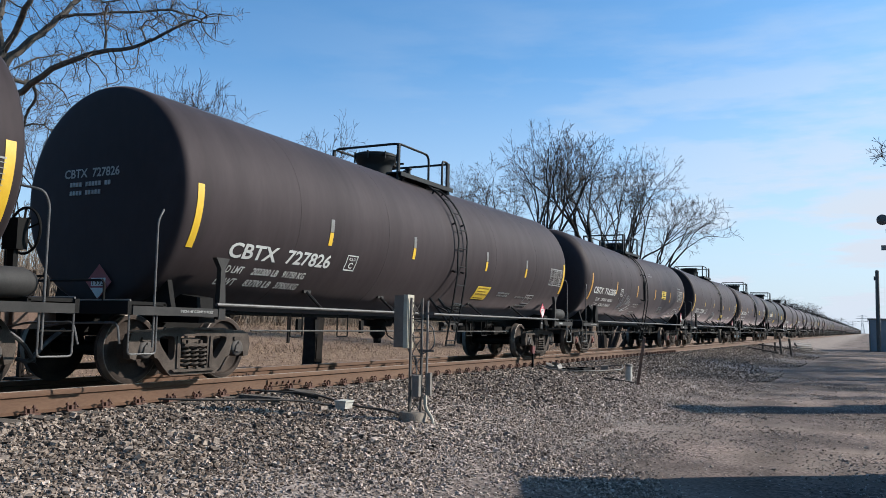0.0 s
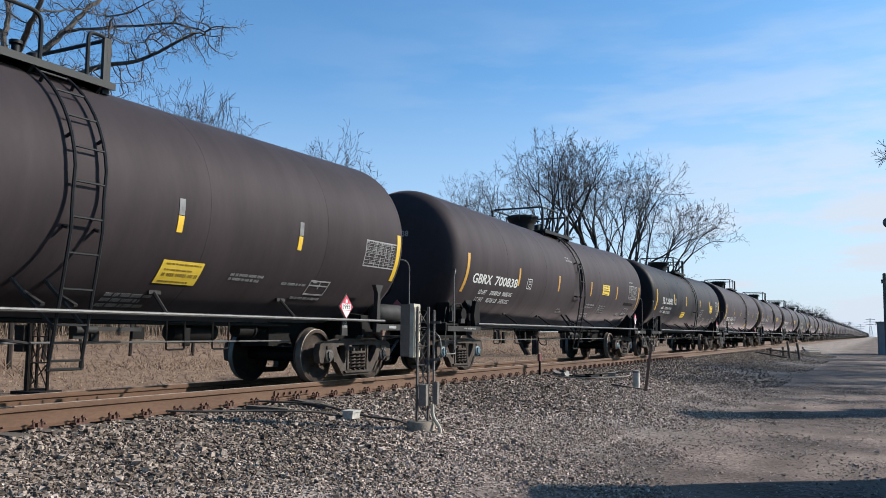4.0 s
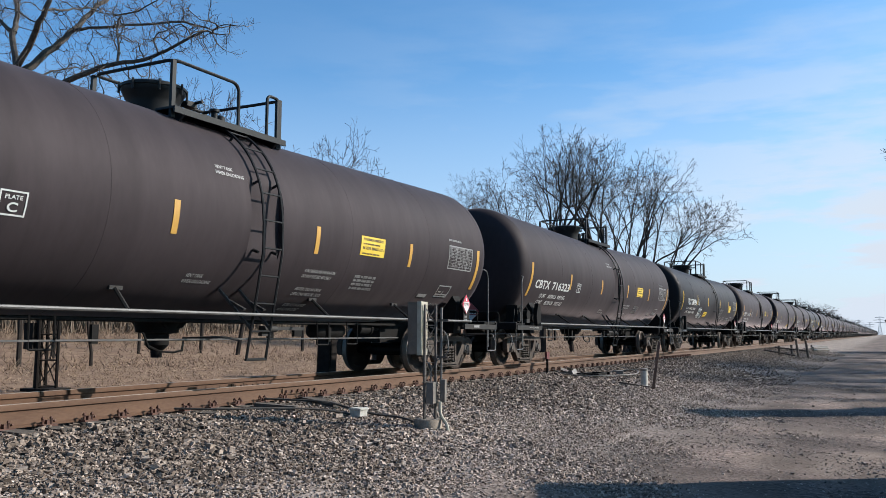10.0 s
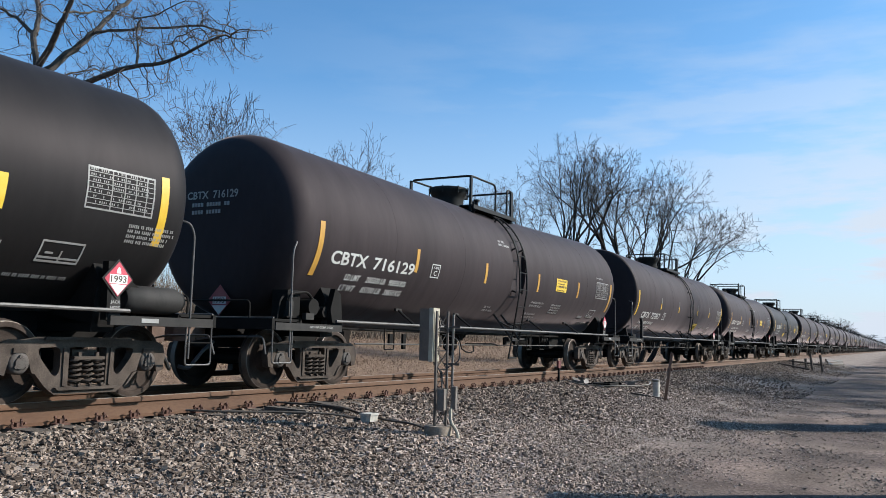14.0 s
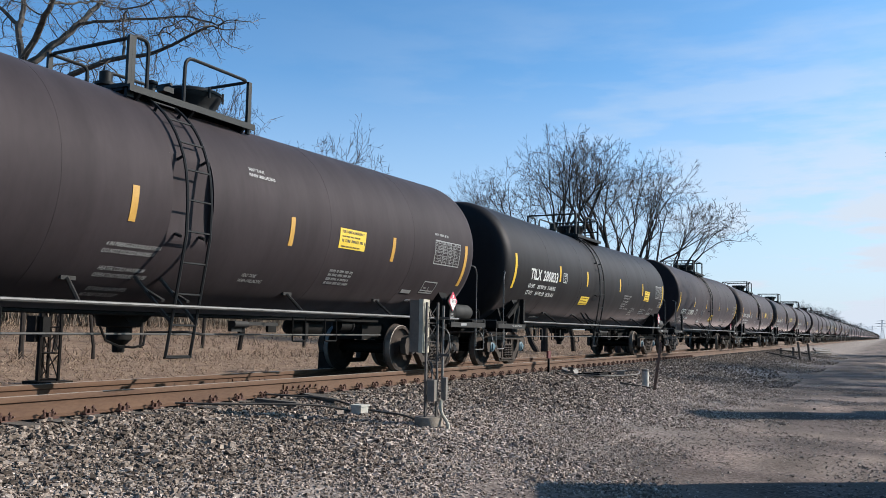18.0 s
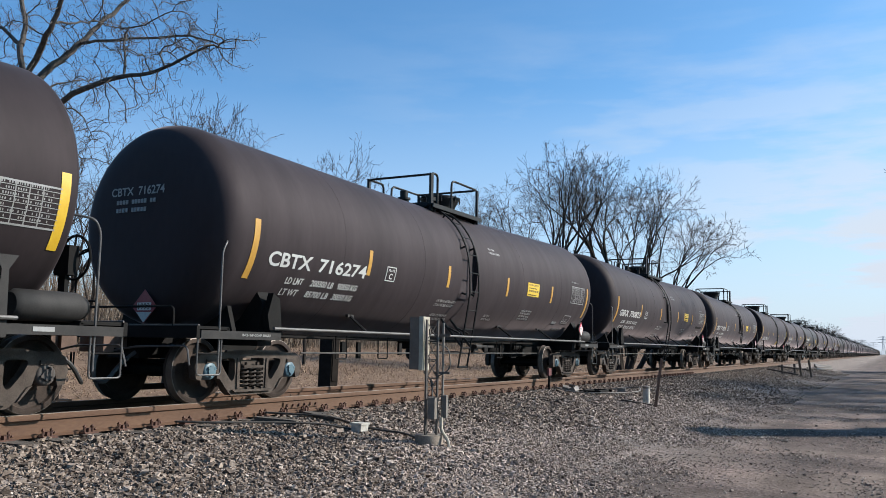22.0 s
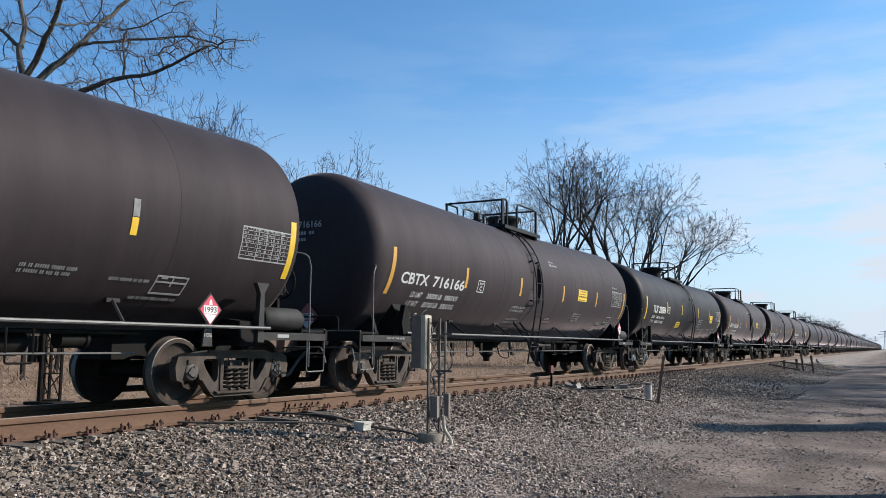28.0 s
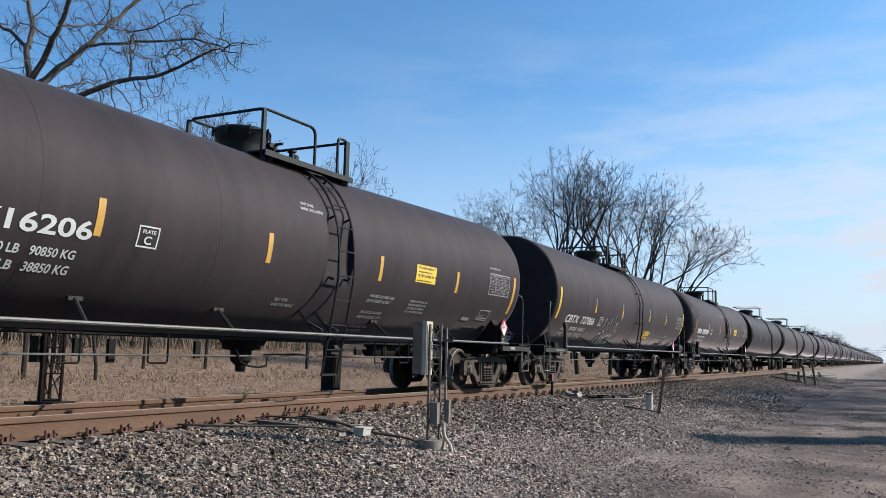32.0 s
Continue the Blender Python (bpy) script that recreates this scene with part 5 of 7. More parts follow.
def build_ground():
    xs = [-1500, -600, -250, -120, -75, -60, -45, -36, -28, -22, -17, -14, -13] + [-12.5 + 0.25 * i for i in range(51)] + [1, 2, 3, 5, 8, 14, 25, 60, 150, 500, 1500]
    ys = [-1500, -300, -80, -30, -12, -6] + [-3 + 0.4 * i for i in range(80)] + [30 + 1.5 * i for i in range(40)] + [95, 105, 120, 150, 200, 300, 450, 700, 1100, 1800, 3000]
    vs = []
    for y in ys:
        for x in xs:
            z = ground_z(x, y)
            if -3.6 < x < 6 and -4 < y < 90:
                z += 0.03 * noise.noise((x * 0.7, y * 0.25, 3.0)) + 0.012 * noise.noise((x * 2.1, y * 1.4, 9.0))
            elif -7.6 <= x <= -3.6 and -4 < y < 90:
                z += 0.03 * noise.noise((x * 1.1, y * 0.9, 5.0))
            vs.append((x, y, z))
    w = len(xs)
    fs = [(j * w + i, j * w + i + 1, (j + 1) * w + i + 1, (j + 1) * w + i) for j in range(len(ys) - 1) for i in range(w - 1)]
    return Geo().add(vs, fs)


def ground_material():
    m = bpy.data.materials.new("ground_mix")
    m.use_nodes = True
    nt = m.node_tree
    n, ln = nt.nodes, nt.links
    b = n["Principled BSDF"]
    b.inputs["Roughness"].default_value = 0.95
    b.inputs["Specular IOR Level"].default_value = 0.2
    tc = n.new("ShaderNodeTexCoord")

    def tex(scale, detail=6, stretch=(1, 1, 1)):
        mp = n.new("ShaderNodeMapping")
        mp.inputs["Scale"].default_value = stretch
        ln.new(tc.outputs["Object"], mp.inputs["Vector"])
        t = n.new("ShaderNodeTexNoise")
        t.inputs["Scale"].default_value = scale
        t.inputs["Detail"].default_value = detail
        ln.new(mp.outputs[0], t.inputs["Vector"])
        return t.outputs[0]

    def ramp(src, stops):
        r = n.new("ShaderNodeValToRGB")
        el = r.color_ramp.elements
        while len(el) < len(stops):
            el.new(0.5)
        for e, (p, c) in zip(el, stops):
            e.position, e.color = p, (*c, 1)
        ln.new(src, r.inputs[0])
        return r.outputs[0]

    def mixc(fac, a, bb):
        mx = n.new("ShaderNodeMix")
        mx.data_type = 'RGBA'
        ln.new(fac, mx.inputs["Factor"])
        ln.new(a, mx.inputs["A"])
        ln.new(bb, mx.inputs["B"])
        return mx.outputs["Result"]

    def maprange(src, a, bb, c=0.0, d=1.0):
        r = n.new("ShaderNodeMapRange")
        for k, v in zip((1, 2, 3, 4), (a, bb, c, d)):
            r.inputs[k].default_value = v
        ln.new(src, r.inputs[0])
        return r.outputs[0]

    sep = n.new("ShaderNodeSeparateXYZ")
    ln.new(tc.outputs["Object"], sep.inputs[0])
    wob = tex(0.5, 5)
    xw = n.new("ShaderNodeMath")
    xw.operation = 'MULTIPLY_ADD'
    ln.new(wob, xw.inputs[0])
    xw.inputs[1].default_value = 3.0
    ln.new(sep.outputs[0], xw.inputs[2])
    # stone voronoi for the small gravel
    vo = n.new("ShaderNodeTexVoronoi")
    vo.inputs["Scale"].default_value = 26
    ln.new(tc.outputs["Object"], vo.inputs["Vector"])
    gravel = ramp(vo.outputs["Color"], [(0.0, (0.075, 0.059, 0.050)), (0.5, (0.205, 0.165, 0.141)), (1.0, (0.37, 0.305, 0.266))])
    dirt = ramp(tex(1.1, 8, (1.0, 0.35, 1)), [(0.3, (0.096, 0.078, 0.064)), (0.5, (0.172, 0.142, 0.118)), (0.72, (0.285, 0.238, 0.199))])
    grass = ramp(tex(1.6, 8), [(0.3, (0.10, 0.059, 0.036)), (0.5, (0.18, 0.113, 0.072)), (0.72, (0.26, 0.176, 0.117))])
    patch = maprange(tex(0.8, 7, (0.8, 0.8, 1)), 0.42, 0.58)
    spec = maprange(tex(9, 4), 0.50, 0.62)
    road = mixc(patch, gravel, dirt)
    road = mixc(maprange(spec, 0, 1, 0, 0.45), road, gravel)
    streak = maprange(tex(0.55, 6, (0.35, 0.6, 1)), 0.38, 0.60)
    dark = ramp(streak, [(0.0, (0.42, 0.38, 0.38)), (0.5, (0.74, 0.685, 0.69)), (1.0, (1.1, 1.01, 0.99))])
    mul = n.new("ShaderNodeMix")
    mul.data_type, mul.blend_type = 'RGBA', 'MULTIPLY'
    mul.inputs["Factor"].default_value = 1.0
    ln.new(road, mul.inputs["A"])
    ln.new(dark, mul.inputs["B"])
    road = mul.outputs["Result"]
    track_wear = ramp(tex(0.9, 6, (1.1, 0.13, 1)), [(0.34, (0.56, 0.55, 0.54)), (0.5, (0.88, 0.87, 0.86)), (0.66, (1.0, 0.99, 0.97))])
    worn = n.new("ShaderNodeMix")
    worn.data_type, worn.blend_type = 'RGBA', 'MULTIPLY'
    worn.inputs["Factor"].default_value = 1.0
    ln.new(road, worn.inputs["A"])
    ln.new(track_wear, worn.inputs["B"])
    road = worn.outputs["Result"]
    side = maprange(xw.outputs[0], -3.0, -0.6)
    near = mixc(side, gravel, road)
    left = maprange(xw.outputs[0], -11.6, -10.6)
    col = mixc(left, grass, near)
    ln.new(col, b.inputs["Base Color"])
    bp = n.new("ShaderNodeBump")
    bp.inputs["Strength"].default_value = 0.6
    bp.inputs["Distance"].default_value = 0.02
    ln.new(vo.outputs["Distance"], bp.inputs["Height"])
    ln.new(bp.outputs[0], b.inputs["Normal"])
    return m


ground = part("ground", build_ground(), ground_material())
tagged(ground, "gravel lineside ground with dirt road and dry grass field", "ground", kind="structure")


# ---- track ----
def rail_geo(x, y0, y1):
    """Flat-bottom rail: head, web and foot."""
    zt = Z_RAIL
    prof = [(-0.075, -0.255), (0.075, -0.255), (0.075, -0.243), (0.022, -0.222), (0.012, -0.20), (0.012, -0.075), (0.036, -0.062), (0.038, -0.012), (0.03, 0.0),
            (-0.03, 0.0), (-0.038, -0.012), (-0.036, -0.062), (-0.012, -0.075), (-0.012, -0.20), (-0.022, -0.222), (-0.075, -0.243)]
    return Geo().prism([(x + a, zt + b) for a, b in prof], y0, y1, "y")


for x in (-0.755, 0.755):
    r = tagged(part("rail", rail_geo(X_TRACK + x, -60, 900), M_RAIL), "rust-brown steel rail with worn head", "rail", "rails of the track", "structure")
    part("running_surface", Geo().box((X_TRACK + x, 420, Z_RAIL + 0.002), (0.055, 960, 0.004)), M_RAILTOP, r)


# ---- ties, plates and clips ----
track = tagged(new("railway_track"), "single railway track on stone ballast", "track", kind="structure")
tie_me = Geo().box((0, 0, 0), (2.65, 0.23, 0.18)).mesh("tie", M_TIE, False)
rndt = random.Random(11)


def clip_mesh():
    """Tie plate with a pair of curled spring clips at the outer foot of the rail."""
    g = Geo().box((0.0, 0, 0.006), (0.36, 0.19, 0.025))
    for s in (-1, 1):
        for k in (-1, 1):
            y = k * 0.055
            pts = [(s * 0.155, y - 0.035, 0.02), (s * 0.16, y - 0.03, 0.075), (s * 0.125, y - 0.01, 0.095), (s * 0.085, y + 0.01, 0.08), (s * 0.075, y + 0.03, 0.035), (s * 0.12, y + 0.045, 0.05)]
            g.tube(pts, 0.014, 5)
        g.box((s * 0.13, 0, 0.04), (0.05, 0.06, 0.05))
    return g.mesh("rail_clip", M_SPIKE)


clip_me = clip_mesh()
for i in range(130):
    y = -2.0 + 0.53 * i + rndt.uniform(-0.02, 0.02)
    t = part("tie", tie_me, None, track)
    t.matrix_local = pose(X_TRACK + rndt.uniform(-0.04, 0.04), y, 0.325 + rndt.uniform(-0.01, 0.006), 0, 0, rndt.uniform(-0.8, 0.8))
    if y < 42:
        for x in (-0.755, 0.755):
            c = part("rail_clip", clip_me, None, track)
            c.matrix_local = pose(X_TRACK + x, y, Z_RAIL - 0.255)
for x, y in ((0.755, 11.25), (-0.755, 11.75)):
    bar = Geo().box((X_TRACK + x + 0.02, y, Z_RAIL - 0.135), (0.03, 0.92, 0.10)).box((X_TRACK + x - 0.02, y, Z_RAIL - 0.135), (0.03, 0.92, 0.10))
    b = part("joint_bar", bar, M_RAIL, track)
    for k in range(6):
        part("bolt", Geo().lathe([(0, 0.022), (0.03, 0.022)], 6, "x", (X_TRACK + x + 0.035, y - 0.38 + 0.152 * k, Z_RAIL - 0.135)), M_SPIKE, b)


# ---- ballast stones ----
def stone_material(name, dark, mid, light):
    m = bpy.data.materials.new(name)
    m.use_nodes = True
    n, ln = m.node_tree.nodes, m.node_tree.links
    b = n["Principled BSDF"]
    b.inputs["Roughness"].default_value = 0.9
    b.inputs["Specular IOR Level"].default_value = 0.25
    g = n.new("ShaderNodeNewGeometry")
    r = n.new("ShaderNodeValToRGB")
    el = r.color_ramp.elements
    el.new(0.5)
    for e, (p, c) in zip(el, ((0.0, dark), (0.55, mid), (1.0, light))):
        e.position, e.color = p, (*c, 1)
    ln.new(g.outputs["Random Per Island"], r.inputs[0])
    tx = n.new("ShaderNodeTexNoise")
    tx.inputs["Scale"].default_value = 45
    tx.inputs["Detail"].default_value = 4
    tc = n.new("ShaderNodeTexCoord")
    ln.new(tc.outputs["Object"], tx.inputs["Vector"])
    mr = n.new("ShaderNodeMapRange")
    mr.inputs[1].default_value, mr.inputs[2].default_value, mr.inputs[3].default_value, mr.inputs[4].default_value = 0.3, 0.7, 0.7, 1.25
    ln.new(tx.outputs[0], mr.inputs[0])
    hs = n.new("ShaderNodeHueSaturation")
    ln.new(r.outputs[0], hs.inputs["Color"])
    ln.new(mr.outputs[0], hs.inputs["Value"])
    ln.new(hs.outputs[0], b.inputs["Base Color"])
    return m


M_STONE = stone_material("ballast_stone", (0.048, 0.035, 0.027), (0.177, 0.134, 0.105), (0.345, 0.275, 0.224))
M_PALESTONE = stone_material("pale_ballast_stone", (0.09, 0.069, 0.055), (0.302, 0.238, 0.195), (0.475, 0.385, 0.325))
M_ROADSTONE = stone_material("road_pebble", (0.08, 0.063, 0.053), (0.225, 0.182, 0.155), (0.40, 0.338, 0.296))
GZ_X = np.array((-75.0, -45.0, -28.0, -14.0, -12.2, -11.2, -10.75, -8.0, -7.75, -6.6, -5.4, -3.4, 10.0))
GZ_Z = np.array((2.3, 1.1, 0.1, 0.05, 0.12, 0.34, 0.37, 0.37, 0.36, 0.28, 0.20, 0.0, 0.0))


def stones(name, label, material, xs, ys, size, seed, sink=0.25, flat=0.75):
    """Angular crushed stones, joined in one mesh."""
    rs = np.random.RandomState(seed)
    n = len(xs)
    base = np.array([(sx, sy, sz) for sz in (-1, 1) for sy in (-1, 1) for sx in (-1, 1)], float) * 0.40
    v = np.repeat(base[None], n, 0) * (1 + rs.uniform(-0.45, 0.12, (n, 8, 1))) + rs.uniform(-0.13, 0.13, (n, 8, 3))
    v *= size[:, None, None] * rs.uniform(0.65, 1.25, (n, 1, 3)) * np.array((1, 1, flat))
    a = rs.uniform(0, 2 * np.pi, n)
    b = rs.uniform(-0.6, 0.6, n)
    ca, sa, cb, sb = np.cos(a), np.sin(a), np.cos(b), np.sin(b)
    x, y, z = v[..., 0], v[..., 1], v[..., 2]
    y, z = y * cb[:, None] - z * sb[:, None], y * sb[:, None] + z * cb[:, None]
    x, y = x * ca[:, None] - y * sa[:, None], x * sa[:, None] + y * ca[:, None]
    gz = np.interp(xs, GZ_X, GZ_Z) + size * (0.5 - sink) + rs.uniform(-0.3, 0.4, n) * size
    co = np.stack([x + xs[:, None], y + ys[:, None], z + gz[:, None]], -1).reshape(-1, 3)
    quads = np.array([(0, 2, 3, 1), (4, 5, 7, 6), (0, 1, 5, 4), (2, 6, 7, 3), (0, 4, 6, 2), (1, 3, 7, 5)])
    loops = (quads[None] + 8 * np.arange(n)[:, None, None]).reshape(-1)
    me = bpy.data.meshes.new(name)
    me.vertices.add(8 * n)
    me.vertices.foreach_set("co", co.astype(np.float32).ravel())
    me.loops.add(24 * n)
    me.loops.foreach_set("vertex_index", loops.astype(np.int32))
    me.polygons.add(6 * n)
    me.polygons.foreach_set("loop_start", (4 * np.arange(6 * n)).astype(np.int32))
    me.polygons.foreach_set("loop_total", np.full(6 * n, 4, np.int32))
    me.polygons.foreach_set("use_smooth", np.zeros(6 * n, bool))
    me.update(calc_edges=True)
    me.materials.append(material)
    return tagged(new(name, me), label, "gravel", kind="stuff")


rs = np.random.RandomState(4)


def scatter(n, x0, x1, y0, y1, power=1.0):
    return rs.uniform(x0, x1, n), y0 + (y1 - y0) * rs.uniform(0, 1, n) ** power


def ballast_zone(n, y0, y1, size, seed, label):
    bx, by = scatter(n, -8.45, -1.6, y0, y1, 1.1)
    edge = -2.0 + 0.6 * np.sin(by * 0.9) + 0.5 * np.sin(by * 2.3 + bx * 2) - bx
    keep = rs.uniform(0, 1, n) < np.clip(edge / 2.0, 0.04, 1)
    bx, by, edge = bx[keep], by[keep], edge[keep]
    sz = (rs.gamma(6, size / 6, len(bx)) + 0.008) * np.clip(0.48 + 0.52 * edge / 4.2, 0.45, 1)
    pale = bx + 0.9 * np.sin(by * 0.7) + rs.normal(0, 0.7, len(bx)) > -5.4
    stones("ballast", label, M_STONE, bx[~pale], by[~pale], sz[~pale], seed)
    stones("ballast", label.replace("grey", "pale grey"), M_PALESTONE, bx[pale], by[pale], sz[pale], seed + 20)


ballast_zone(110000, 3.0, 13.0, 0.0275, 1, "loose grey angular ballast stones beside the track")
ballast_zone(75000, 13.0, 26.0, 0.033, 8, "loose grey angular ballast stones along the track")
bx, by = scatter(30000, -8.5, -2.6, 26.0, 75.0, 1.3)
keep = rs.uniform(0, 1, len(bx)) < np.clip((-2.2 - bx + 0.9 * np.sin(by * 0.5)) / 3.5, 0.02, 1)
stones("ballast", "loose grey angular ballast stones further along the track", M_STONE, bx[keep], by[keep], rs.uniform(0.03, 0.065, keep.sum()), 2)
bx, by = scatter(14000, -12.0, -8.5, 3.0, 45.0)
keep = (np.abs(bx - X_TRACK - 0.755) > 0.14) & (np.abs(bx - X_TRACK + 0.755) > 0.14)
stones("ballast", "brown-grey ballast stones between and behind the rails", M_STONE, bx[keep], by[keep], rs.uniform(0.04, 0.075, keep.sum()), 3, 0.4)
bx, by = scatter(60000, -4.4, 1.2, 4.0, 30.0, 1.2)
drift = np.sin(bx * 1.7 + 2.0 * np.sin(by * 0.8)) + np.sin(by * 1.3 + 1.5 * np.sin(bx * 1.1)) + np.sin(by * 3.1 + bx * 2.3) * 0.6
keep = rs.uniform(0, 1, len(bx)) < np.clip(0.42 + 0.38 * drift, 0.07, 1)
bx, by = bx[keep], by[keep]
stones("road_gravel", "small loose grey stones on the dirt road", M_ROADSTONE, bx, by, rs.gamma(2.2, 0.0052, len(bx)) + 0.007, 5, 0.4, 0.6)


# ---- dry grass and brush beyond the track ----
def blades(name, label, category, material, xs, ys, hgt, width, lean, seed):
    r = np.random.RandomState(seed)
    n = len(xs)
    a = r.uniform(0, 2 * np.pi, n)
    gz = np.interp(xs, GZ_X, GZ_Z)
    tip = np.stack([xs + r.normal(0, lean, n) * hgt, ys + r.normal(0, lean, n) * hgt, gz + hgt], -1)
    dx, dy = np.cos(a) * width, np.sin(a) * width
    p0 = np.stack([xs - dx, ys - dy, gz - 0.02], -1)
    p1 = np.stack([xs + dx, ys + dy, gz - 0.02], -1)
    p2 = np.stack([xs + dy, ys - dx, gz - 0.02], -1)
    co = np.stack([p0, p1, p2, tip], 1).reshape(-1, 3)
    tris = np.array([(0, 1, 3), (1, 2, 3), (2, 0, 3)])
    loops = (tris[None] + 4 * np.arange(n)[:, None, None]).reshape(-1)
    me = bpy.data.meshes.new(name)
    me.vertices.add(4 * n)
    me.vertices.foreach_set("co", co.astype(np.float32).ravel())
    me.loops.add(9 * n)
    me.loops.foreach_set("vertex_index", loops.astype(np.int32))
    me.polygons.add(3 * n)
    me.polygons.foreach_set("loop_start", (3 * np.arange(3 * n)).astype(np.int32))
    me.polygons.foreach_set("loop_total", np.full(3 * n, 3, np.int32))
    me.update(calc_edges=True)
    me.materials.append(material)
    return tagged(new(name, me), label, category, kind="stuff")


M_GRASS = stone_material("dry_grass", (0.085, 0.053, 0.033), (0.18, 0.117, 0.073), (0.38, 0.27, 0.185))
M_WEED = stone_material("dry_weeds", (0.085, 0.053, 0.035), (0.165, 0.11, 0.074), (0.25, 0.178, 0.124))
M_BRUSHWOOD = stone_material("brushwood", (0.055, 0.039, 0.028), (0.11, 0.082, 0.06), (0.19, 0.15, 0.115))
gx, gy = scatter(42000, -30.0, -12.3, 2.0, 75.0, 1.2)
blades("dry_grass", "short tan dead grass behind the track", "grass", M_GRASS, gx, gy, rs.uniform(0.02, 0.075, len(gx)), 0.024, 1.6, 6)
gx, gy = scatter(30000, -60.0, -24.0, 0.0, 190.0, 1.3)
blades("tall_weeds", "tall dead brown weeds at the field's back edge", "weeds", M_WEED, gx, gy, rs.uniform(0.08, 0.4, len(gx)) * np.where(gx < -36, 1.9, 1.0), 0.03, 0.9, 7)

gx, gy = scatter(26000, -62.0, -48.0, -12.0, 130.0, 1.25)
blades("thicket", "grey-brown leafless brush along the field's back edge", "brush", M_BRUSHWOOD, gx, gy, rs.uniform(1.6, 5.4, len(gx)) * np.clip(2.3 - gy / 45, 0.4, 2.0), 0.045, 0.2, 17)


# ---- trees ----
def grow(start, parents, aims, step, reach, near, rs, bend=0.25, rounds=140, lift=0.0):
    """Branches that grow from the start points towards the aims until each aim is met. Gives points and parents."""
    pts = [np.array(p, float) for p in start]
    par = list(parents)
    aims = np.array(aims, float)
    best = np.full(len(aims), 1e9)
    who = np.zeros(len(aims), int)
    fresh = 0
    kids = {}
    for _ in range(rounds):
        P = np.array(pts[fresh:])
        if len(P) == 0 or len(aims) == 0:
            break
        for i0 in range(0, len(P), 400):
            d = np.linalg.norm(aims[:, None] - P[None, i0:i0 + 400], axis=2)
            j = d.argmin(1)
            dm = d[np.arange(len(aims)), j]
            hit = dm < best
            best[hit] = dm[hit]
            who[hit] = j[hit] + fresh + i0
        keep = best > near
        aims, best, who = aims[keep], best[keep], who[keep]
        fresh = len(pts)
        pull = {}
        for k in np.nonzero(best < reach)[0]:
            v = aims[k] - pts[who[k]]
            pull.setdefault(who[k], []).append(v / (np.linalg.norm(v) + 1e-9))
        for w, vs in pull.items():
            if kids.get(w, 0) > 2:
                continue
            v = np.sum(vs, 0)
            v = v / (np.linalg.norm(v) + 1e-9) * 1.3 + rs.normal(0, bend, 3)
            if par[w] >= 0:
                u = pts[w] - pts[par[w]]
                v = v + 0.7 * u / (np.linalg.norm(u) + 1e-9)
            v[2] += lift
            pts.append(pts[w] + step * v / np.linalg.norm(v))
            par.append(int(w))
            kids[w] = kids.get(w, 0) + 1
    return pts, par


def limbs_from(pts, par, wood, twigs, tip, power, thin, fixed=0):
    """Round limbs along the grown points, thick where many twigs hang on them."""
    n = len(pts)
    acc = np.zeros(n)
    child = [[] for _ in range(n)]
    for i in range(n):
        if par[i] >= 0:
            child[par[i]].append(i)
    rad = np.zeros(n)
    for i in range(n - 1, -1, -1):
        rad[i] = max(tip, acc[i] ** (1 / power)) if acc[i] > 0 else tip
        if par[i] >= 0:
            acc[par[i]] += rad[i] ** power
    seen = set()
    for i in range(fixed, n):
        if i in seen or par[i] < 0 and fixed:
            continue
        chain = [i]
        while child[chain[-1]]:
            chain.append(max(child[chain[-1]], key=lambda q: rad[q]))
        seen.update(chain)
        lead = [par[i]] if par[i] >= 0 else []
        run = lead + chain
        if len(run) < 2:
            continue
        rr = [min(rad[q], rad[chain[0]]) if q in lead else rad[q] for q in run]
        cut = 0
        for k in range(1, len(run)):
            if rr[k] <= thin:
                break
            cut = k
        if cut:
            wood.tube([pts[q] for q in run[:cut + 1]], 0, 6 if rr[0] > 0.06 else 5, rr[:cut + 1], cap=False)
        if cut < len(run) - 1:
            twigs.tube([pts[q] for q in run[cut:]], 0, 3, rr[cut:], cap=False)


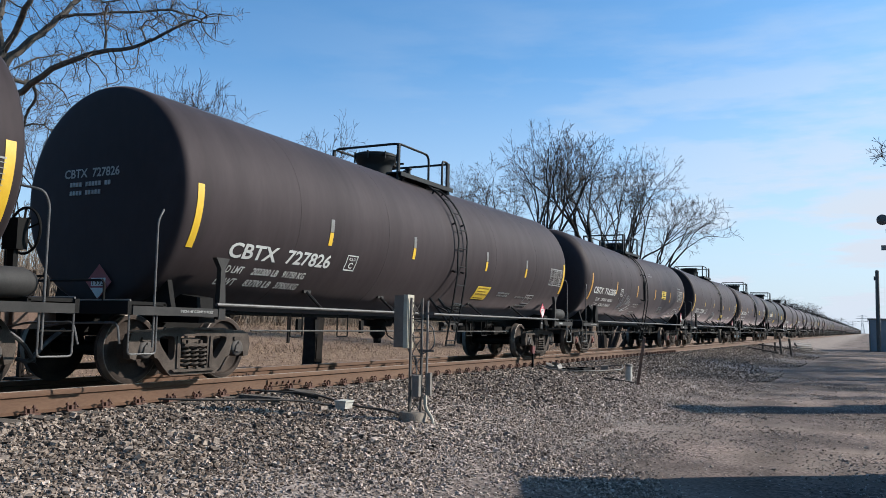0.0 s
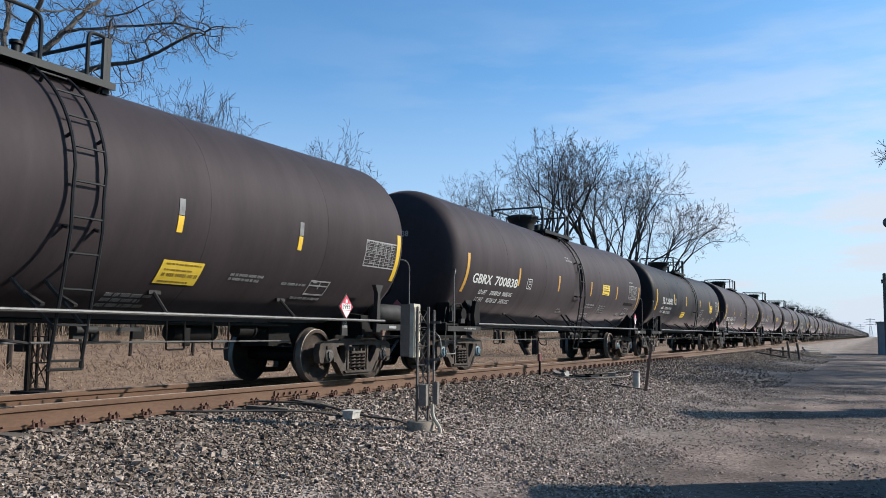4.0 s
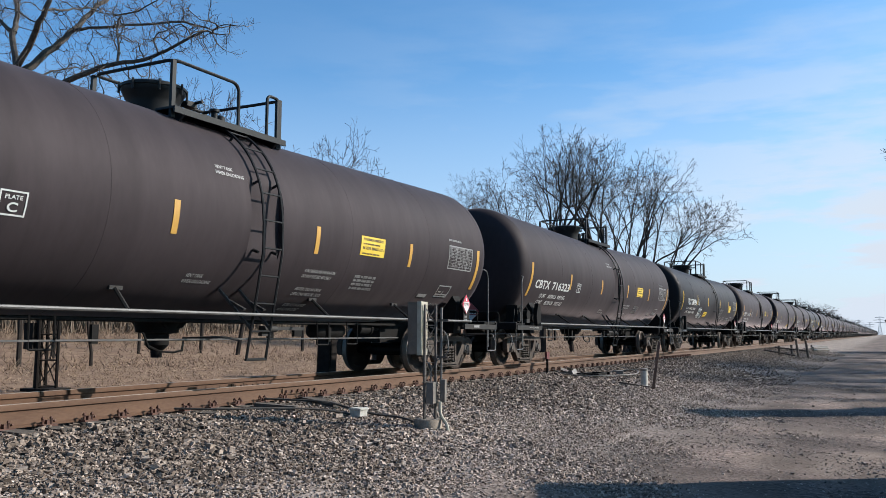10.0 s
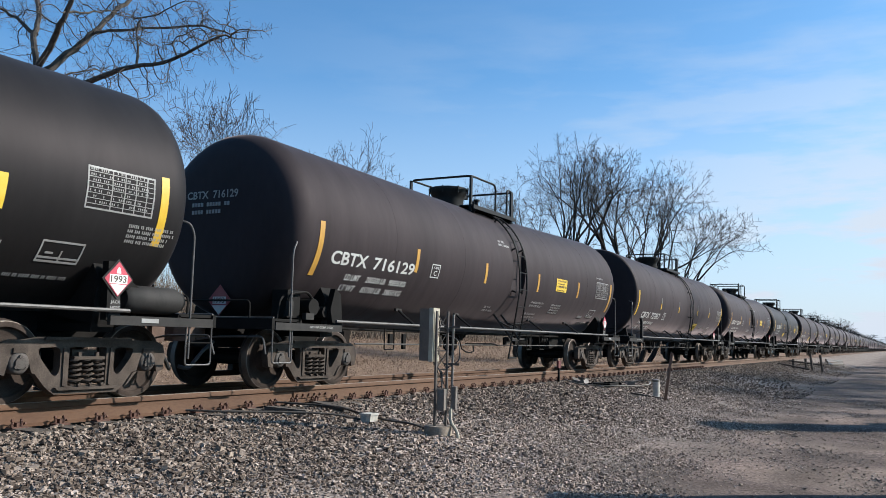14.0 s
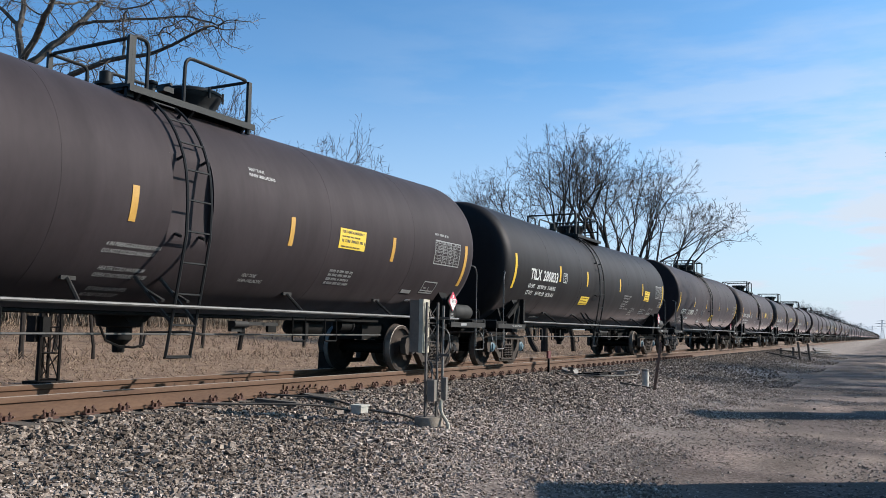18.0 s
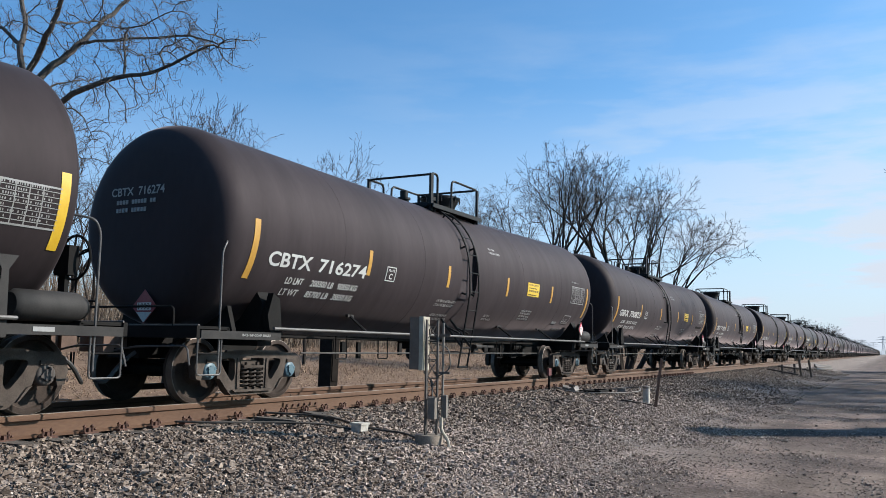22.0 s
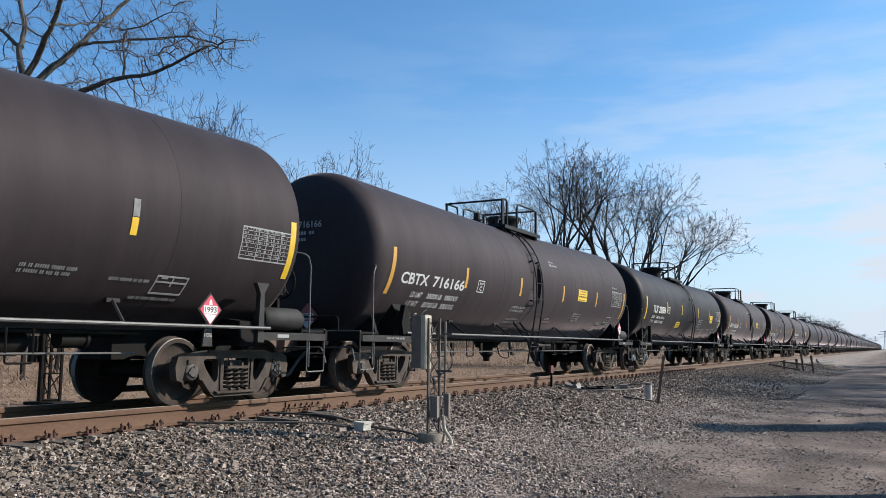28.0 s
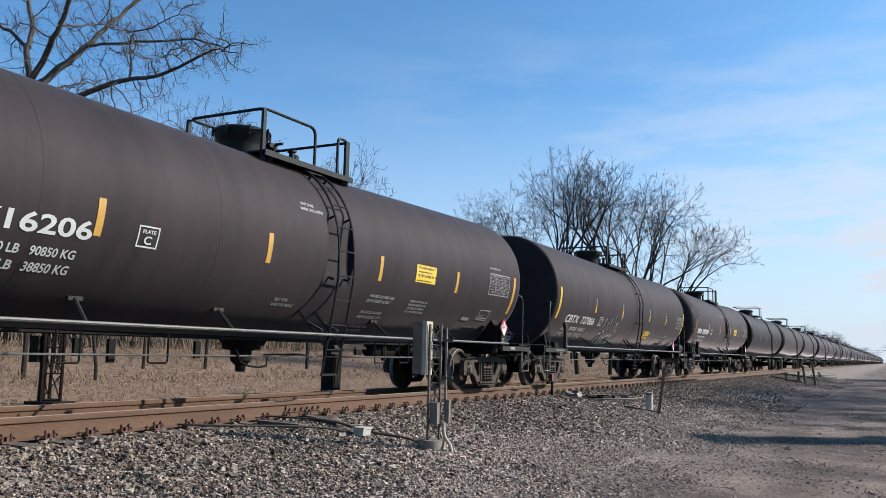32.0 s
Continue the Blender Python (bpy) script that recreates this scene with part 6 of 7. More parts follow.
def limb(wood, twigs, p, d, length, radius, level, last, rnd, tip, opened=0.6):
    """A gently bent limb that parts at its end and bears side shoots, again and again, out to the twigs."""
    steps = 4 if level < 4 else 3
    bend = 0.07 + 0.022 * level if level < 4 else 0.21
    pts, radii = [p.copy()], [radius]
    end = max(tip, radius * 0.76)
    d = d.normalized()
    shoots = []
    for i in range(steps):
        d = (d + Vector((rnd.gauss(0, bend), rnd.gauss(0, bend), rnd.gauss(0.008, bend)))).normalized()
        p = p + d * (length / steps)
        pts.append(p.copy())
        radii.append(radius + (end - radius) * (i + 1) / steps)
        if level and level < last and rnd.random() < (0.25 if level < 3 else 0.5):
            shoots.append((p.copy(), d.copy()))
    thick = radius > 0.022
    (wood if thick else twigs).tube(pts, radius, 7 if radius > 0.08 else 5 if thick else 3, radii, cap=False)
    if level >= last:
        return
    for q, e in shoots:
        ax = Vector((rnd.gauss(0, 1), rnd.gauss(0, 1), rnd.gauss(0.1, 0.8))).normalized()
        limb(wood, twigs, q, e * 0.75 + ax * 0.75, length * rnd.uniform(0.4, 0.62), max(tip, end * 0.36), min(last, max(level + 2, last - 2)), last, rnd, tip, opened)
    kids = 3 if level == 0 or rnd.random() < 0.25 else 2
    a0 = rnd.uniform(0, 6.28)
    side = d.cross(Vector((0.3, 0.2, 1.0))).normalized()
    other = d.cross(side).normalized()
    for k in range(kids):
        an = a0 + 6.283 * k / kids + rnd.gauss(0, 0.3)
        sp = rnd.uniform(0.45, 0.80) if level > 2 else opened * rnd.uniform(0.7, 1.2)
        nd = d + (side * math.cos(an) + other * math.sin(an)) * sp
        if 0 < level < 5:
            nd.z += 0.3 * (0.75 - opened)
        limb(wood, twigs, p, nd, length * (rnd.uniform(0.55, 0.7) if level == 0 else rnd.uniform(0.70, 0.86) if level < 4 else rnd.uniform(0.55, 0.72)), max(tip, end * (rnd.uniform(0.66, 0.82) if level < 3 else rnd.uniform(0.55, 0.68))), level + 1, last, rnd, tip, opened)


def crooked_tree(label, at, height, spread, radius, lean, seed, group, last=7, trunk=0.34, tip=0.009):
    """A forking bare tree, brought to the height and crown width that it has; lean: how its trunk leans."""
    best = None
    for opened in (0.22, 0.34, 0.46, 0.58, 0.70):
        rnd = random.Random(seed)
        wood, twigs = Geo(), Geo()
        limb(wood, twigs, Vector((0, 0, -0.15)), Vector((lean[0], lean[1], 1.0)), 15 * trunk, radius, 0, last, rnd, tip, opened)
        tops = sorted(v[2] for v in twigs.v)
        across = sorted(v[0] for v in twigs.v)
        kz = height / tops[int(len(tops) * 0.998)]
        kx = spread / (across[int(len(across) * 0.99)] - across[int(len(across) * 0.01)])
        if best is None or abs(math.log(kx / kz)) < abs(math.log(best[0] / best[1])):
            best = kx, kz, wood, twigs
    kx, kz, wood, twigs = best
    kx = min(max(kx, 0.8 * kz), 1.25 * kz)
    tree = empty("tree", label, "tree", group, at)
    for geo in (wood, twigs):
        geo.v = [(x * kx, y * kx, z * kz) for x, y, z in geo.v]
    part("trunk", wood, M_DARKBARK, tree)
    part("crown", twigs, M_DARKTWIG, tree)
    return tree


grove = [((-21.9, 57.0), 16.8, 8.0, 0.36, (-0.05, 0.0), 3, 0.36), ((-20.9, 60.5), 15.2, 6.0, 0.26, (0.0, 0.0), 5, 0.34), ((-19.2, 63.1), 15.2, 6.2, 0.24, (-0.05, 0.0), 8, 0.36),
         ((-17.2, 59.8), 16.2, 7.2, 0.36, (0.02, 0.0), 12, 0.36), ((-16.6, 59.2), 14.5, 6.4, 0.28, (0.18, 0.0), 13, 0.36), ((-16.1, 58.0), 13.0, 6.8, 0.30, (0.4, 0.1), 15, 0.30), ((-15.4, 57.3), 11.2, 6.4, 0.28, (0.5, 0.1), 21, 0.32),
         ((-21.9, 55.8), 13.4, 7.0, 0.26, (-0.55, 0.0), 24, 0.32), ((-35.4, 82.4), 19.4, 7.5, 0.30, (-0.2, 0.0), 27, 0.5)]
for (x, y), h, w, r, lean, seed, trunk in grove:
    crooked_tree("tall leafless deciduous tree behind the track", (x, y, 0.0), h, w, r * 0.84, lean, seed, "grove behind the track", 7, trunk, 0.010)
for (x, y), h, w, seed in (((-31.9, 33.2), 14.6, 4.6, 41), ((-30.4, 34.3), 13.6, 4.8, 43), ((-31.2, 41.0), 14.7, 6.0, 44), ((-32.4, 29.5), 12.5, 4.0, 46), ((-28.6, 20.4), 10.5, 6.0, 48), ((-31.0, 23.6), 12.0, 6.0, 49), ((-27.6, 22.8), 8.0, 5.0, 50)):
    crooked_tree("slender leafless tree far behind the train", (x, y, 0.0), h, w, 0.17, (0.05, 0), seed, "thin trees behind the train", 6, 0.42, 0.014)


def big_tree():
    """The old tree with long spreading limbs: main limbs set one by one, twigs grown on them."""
    rnd = random.Random(77)
    f, r, u = Vector((-0.459, 0.883, 0.101)), Vector((0.887, 0.461, 0.006)), Vector((0.042, -0.092, 0.995))
    depth = 24.0

    def at(px, py, dd=0.0):
        k = depth + dd
        return Vector(EYE) + (f + r * ((px - 784) / 1480) + u * ((441 - py) / 1480)) * k

    tree = empty("tree", "large old leafless tree with long spreading limbs", "tree")
    wood, twigs = Geo(), Geo()
    seeds, aims = [], []
    limbs = [
        ([(-40, 560, 0), (-14, 400, 0), (3, 240, 0), (15, 148, 0), (18, 122, 0)], 0.48, 0.34),
        ([(18, 125, 0), (10, 62, 0.5), (20, 30, 0.9), (12, -20, 1.4), (20, -120, 2)], 0.17, 0.10),
        ([(18, 122, 0), (50, 62, -0.6), (66, 30, -1), (80, -10, -1.3), (100, -100, -2)], 0.17, 0.10),
        ([(24, 140, 0), (60, 105, 0.3), (96, 76, 0.8), (118, 56, 1.0), (150, 26, 1.6), (190, -12, 2.2), (260, -80, 3)], 0.21, 0.09),
        ([(118, 56, 1.0), (165, 51, 0.6), (240, 46, 0.2), (315, 41, -0.2), (355, 51, -0.6), (378, 64, -0.9)], 0.085, 0.03),
        ([(10, 215, 0), (70, 172, -0.8), (130, 136, -1.6), (165, 122, -2.0), (200, 114, -2.4), (245, 108, -2.7), (285, 92, -3.0), (350, 58, -3.4), (368, 55, -3.6)], 0.17, 0.035),
        ([(198, 114, -2.4), (200, 88, -2.2), (197, 66, -2.0), (200, 38, -1.7)], 0.07, 0.03),
        ([(40, 148, 0), (80, 128, 0.6), (118, 122, 1.2), (140, 130, 1.6)], 0.06, 0.025),
        ([(75, 20, -1), (110, 20, -0.5), (140, 14, 0), (165, 24, 0.6), (205, 30, 1)], 0.06, 0.02),
        ([(15, 60, 0.5), (-20, 30, 1.0), (-60, 10, 1.5)], 0.12, 0.06),
        ([(270, 96, -2.9), (262, 76, -2.6), (275, 60, -2.2), (310, 45, -2)], 0.045, 0.02),
        ([(190, 30, 1.4), (235, 22, 1.0), (270, 2, 0.6), (300, -20, 0.2)], 0.05, 0.02),
        ([(20, 168, 0.3), (45, 169, 0.8), (74, 174, 1.2), (78, 198, 1.4), (60, 232, 1.7), (56, 262, 1.9)], 0.12, 0.06),
        ([(40, 250, 1.6), (62, 247, 1.6), (92, 245, 1.7), (125, 262, 1.9)], 0.07, 0.03),
        ([(74, 174, 1.2), (105, 172, 1.6), (128, 190, 2.0), (140, 215, 2.2)], 0.06, 0.02),
        ([(5, 200, 0), (-60, 150, 0.5), (-140, 120, 1)], 0.2, 0.1),
    ]
    for ctrl, ra, rb in limbs:
        P = [at(*c) for c in ctrl]
        pts, radii = [], []
        m = len(P) - 1
        for i in range(m):
            for s in range(3):
                t = s / 3
                jig = Vector((rnd.gauss(0, 0.03), rnd.gauss(0, 0.03), rnd.gauss(0, 0.03))) if s else Vector()
                pts.append(P[i].lerp(P[i + 1], t) + jig)
                radii.append(ra + (rb - ra) * (i + t) / m)
        pts.append(P[-1])
        radii.append(rb)
        radii = [q * 0.56 for q in radii]
        wood.tube(pts, ra, 9, radii, cap=False)
        if ra < 0.4:
            for i in range(2, len(pts)):
                seeds.append(tuple(pts[i]))
                share = 5 if i > len(pts) * 0.3 else 2
                spread = 0.55 if ra > 0.1 else 0.42
                for _ in range(share):
                    aims.append(tuple(pts[i] + Vector((rnd.gauss(0, spread), rnd.gauss(0, spread), rnd.gauss(-0.04, spread)))))
            for _ in range(15):
                d = (pts[-1] - pts[-3]).normalized()
                aims.append(tuple(pts[-1] + d * rnd.uniform(-0.5, 0.12) + Vector((rnd.gauss(0, 0.22), rnd.gauss(0, 0.22), rnd.gauss(0, 0.2)))))
    rs_ = np.random.RandomState(78)
    gp, par = grow(seeds, [-1] * len(seeds), aims, 0.085, 0.9, 0.10, rs_, 0.2, 40, 0.0)
    m = len(gp)
    kids = set(par)
    for i in range(len(seeds), m):
        for _ in range(3 if i not in kids else 1):
            d = gp[i] - gp[par[i]]
            d = d / np.linalg.norm(d) * 0.6 + rs_.normal(0, 0.6, 3)
            last = i
            for _s in range(3):
                d = d / np.linalg.norm(d) + rs_.normal(0, 0.3, 3)
                d = d / np.linalg.norm(d)
                gp.append(gp[last] + d * rs_.uniform(0.05, 0.11))
                par.append(last)
                last = len(gp) - 1
    limbs_from(gp, par, wood, twigs, 0.0038, 2.3, 0.009, len(seeds))
    part("trunk", wood, M_BARK, tree)
    part("crown", twigs, M_TWIG, tree)
    return tree


big_tree()
ft = crooked_tree("leafless tree on the horizon beside the line", (-19.0, 236.0, 0.0), 10.8, 10.0, 0.3, (0, 0), 61, "trees on the horizon", 6, 0.3, 0.016)
ft2 = crooked_tree("leafless tree on the horizon beside the line", (-17.0, 262.0, 0.0), 10.2, 11.0, 0.3, (0.1, 0), 67, "trees on the horizon", 6, 0.3, 0.016)
rf = random.Random(9)
for i in range(22):
    y = 240 + i * 17 + rf.uniform(-6, 6)
    copy_thing((ft, ft2)[i % 2], pose(-16.5 - 0.008 * y + rf.uniform(-3, 3), y, rf.uniform(-1.5, 0.5), 0, 0, rf.uniform(0, 360)))
# trees mostly out of view, added so that their shadows streak the road
rt = crooked_tree("leafless roadside tree, mostly out of view, added for road shadows", (9.6, 42.0, 0.0), 12.0, 9.0, 0.42, (0, 0), 91, "roadside trees", 7, 0.3, 0.013)
for x, y in ((3.5, 46.0), (8.6, 36.5), (12.4, 33.0), (13.6, 39.5), (8.2, 45.5), (11.0, 47.0), (14.0, 51.5), (9.0, 54.0), (11.4, 57.5), (12.0, 62.0), (9.2, 66.0), (10.0, 70.0), (13.8, 74.0), (9.6, 79.0), (12.2, 85.0), (10.5, 92.0), (13.0, 108.0)):
    copy_thing(rt, pose(x, y, 0.0, 0, 0, rf.uniform(0, 360)))


# ---- lineside things ----
def tri_mast(name, label, at, height, side, turn, steel=None, heavy=1.0):
    """Short triangular lattice mast with cross bracing."""
    steel = steel or M_STEEL
    m = empty(name, label, "signal mast", "", at)
    m.rotation_euler = (0, 0, radians(turn))
    feet = [Vector((side * 0.577 * math.cos(a), side * 0.577 * math.sin(a), 0)) for a in (0.3, 0.3 + 2.0944, 0.3 + 4.1888)]
    for p in feet:
        part("leg", Geo().tube([p, p + Vector((0, 0, height))], 0.019 * heavy, 6), steel, m)
    k = int(height / (0.26 * heavy))
    for i in range(k):
        z = 0.12 + i * (height - 0.15) / k
        for a in range(3):
            p, q = feet[a], feet[(a + 1) % 3]
            part("rung", Geo().tube([p + Vector((0, 0, z)), q + Vector((0, 0, z))], 0.009 * heavy, 5), steel, m)
            part("brace", Geo().tube([p + Vector((0, 0, z)), q + Vector((0, 0, z + (height - 0.15) / k))], 0.007 * heavy, 5), steel, m)
    return m


# detector mast beside the near rail
MB = (-5.49, 10.0, 0.21)
mast = tri_mast("signal_mast", "rusty lattice mast with grey equipment boxes on a concrete foot", MB, 1.66, 0.17, 9)
part("foundation", Geo().lathe([(-0.1, 0.19), (0.11, 0.19), (0.13, 0.18), (0.13, 0.0)], 24, "z"), M_CONC, mast)
boxp = part("enclosure", Geo().box((-0.18, -0.02, 1.34), (0.14, 0.24, 0.70)), M_ENCL, mast, "grey steel enclosure")
# door side of the box; the cream colour carries its sunlit tone
part("enclosure_door", Geo().box((-0.085, -0.02, 1.34), (0.06, 0.25, 0.72)), M_CREAM, boxp, "cream door side, sunlit tone in its colour")
for z in (1.12, 1.5):
    part("hinge", Geo().box((-0.05, 0.1, z), (0.02, 0.03, 0.08)), M_STEEL, boxp)
part("junction_box", Geo().box((0.06, -0.06, 0.48), (0.10, 0.10, 0.28)), M_GREYBOX, mast)
part("junction_box", Geo().box((0.19, 0.10, 0.50), (0.05, 0.08, 0.30)), M_GREYBOX, mast)
part("pipe", Geo().tube([(0.155, 0.08, 0.02), (0.155, 0.08, 1.62)], 0.017, 8), M_GALV, mast, "thin galvanised pipe")
part("conduit", Geo().tube(bent([(0.16, 0.02, 0.36), (0.17, 0.0, 0.18), (0.29, -0.03, 0.06), (0.31, -0.06, -0.12)], 0.12), 0.024, 8), M_CREAM, mast, "pale flexible conduit")
for k in range(3):
    part("cable", Geo().tube(bent([(-0.1, 0.06 * k - 0.04, 1.0 - 0.05 * k), (0.02, 0.03 * k, 0.85), (0.05, -0.03, 0.6)], 0.2), 0.009, 5), M_BLACKCABLE, mast)
part("cable", Geo().tube(bent([(0.0, 0.05, 1.35), (0.22, 0.12, 1.30), (0.26, 0.1, 1.0), (0.1, 0.02, 0.9)], 0.25, 6), 0.009, 5), M_BLACKCABLE, mast)
for z in (0.95, 1.45):
    part("clamp", Geo().box((0.15, 0.06, z), (0.22, 0.03, 0.03)), M_STEEL, mast)

# white pull box and its cable
wb = empty("pull_box", "small white plastic cable box on the ballast", "junction box", "", (-6.60, 10.0, 0.26))
part("body", Geo().prism([(-0.07, -0.02), (0.07, -0.02), (0.085, 0.15), (-0.085, 0.15)], -0.095, 0.095, "y"), M_WHITEBOX, wb)
part("lid", Geo().box((0, 0, 0.162), (0.195, 0.215, 0.025)), M_WHITEBOX, wb)
cab = Geo().tube(bent([(-5.6, 10.05, 0.25), (-5.95, 10.1, 0.33), (-6.4, 10.12, 0.34), (-7.0, 10.3, 0.40), (-7.6, 10.6, 0.44), (-8.45, 10.2, 0.47)], 0.3), 0.016, 7)
tagged(part("cable", cab, M_CABLE), "black cable over the ballast from mast to rail", "cable")
cab = Geo().tube(bent([(-6.65, 10.0, 0.33), (-7.0, 9.7, 0.42), (-7.5, 9.2, 0.45), (-7.9, 8.6, 0.46), (-8.4, 8.3, 0.47)], 0.3), 0.014, 7)
tagged(part("cable", cab, M_CABLE), "black cable from the white box to the rail", "cable")
for at_, size_, turn_ in (((-7.75, 9.6, 0.43), (0.6, 0.16, 0.06), (0, 4, 24)), ((-7.7, 10.6, 0.43), (0.7, 0.15, 0.05), (0, 5, -10))):
    tagged(part("tie_scrap", Geo().box(at_, size_, turn_), M_TIE), "split dark timber scrap lying beside the rail", "timber", "timber scraps")

# lattice mast and cabinet beyond the track
lm = tri_mast("lattice_mast", "dark lattice mast with relay box beyond the track", (-17.6, 13.3, 0.05), 2.6, 0.42, 10, M_DARKPOST, 2.1)
part("base_plate", Geo().box((0, 0, 0.04), (0.85, 0.7, 0.09)), M_DARKPOST, lm)
part("relay_box", Geo().box((-0.36, -0.1, 1.30), (0.26, 0.3, 0.62)), M_DARKPOST, lm)
part("post", Geo().tube([(-0.22, -0.05, 0.0), (-0.20, -0.05, 2.6)], 0.085, 8), M_DARKPOST, lm)
cb = empty("relay_cabinet", "dark blue-grey steel relay post beyond the track", "cabinet", "", (-16.0, 22.3, 0.02))
part("body", Geo().prism([(-0.24, 0.0), (0.24, 0.0), (0.30, 1.9), (-0.18, 1.9)], -0.2, 0.2, "y"), M_DARKPOST, cb)
part("plinth", Geo().box((0, 0, 0.05), (0.62, 0.52, 0.12)), M_CONC, cb)
part("door", Geo().box((0.29, 0, 1.0), (0.02, 0.32, 1.3), (0, 2, 0)), M_DARKPOST, cb)

# torn white box, loose frame and hose by the rail
dx, dy, dz = -7.8, 22.15, 0.36
heap = empty("scrap_heap", "crumpled white casing and black frame dumped by the rail", "scrap", "", (dx, dy, dz))
rj = random.Random(2)
sheet = Geo()
sheet.prism([(-0.22, 0.0), (-0.08, 0.12), (0.05, 0.07), (0.18, 0.15), (0.24, 0.03), (0.08, 0.01)], -0.2, 0.18, "y")
sheet.box((-0.15, 0.22, 0.1), (0.24, 0.18, 0.04), (20, 15, 30)).box((0.12, -0.12, 0.15), (0.18, 0.24, 0.02), (-18, 10, 12))
part("casing", sheet, M_GREYBOX, heap, "torn white plastic casing")
part("frame", Geo().box((0.55, -0.1, 0.04), (0.06, 1.0, 0.06)).box((0.95, 0.1, 0.04), (0.06, 0.9, 0.06)).box((0.75, 0.5, 0.04), (0.6, 0.05, 0.06)).box((0.75, -0.5, 0.04), (0.6, 0.05, 0.06)), M_UNDER, heap)
part("hose", Geo().tube(bent([(-0.2, -0.6, 0.15), (0.3, -1.1, 0.05), (1.2, -0.9, 0.03), (1.9, 0.3, 0.04), (1.6, 1.3, 0.14), (0.9, 1.0, 0.06)], 0.5, 6), 0.016, 8), M_GREYBOX, heap, "pale grey hose loop")
part("crate", Geo().box((1.25, 0.75, 0.06), (0.2, 0.3, 0.1), (0, 0, 15)), M_GREYBOX, heap)
fl = empty("marker_flag", "small dull red marker board on a short post", "marker", "", (-8.25, 21.8, 0.4))
part("post", Geo().box((0, 0, 0.2), (0.05, 0.05, 0.42)), M_UNDER, fl)
part("board", Geo().box((0, 0, 0.48), (0.06, 0.2, 0.2)), mat("dull_red", (0.075, 0.012, 0.012), (0.11, 0.022, 0.02), rough=0.7), fl)

# vent stub and leaning stake
st = empty("pipe_stub", "short white plastic pipe standing in the ballast", "pipe", "", (-5.36, 20.9, 0.19))
part("tube", Geo().lathe([(-0.1, 0.085), (0.40, 0.085), (0.40, 0.075), (0.2, 0.075)], 18, "z"), M_WHITEBOX, st)
part("cap", Geo().lathe([(0.38, 0.093), (0.43, 0.093), (0.44, 0.08), (0.44, 0.0)], 18, "z"), M_GALV, st)
stake = tagged(part("stake", Geo().prism([(-0.035, -0.15), (0.035, -0.15), (0.06, 1.14), (0.0, 1.18)], -0.015, 0.015, "y"), M_RUSTSTAKE), "rusty flat steel stake leaning in the ballast", "stake")
stake.matrix_basis = pose(-4.95, 20.1, 0.16, 2, 7, 10)
tagged(part("plank", Geo().box((-5.4, 20.4, 0.24), (0.9, 0.12, 0.04), (0, 8, 12)), M_TIE), "weathered board lying by the pipe stub", "plank")

# trestle
tr = empty("trestle", "weathered timber trestle beside the track", "trestle", "", (-5.0, 54.5, 0.18))
for x0, y0, x1, y1, h in ((-0.75, 0.0, -0.75, 0.0, 0.62), (-0.1, 0.6, -0.12, 0.6, 0.66), (0.35, -0.3, 0.22, -0.2, 1.0), (0.85, 0.2, 0.72, 0.25, 0.9)):
    part("leg", Geo().tube([(x0, y0, -0.1), (x1, y1, h)], 0.07, 6), M_TIE, tr)
part("rail", Geo().tube([(-1.0, -0.1, 0.52), (0.9, 0.3, 0.30)], 0.05, 5), M_TIE, tr)
part("brace", Geo().tube([(-1.6, -0.2, 0.35), (0.2, -0.7, 0.05)], 0.05, 5), M_TIE, tr)

# rubble and pipe pile further down
pp = Geo()
for k in range(5):
    pp.tube([(-5.6 + rj.uniform(-0.4, 0.4), 74 + k * 0.5, 0.22 + 0.08 * k), (-4.6 + rj.uniform(-0.4, 0.4), 77 + k * 0.6, 0.2 + 0.05 * k)], 0.08, 6)
tagged(part("pipe_pile", pp, M_GREYBOX), "heap of grey pipe lengths by the track", "pipes", kind="stuff")

# steel shed, post and lamp pole on the open side
sh = empty("steel_shed", "blue-grey steel shed beside the dirt road", "shed", "", (1.85, 78.5, 0.0))
part("body", Geo().box((0, 1.6, 1.3), (3.6, 3.2, 2.6)), M_SHED, sh)
part("roof", Geo().box((0, 1.6, 2.66), (3.8, 3.4, 0.14)), M_GALV, sh)
part("door", Geo().box((0.3, -0.03, 1.05), (0.95, 0.06, 2.05)), M_SHED, sh)
part("trim", Geo().box((-1.75, -0.02, 1.3), (0.08, 0.06, 2.6)), M_GALV, sh)
po = empty("timber_post", "dark round timber post at the roadside", "post", "", (0.74, 77.4, 0.0))
part("shaft", Geo().tube([(0, 0, -0.2), (0.0, 0, 3.5), (0.02, 0, 6.55)], 0.15, 12, [0.17, 0.16, 0.14]), M_POLE, po)
part("cap", Geo().lathe([(6.54, 0.16), (6.64, 0.13), (6.70, 0.0)], 12, "z", (0.02, 0, 0)), M_POLE, po)
part("bracket", Geo().box((-0.18, 0, 6.0), (0.12, 0.08, 0.32)), M_POLE, po)
lp = empty("lamp_pole", "tall grey pole with floodlights beside the shed", "lamp pole", "", (1.9, 79.5, 0.0))
part("shaft", Geo().tube([(0, 0, -0.2), (0, 0, 6.0), (0.02, 0, 11.7)], 0.2, 12, [0.24, 0.2, 0.15]), M_POLE, lp)
part("floodlight", Geo().lathe([(-0.3, 0.2), (-0.15, 0.42), (0.1, 0.46), (0.18, 0.4), (0.2, 0.0)], 20, "y", (-0.6, 0, 11.1)), M_POLE, lp)
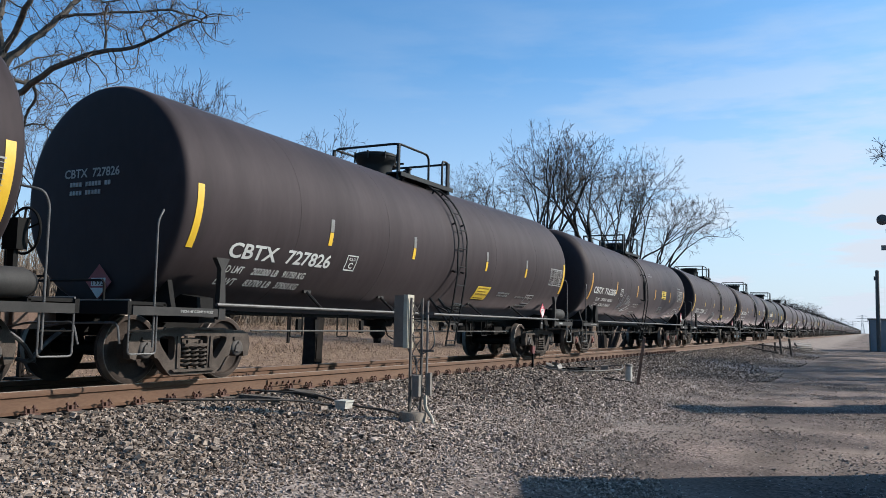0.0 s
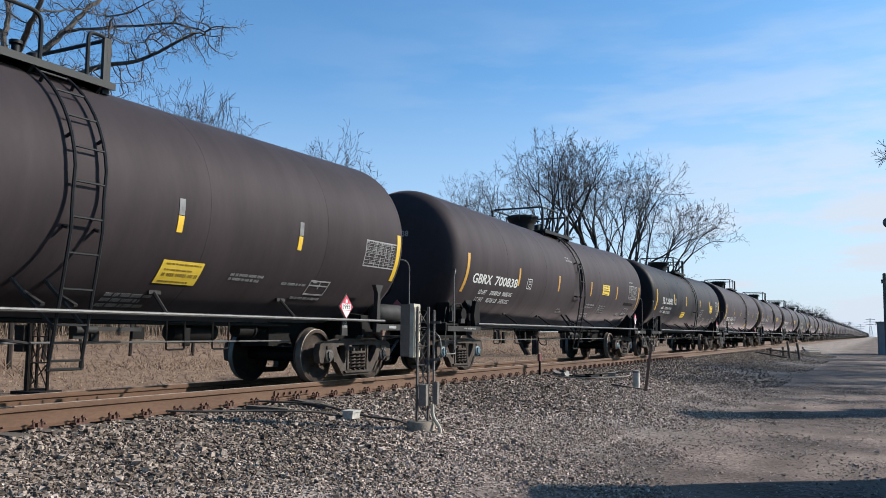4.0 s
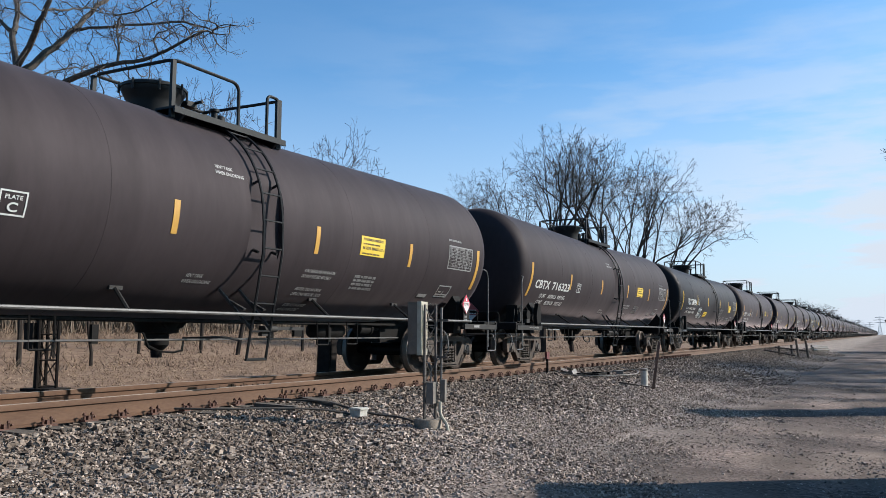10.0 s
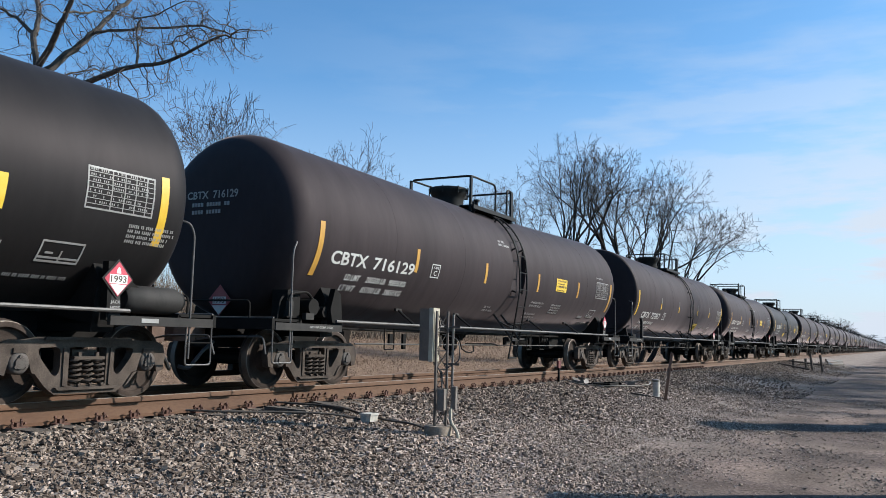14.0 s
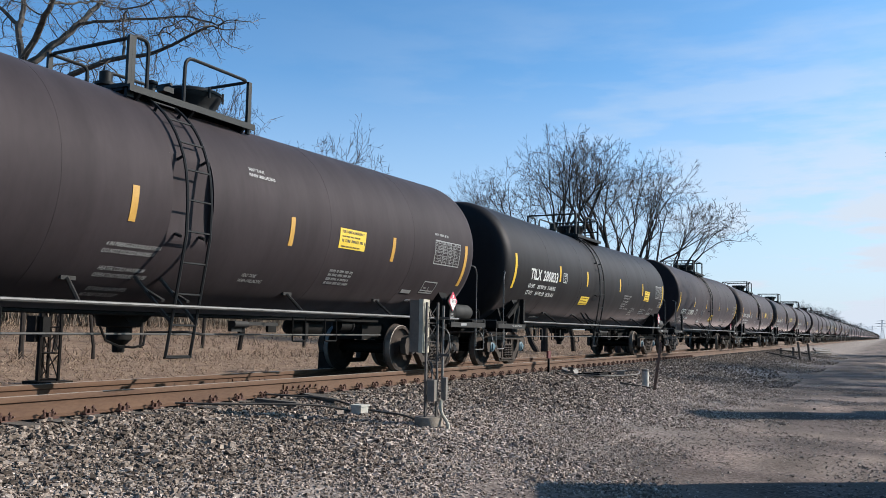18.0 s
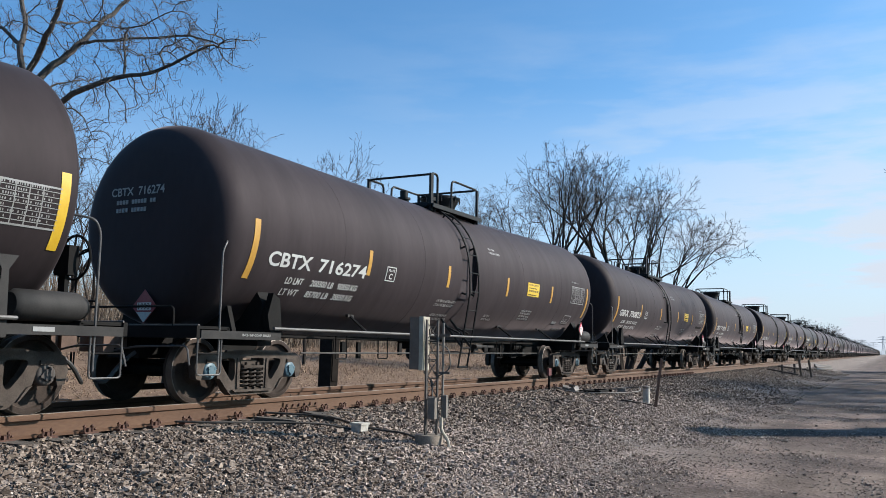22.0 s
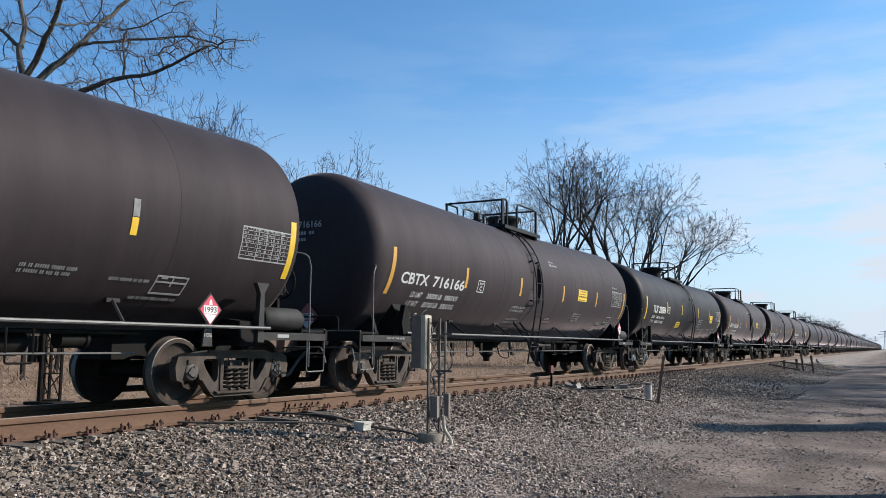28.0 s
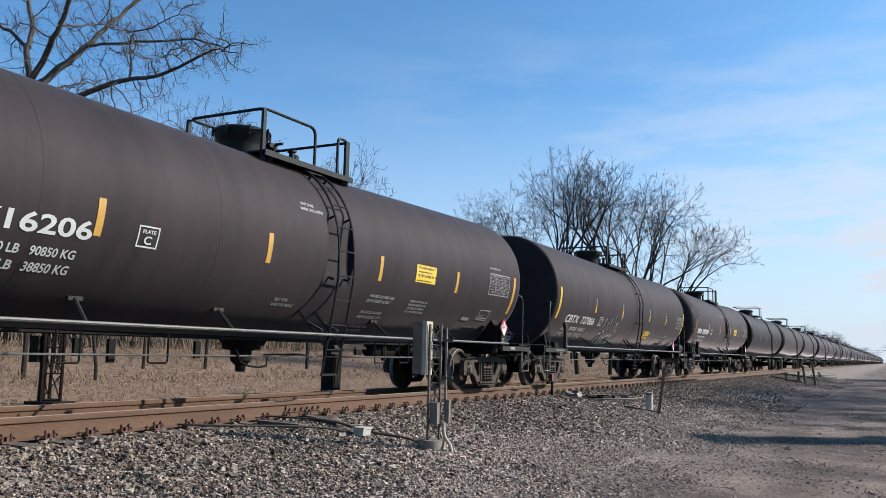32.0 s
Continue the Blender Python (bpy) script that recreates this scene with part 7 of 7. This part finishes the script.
part("arm", Geo().tube([(0, 0, 11.1), (-0.6, 0, 11.1)], 0.07, 6), M_POLE, lp)
part("floodlight", Geo().box((-0.45, 0, 8.7), (0.6, 0.4, 0.4)), M_GALV, lp)
part("sensor", Geo().box((-0.2, 0, 10.1), (0.35, 0.25, 0.3)), M_POLE, lp)

# transmission towers far off
def pylon(at, h, seed):
    p = empty("pylon", "grey lattice transmission tower on the horizon", "pylon", "pylons on the horizon", at)
    for sx in (-1, 1):
        for sy in (-1, 1):
            part("leg", Geo().tube([(sx * h * 0.11, sy * h * 0.11, 0), (sx * h * 0.03, sy * h * 0.03, h * 0.6), (sx * h * 0.02, sy * h * 0.02, h)], 0.35, 4), M_PYLON, p)
    for k, w in ((0.66, 0.26), (0.80, 0.32), (0.94, 0.22)):
        part("cross_arm", Geo().tube([(-w * h, 0, h * k), (0, 0, h * (k + 0.03)), (w * h, 0, h * k)], 0.35, 4), M_PYLON, p)
    br = Geo()
    for i in range(6):
        z0, z1 = h * i / 10, h * (i + 1) / 10
        w0, w1 = h * (0.11 - 0.008 * i * 1.6), h * (0.11 - 0.008 * (i + 1) * 1.6)
        br.tube([(-w0, -w0, z0), (w1, -w1, z1)], 0.2, 3).tube([(w0, -w0, z0), (-w1, -w1, z1)], 0.2, 3)
    part("bracing", br, M_PYLON, p)
    return p


# pale blue-grey steel: the haze of distance is put into the colour
M_PYLON = mat("hazy_galvanised", (0.24, 0.27, 0.31), (0.28, 0.31, 0.35), rough=0.7)
for az, dist, h in ((-1.45, 2000, 32), (-0.31, 1500, 30), (-0.85, 2500, 34), (0.25, 1900, 32), (-1.1, 2900, 34), (0.7, 2400, 34)):
    pylon((dist * math.sin(radians(az)), dist * math.cos(radians(az)), 0), h, 1)

# unseen plain block and pillar on the open side, added to shade the road
ob = empty("outbuilding", "plain unseen block added to shade the road", "building", "", (0, 0, 0))
part("wall", Geo().prism([(0.88, 10.82), (4.2, 12.5), (6.6, 7.2), (3.4, 5.0)], 0.0, 2.9, "z"), M_SHADE_BLOCK, ob, smooth=False)
part("roof", Geo().prism([(0.83, 10.92), (4.2, 12.65), (6.8, 7.1), (3.4, 4.85)], 2.9, 3.0, "z"), M_GALV, ob, smooth=False)
# out of view: pillar and side block sized for the farther road shadow
pi = empty("gate_pillar", "plain unseen pillar added to shade the road", "pillar", "", (1.95, 20.1, 0))
part("shaft", Geo().box((0, 0, 1.75), (1.4, 1.4, 3.5), (0, 0, 37)), M_SHADE_BLOCK, pi, smooth=False)
part("annex", Geo().box((3.35, 1.95, 1.5), (3.0, 3.0, 3.0), (0, 0, 37)), M_SHADE_BLOCK, pi, smooth=False)

# high thin cloud, far beyond everything
def cloud_sheet():
    vs, fs = [], []
    cols, rows, rad = 40, 12, 4200.0
    for j in range(rows + 1):
        for i in range(cols + 1):
            az = radians(-75 + 125 * i / cols)
            el = radians(-1 + 34 * j / rows)
            vs.append((rad * math.sin(az) * math.cos(el), rad * math.cos(az) * math.cos(el), rad * math.sin(el)))
    for j in range(rows):
        for i in range(cols):
            a = j * (cols + 1) + i
            fs.append((a, a + 1, a + cols + 2, a + cols + 1))
    m = bpy.data.materials.new("cirrus")
    m.use_nodes = True
    n, ln = m.node_tree.nodes, m.node_tree.links
    n.remove(n["Principled BSDF"])
    tr_, em, mx = n.new("ShaderNodeBsdfTransparent"), n.new("ShaderNodeEmission"), n.new("ShaderNodeMixShader")
    em.inputs["Color"].default_value = (0.775, 0.868, 1.0, 1)
    em.inputs["Strength"].default_value = 0.60
    tc, mp, tx = n.new("ShaderNodeTexCoord"), n.new("ShaderNodeMapping"), n.new("ShaderNodeTexNoise")
    mp.inputs["Scale"].default_value = (0.0009, 0.0009, 0.0045)
    mp.inputs["Rotation"].default_value = (0.0, 0.16, 0.0)
    ln.new(tc.outputs["Object"], mp.inputs[0])
    tx.inputs["Scale"].default_value = 1.3
    tx.inputs["Detail"].default_value = 7
    tx.inputs["Roughness"].default_value = 0.55
    ln.new(mp.outputs[0], tx.inputs["Vector"])
    sep = n.new("ShaderNodeSeparateXYZ")
    ln.new(tc.outputs["Object"], sep.inputs[0])

    def rng(src, a, b, c, d):
        r = n.new("ShaderNodeMapRange")
        for k, v in zip((1, 2, 3, 4), (a, b, c, d)):
            r.inputs[k].default_value = v
        ln.new(src, r.inputs[0])
        return r.outputs[0]

    def op(kind, a, b):
        q = n.new("ShaderNodeMath")
        q.operation = kind
        q.use_clamp = True
        ln.new(a, q.inputs[0])
        ln.new(b, q.inputs[1])
        return q.outputs[0]

    # more cloud low down and towards the open side
    low = rng(sep.outputs[2], 0.0, 1700.0, 1.5, 0.0)
    east = rng(sep.outputs[0], -2600.0, 300.0, 0.12, 1.0)
    wisps = rng(tx.outputs[0], 0.38, 0.60, 0.12, 1.08)
    fac = op('MULTIPLY', op('MULTIPLY', low, east), wisps)
    band = op('MULTIPLY', rng(sep.outputs[2], 0.0, 1300.0, 0.95, 0.0), rng(sep.outputs[0], -4200.0, -200.0, 0.6, 1.0))
    fac = op('MAXIMUM', fac, band)
    ln.new(fac, mx.inputs[0])
    ln.new(tr_.outputs[0], mx.inputs[1])
    ln.new(em.outputs[0], mx.inputs[2])
    ln.new(mx.outputs[0], n["Material Output"].inputs["Surface"])
    g = Geo().add(vs, fs)
    return tagged(part("backdrop", g, m), "thin white cirrus over pale horizon haze", "sky", kind="structure")


cloud_sheet()


# ---- movement ----
def motions():
    turn = -360.0 * SPEED / (2 * math.pi * WHEEL_R)
    for n, y, car in CARS:
        walk(car, [(0.0, pose(X_TRACK, y, Z_RAIL)), (16.0, pose(X_TRACK, y - 16 * SPEED, Z_RAIL)), (32.0, pose(X_TRACK, y - 32 * SPEED, Z_RAIL))])
        if n > 22:
            continue
        # the wheels turn while the car is close enough to see it
        t0, t1 = max(0.0, (y - 38) / SPEED), min(32.0, (y + 12) / SPEED)
        for ws in [c for c in car.children if c.name.startswith("wheelset")]:
            p = ws.location.copy()
            rows = [] if t0 <= 0 else [(0.0, pose(p.x, p.y, p.z))]
            k = 0
            while t0 + k / FPS < t1:
                rows.append((t0 + k / FPS, pose(p.x, p.y, p.z, -turn * k / FPS * -1)))
                k += 1
            last = rows[-1][1]
            rows.append((32.0, last)) if rows[-1][0] < 31.96 else None
            if len(rows) > 1:
                walk(ws, rows)


motions()
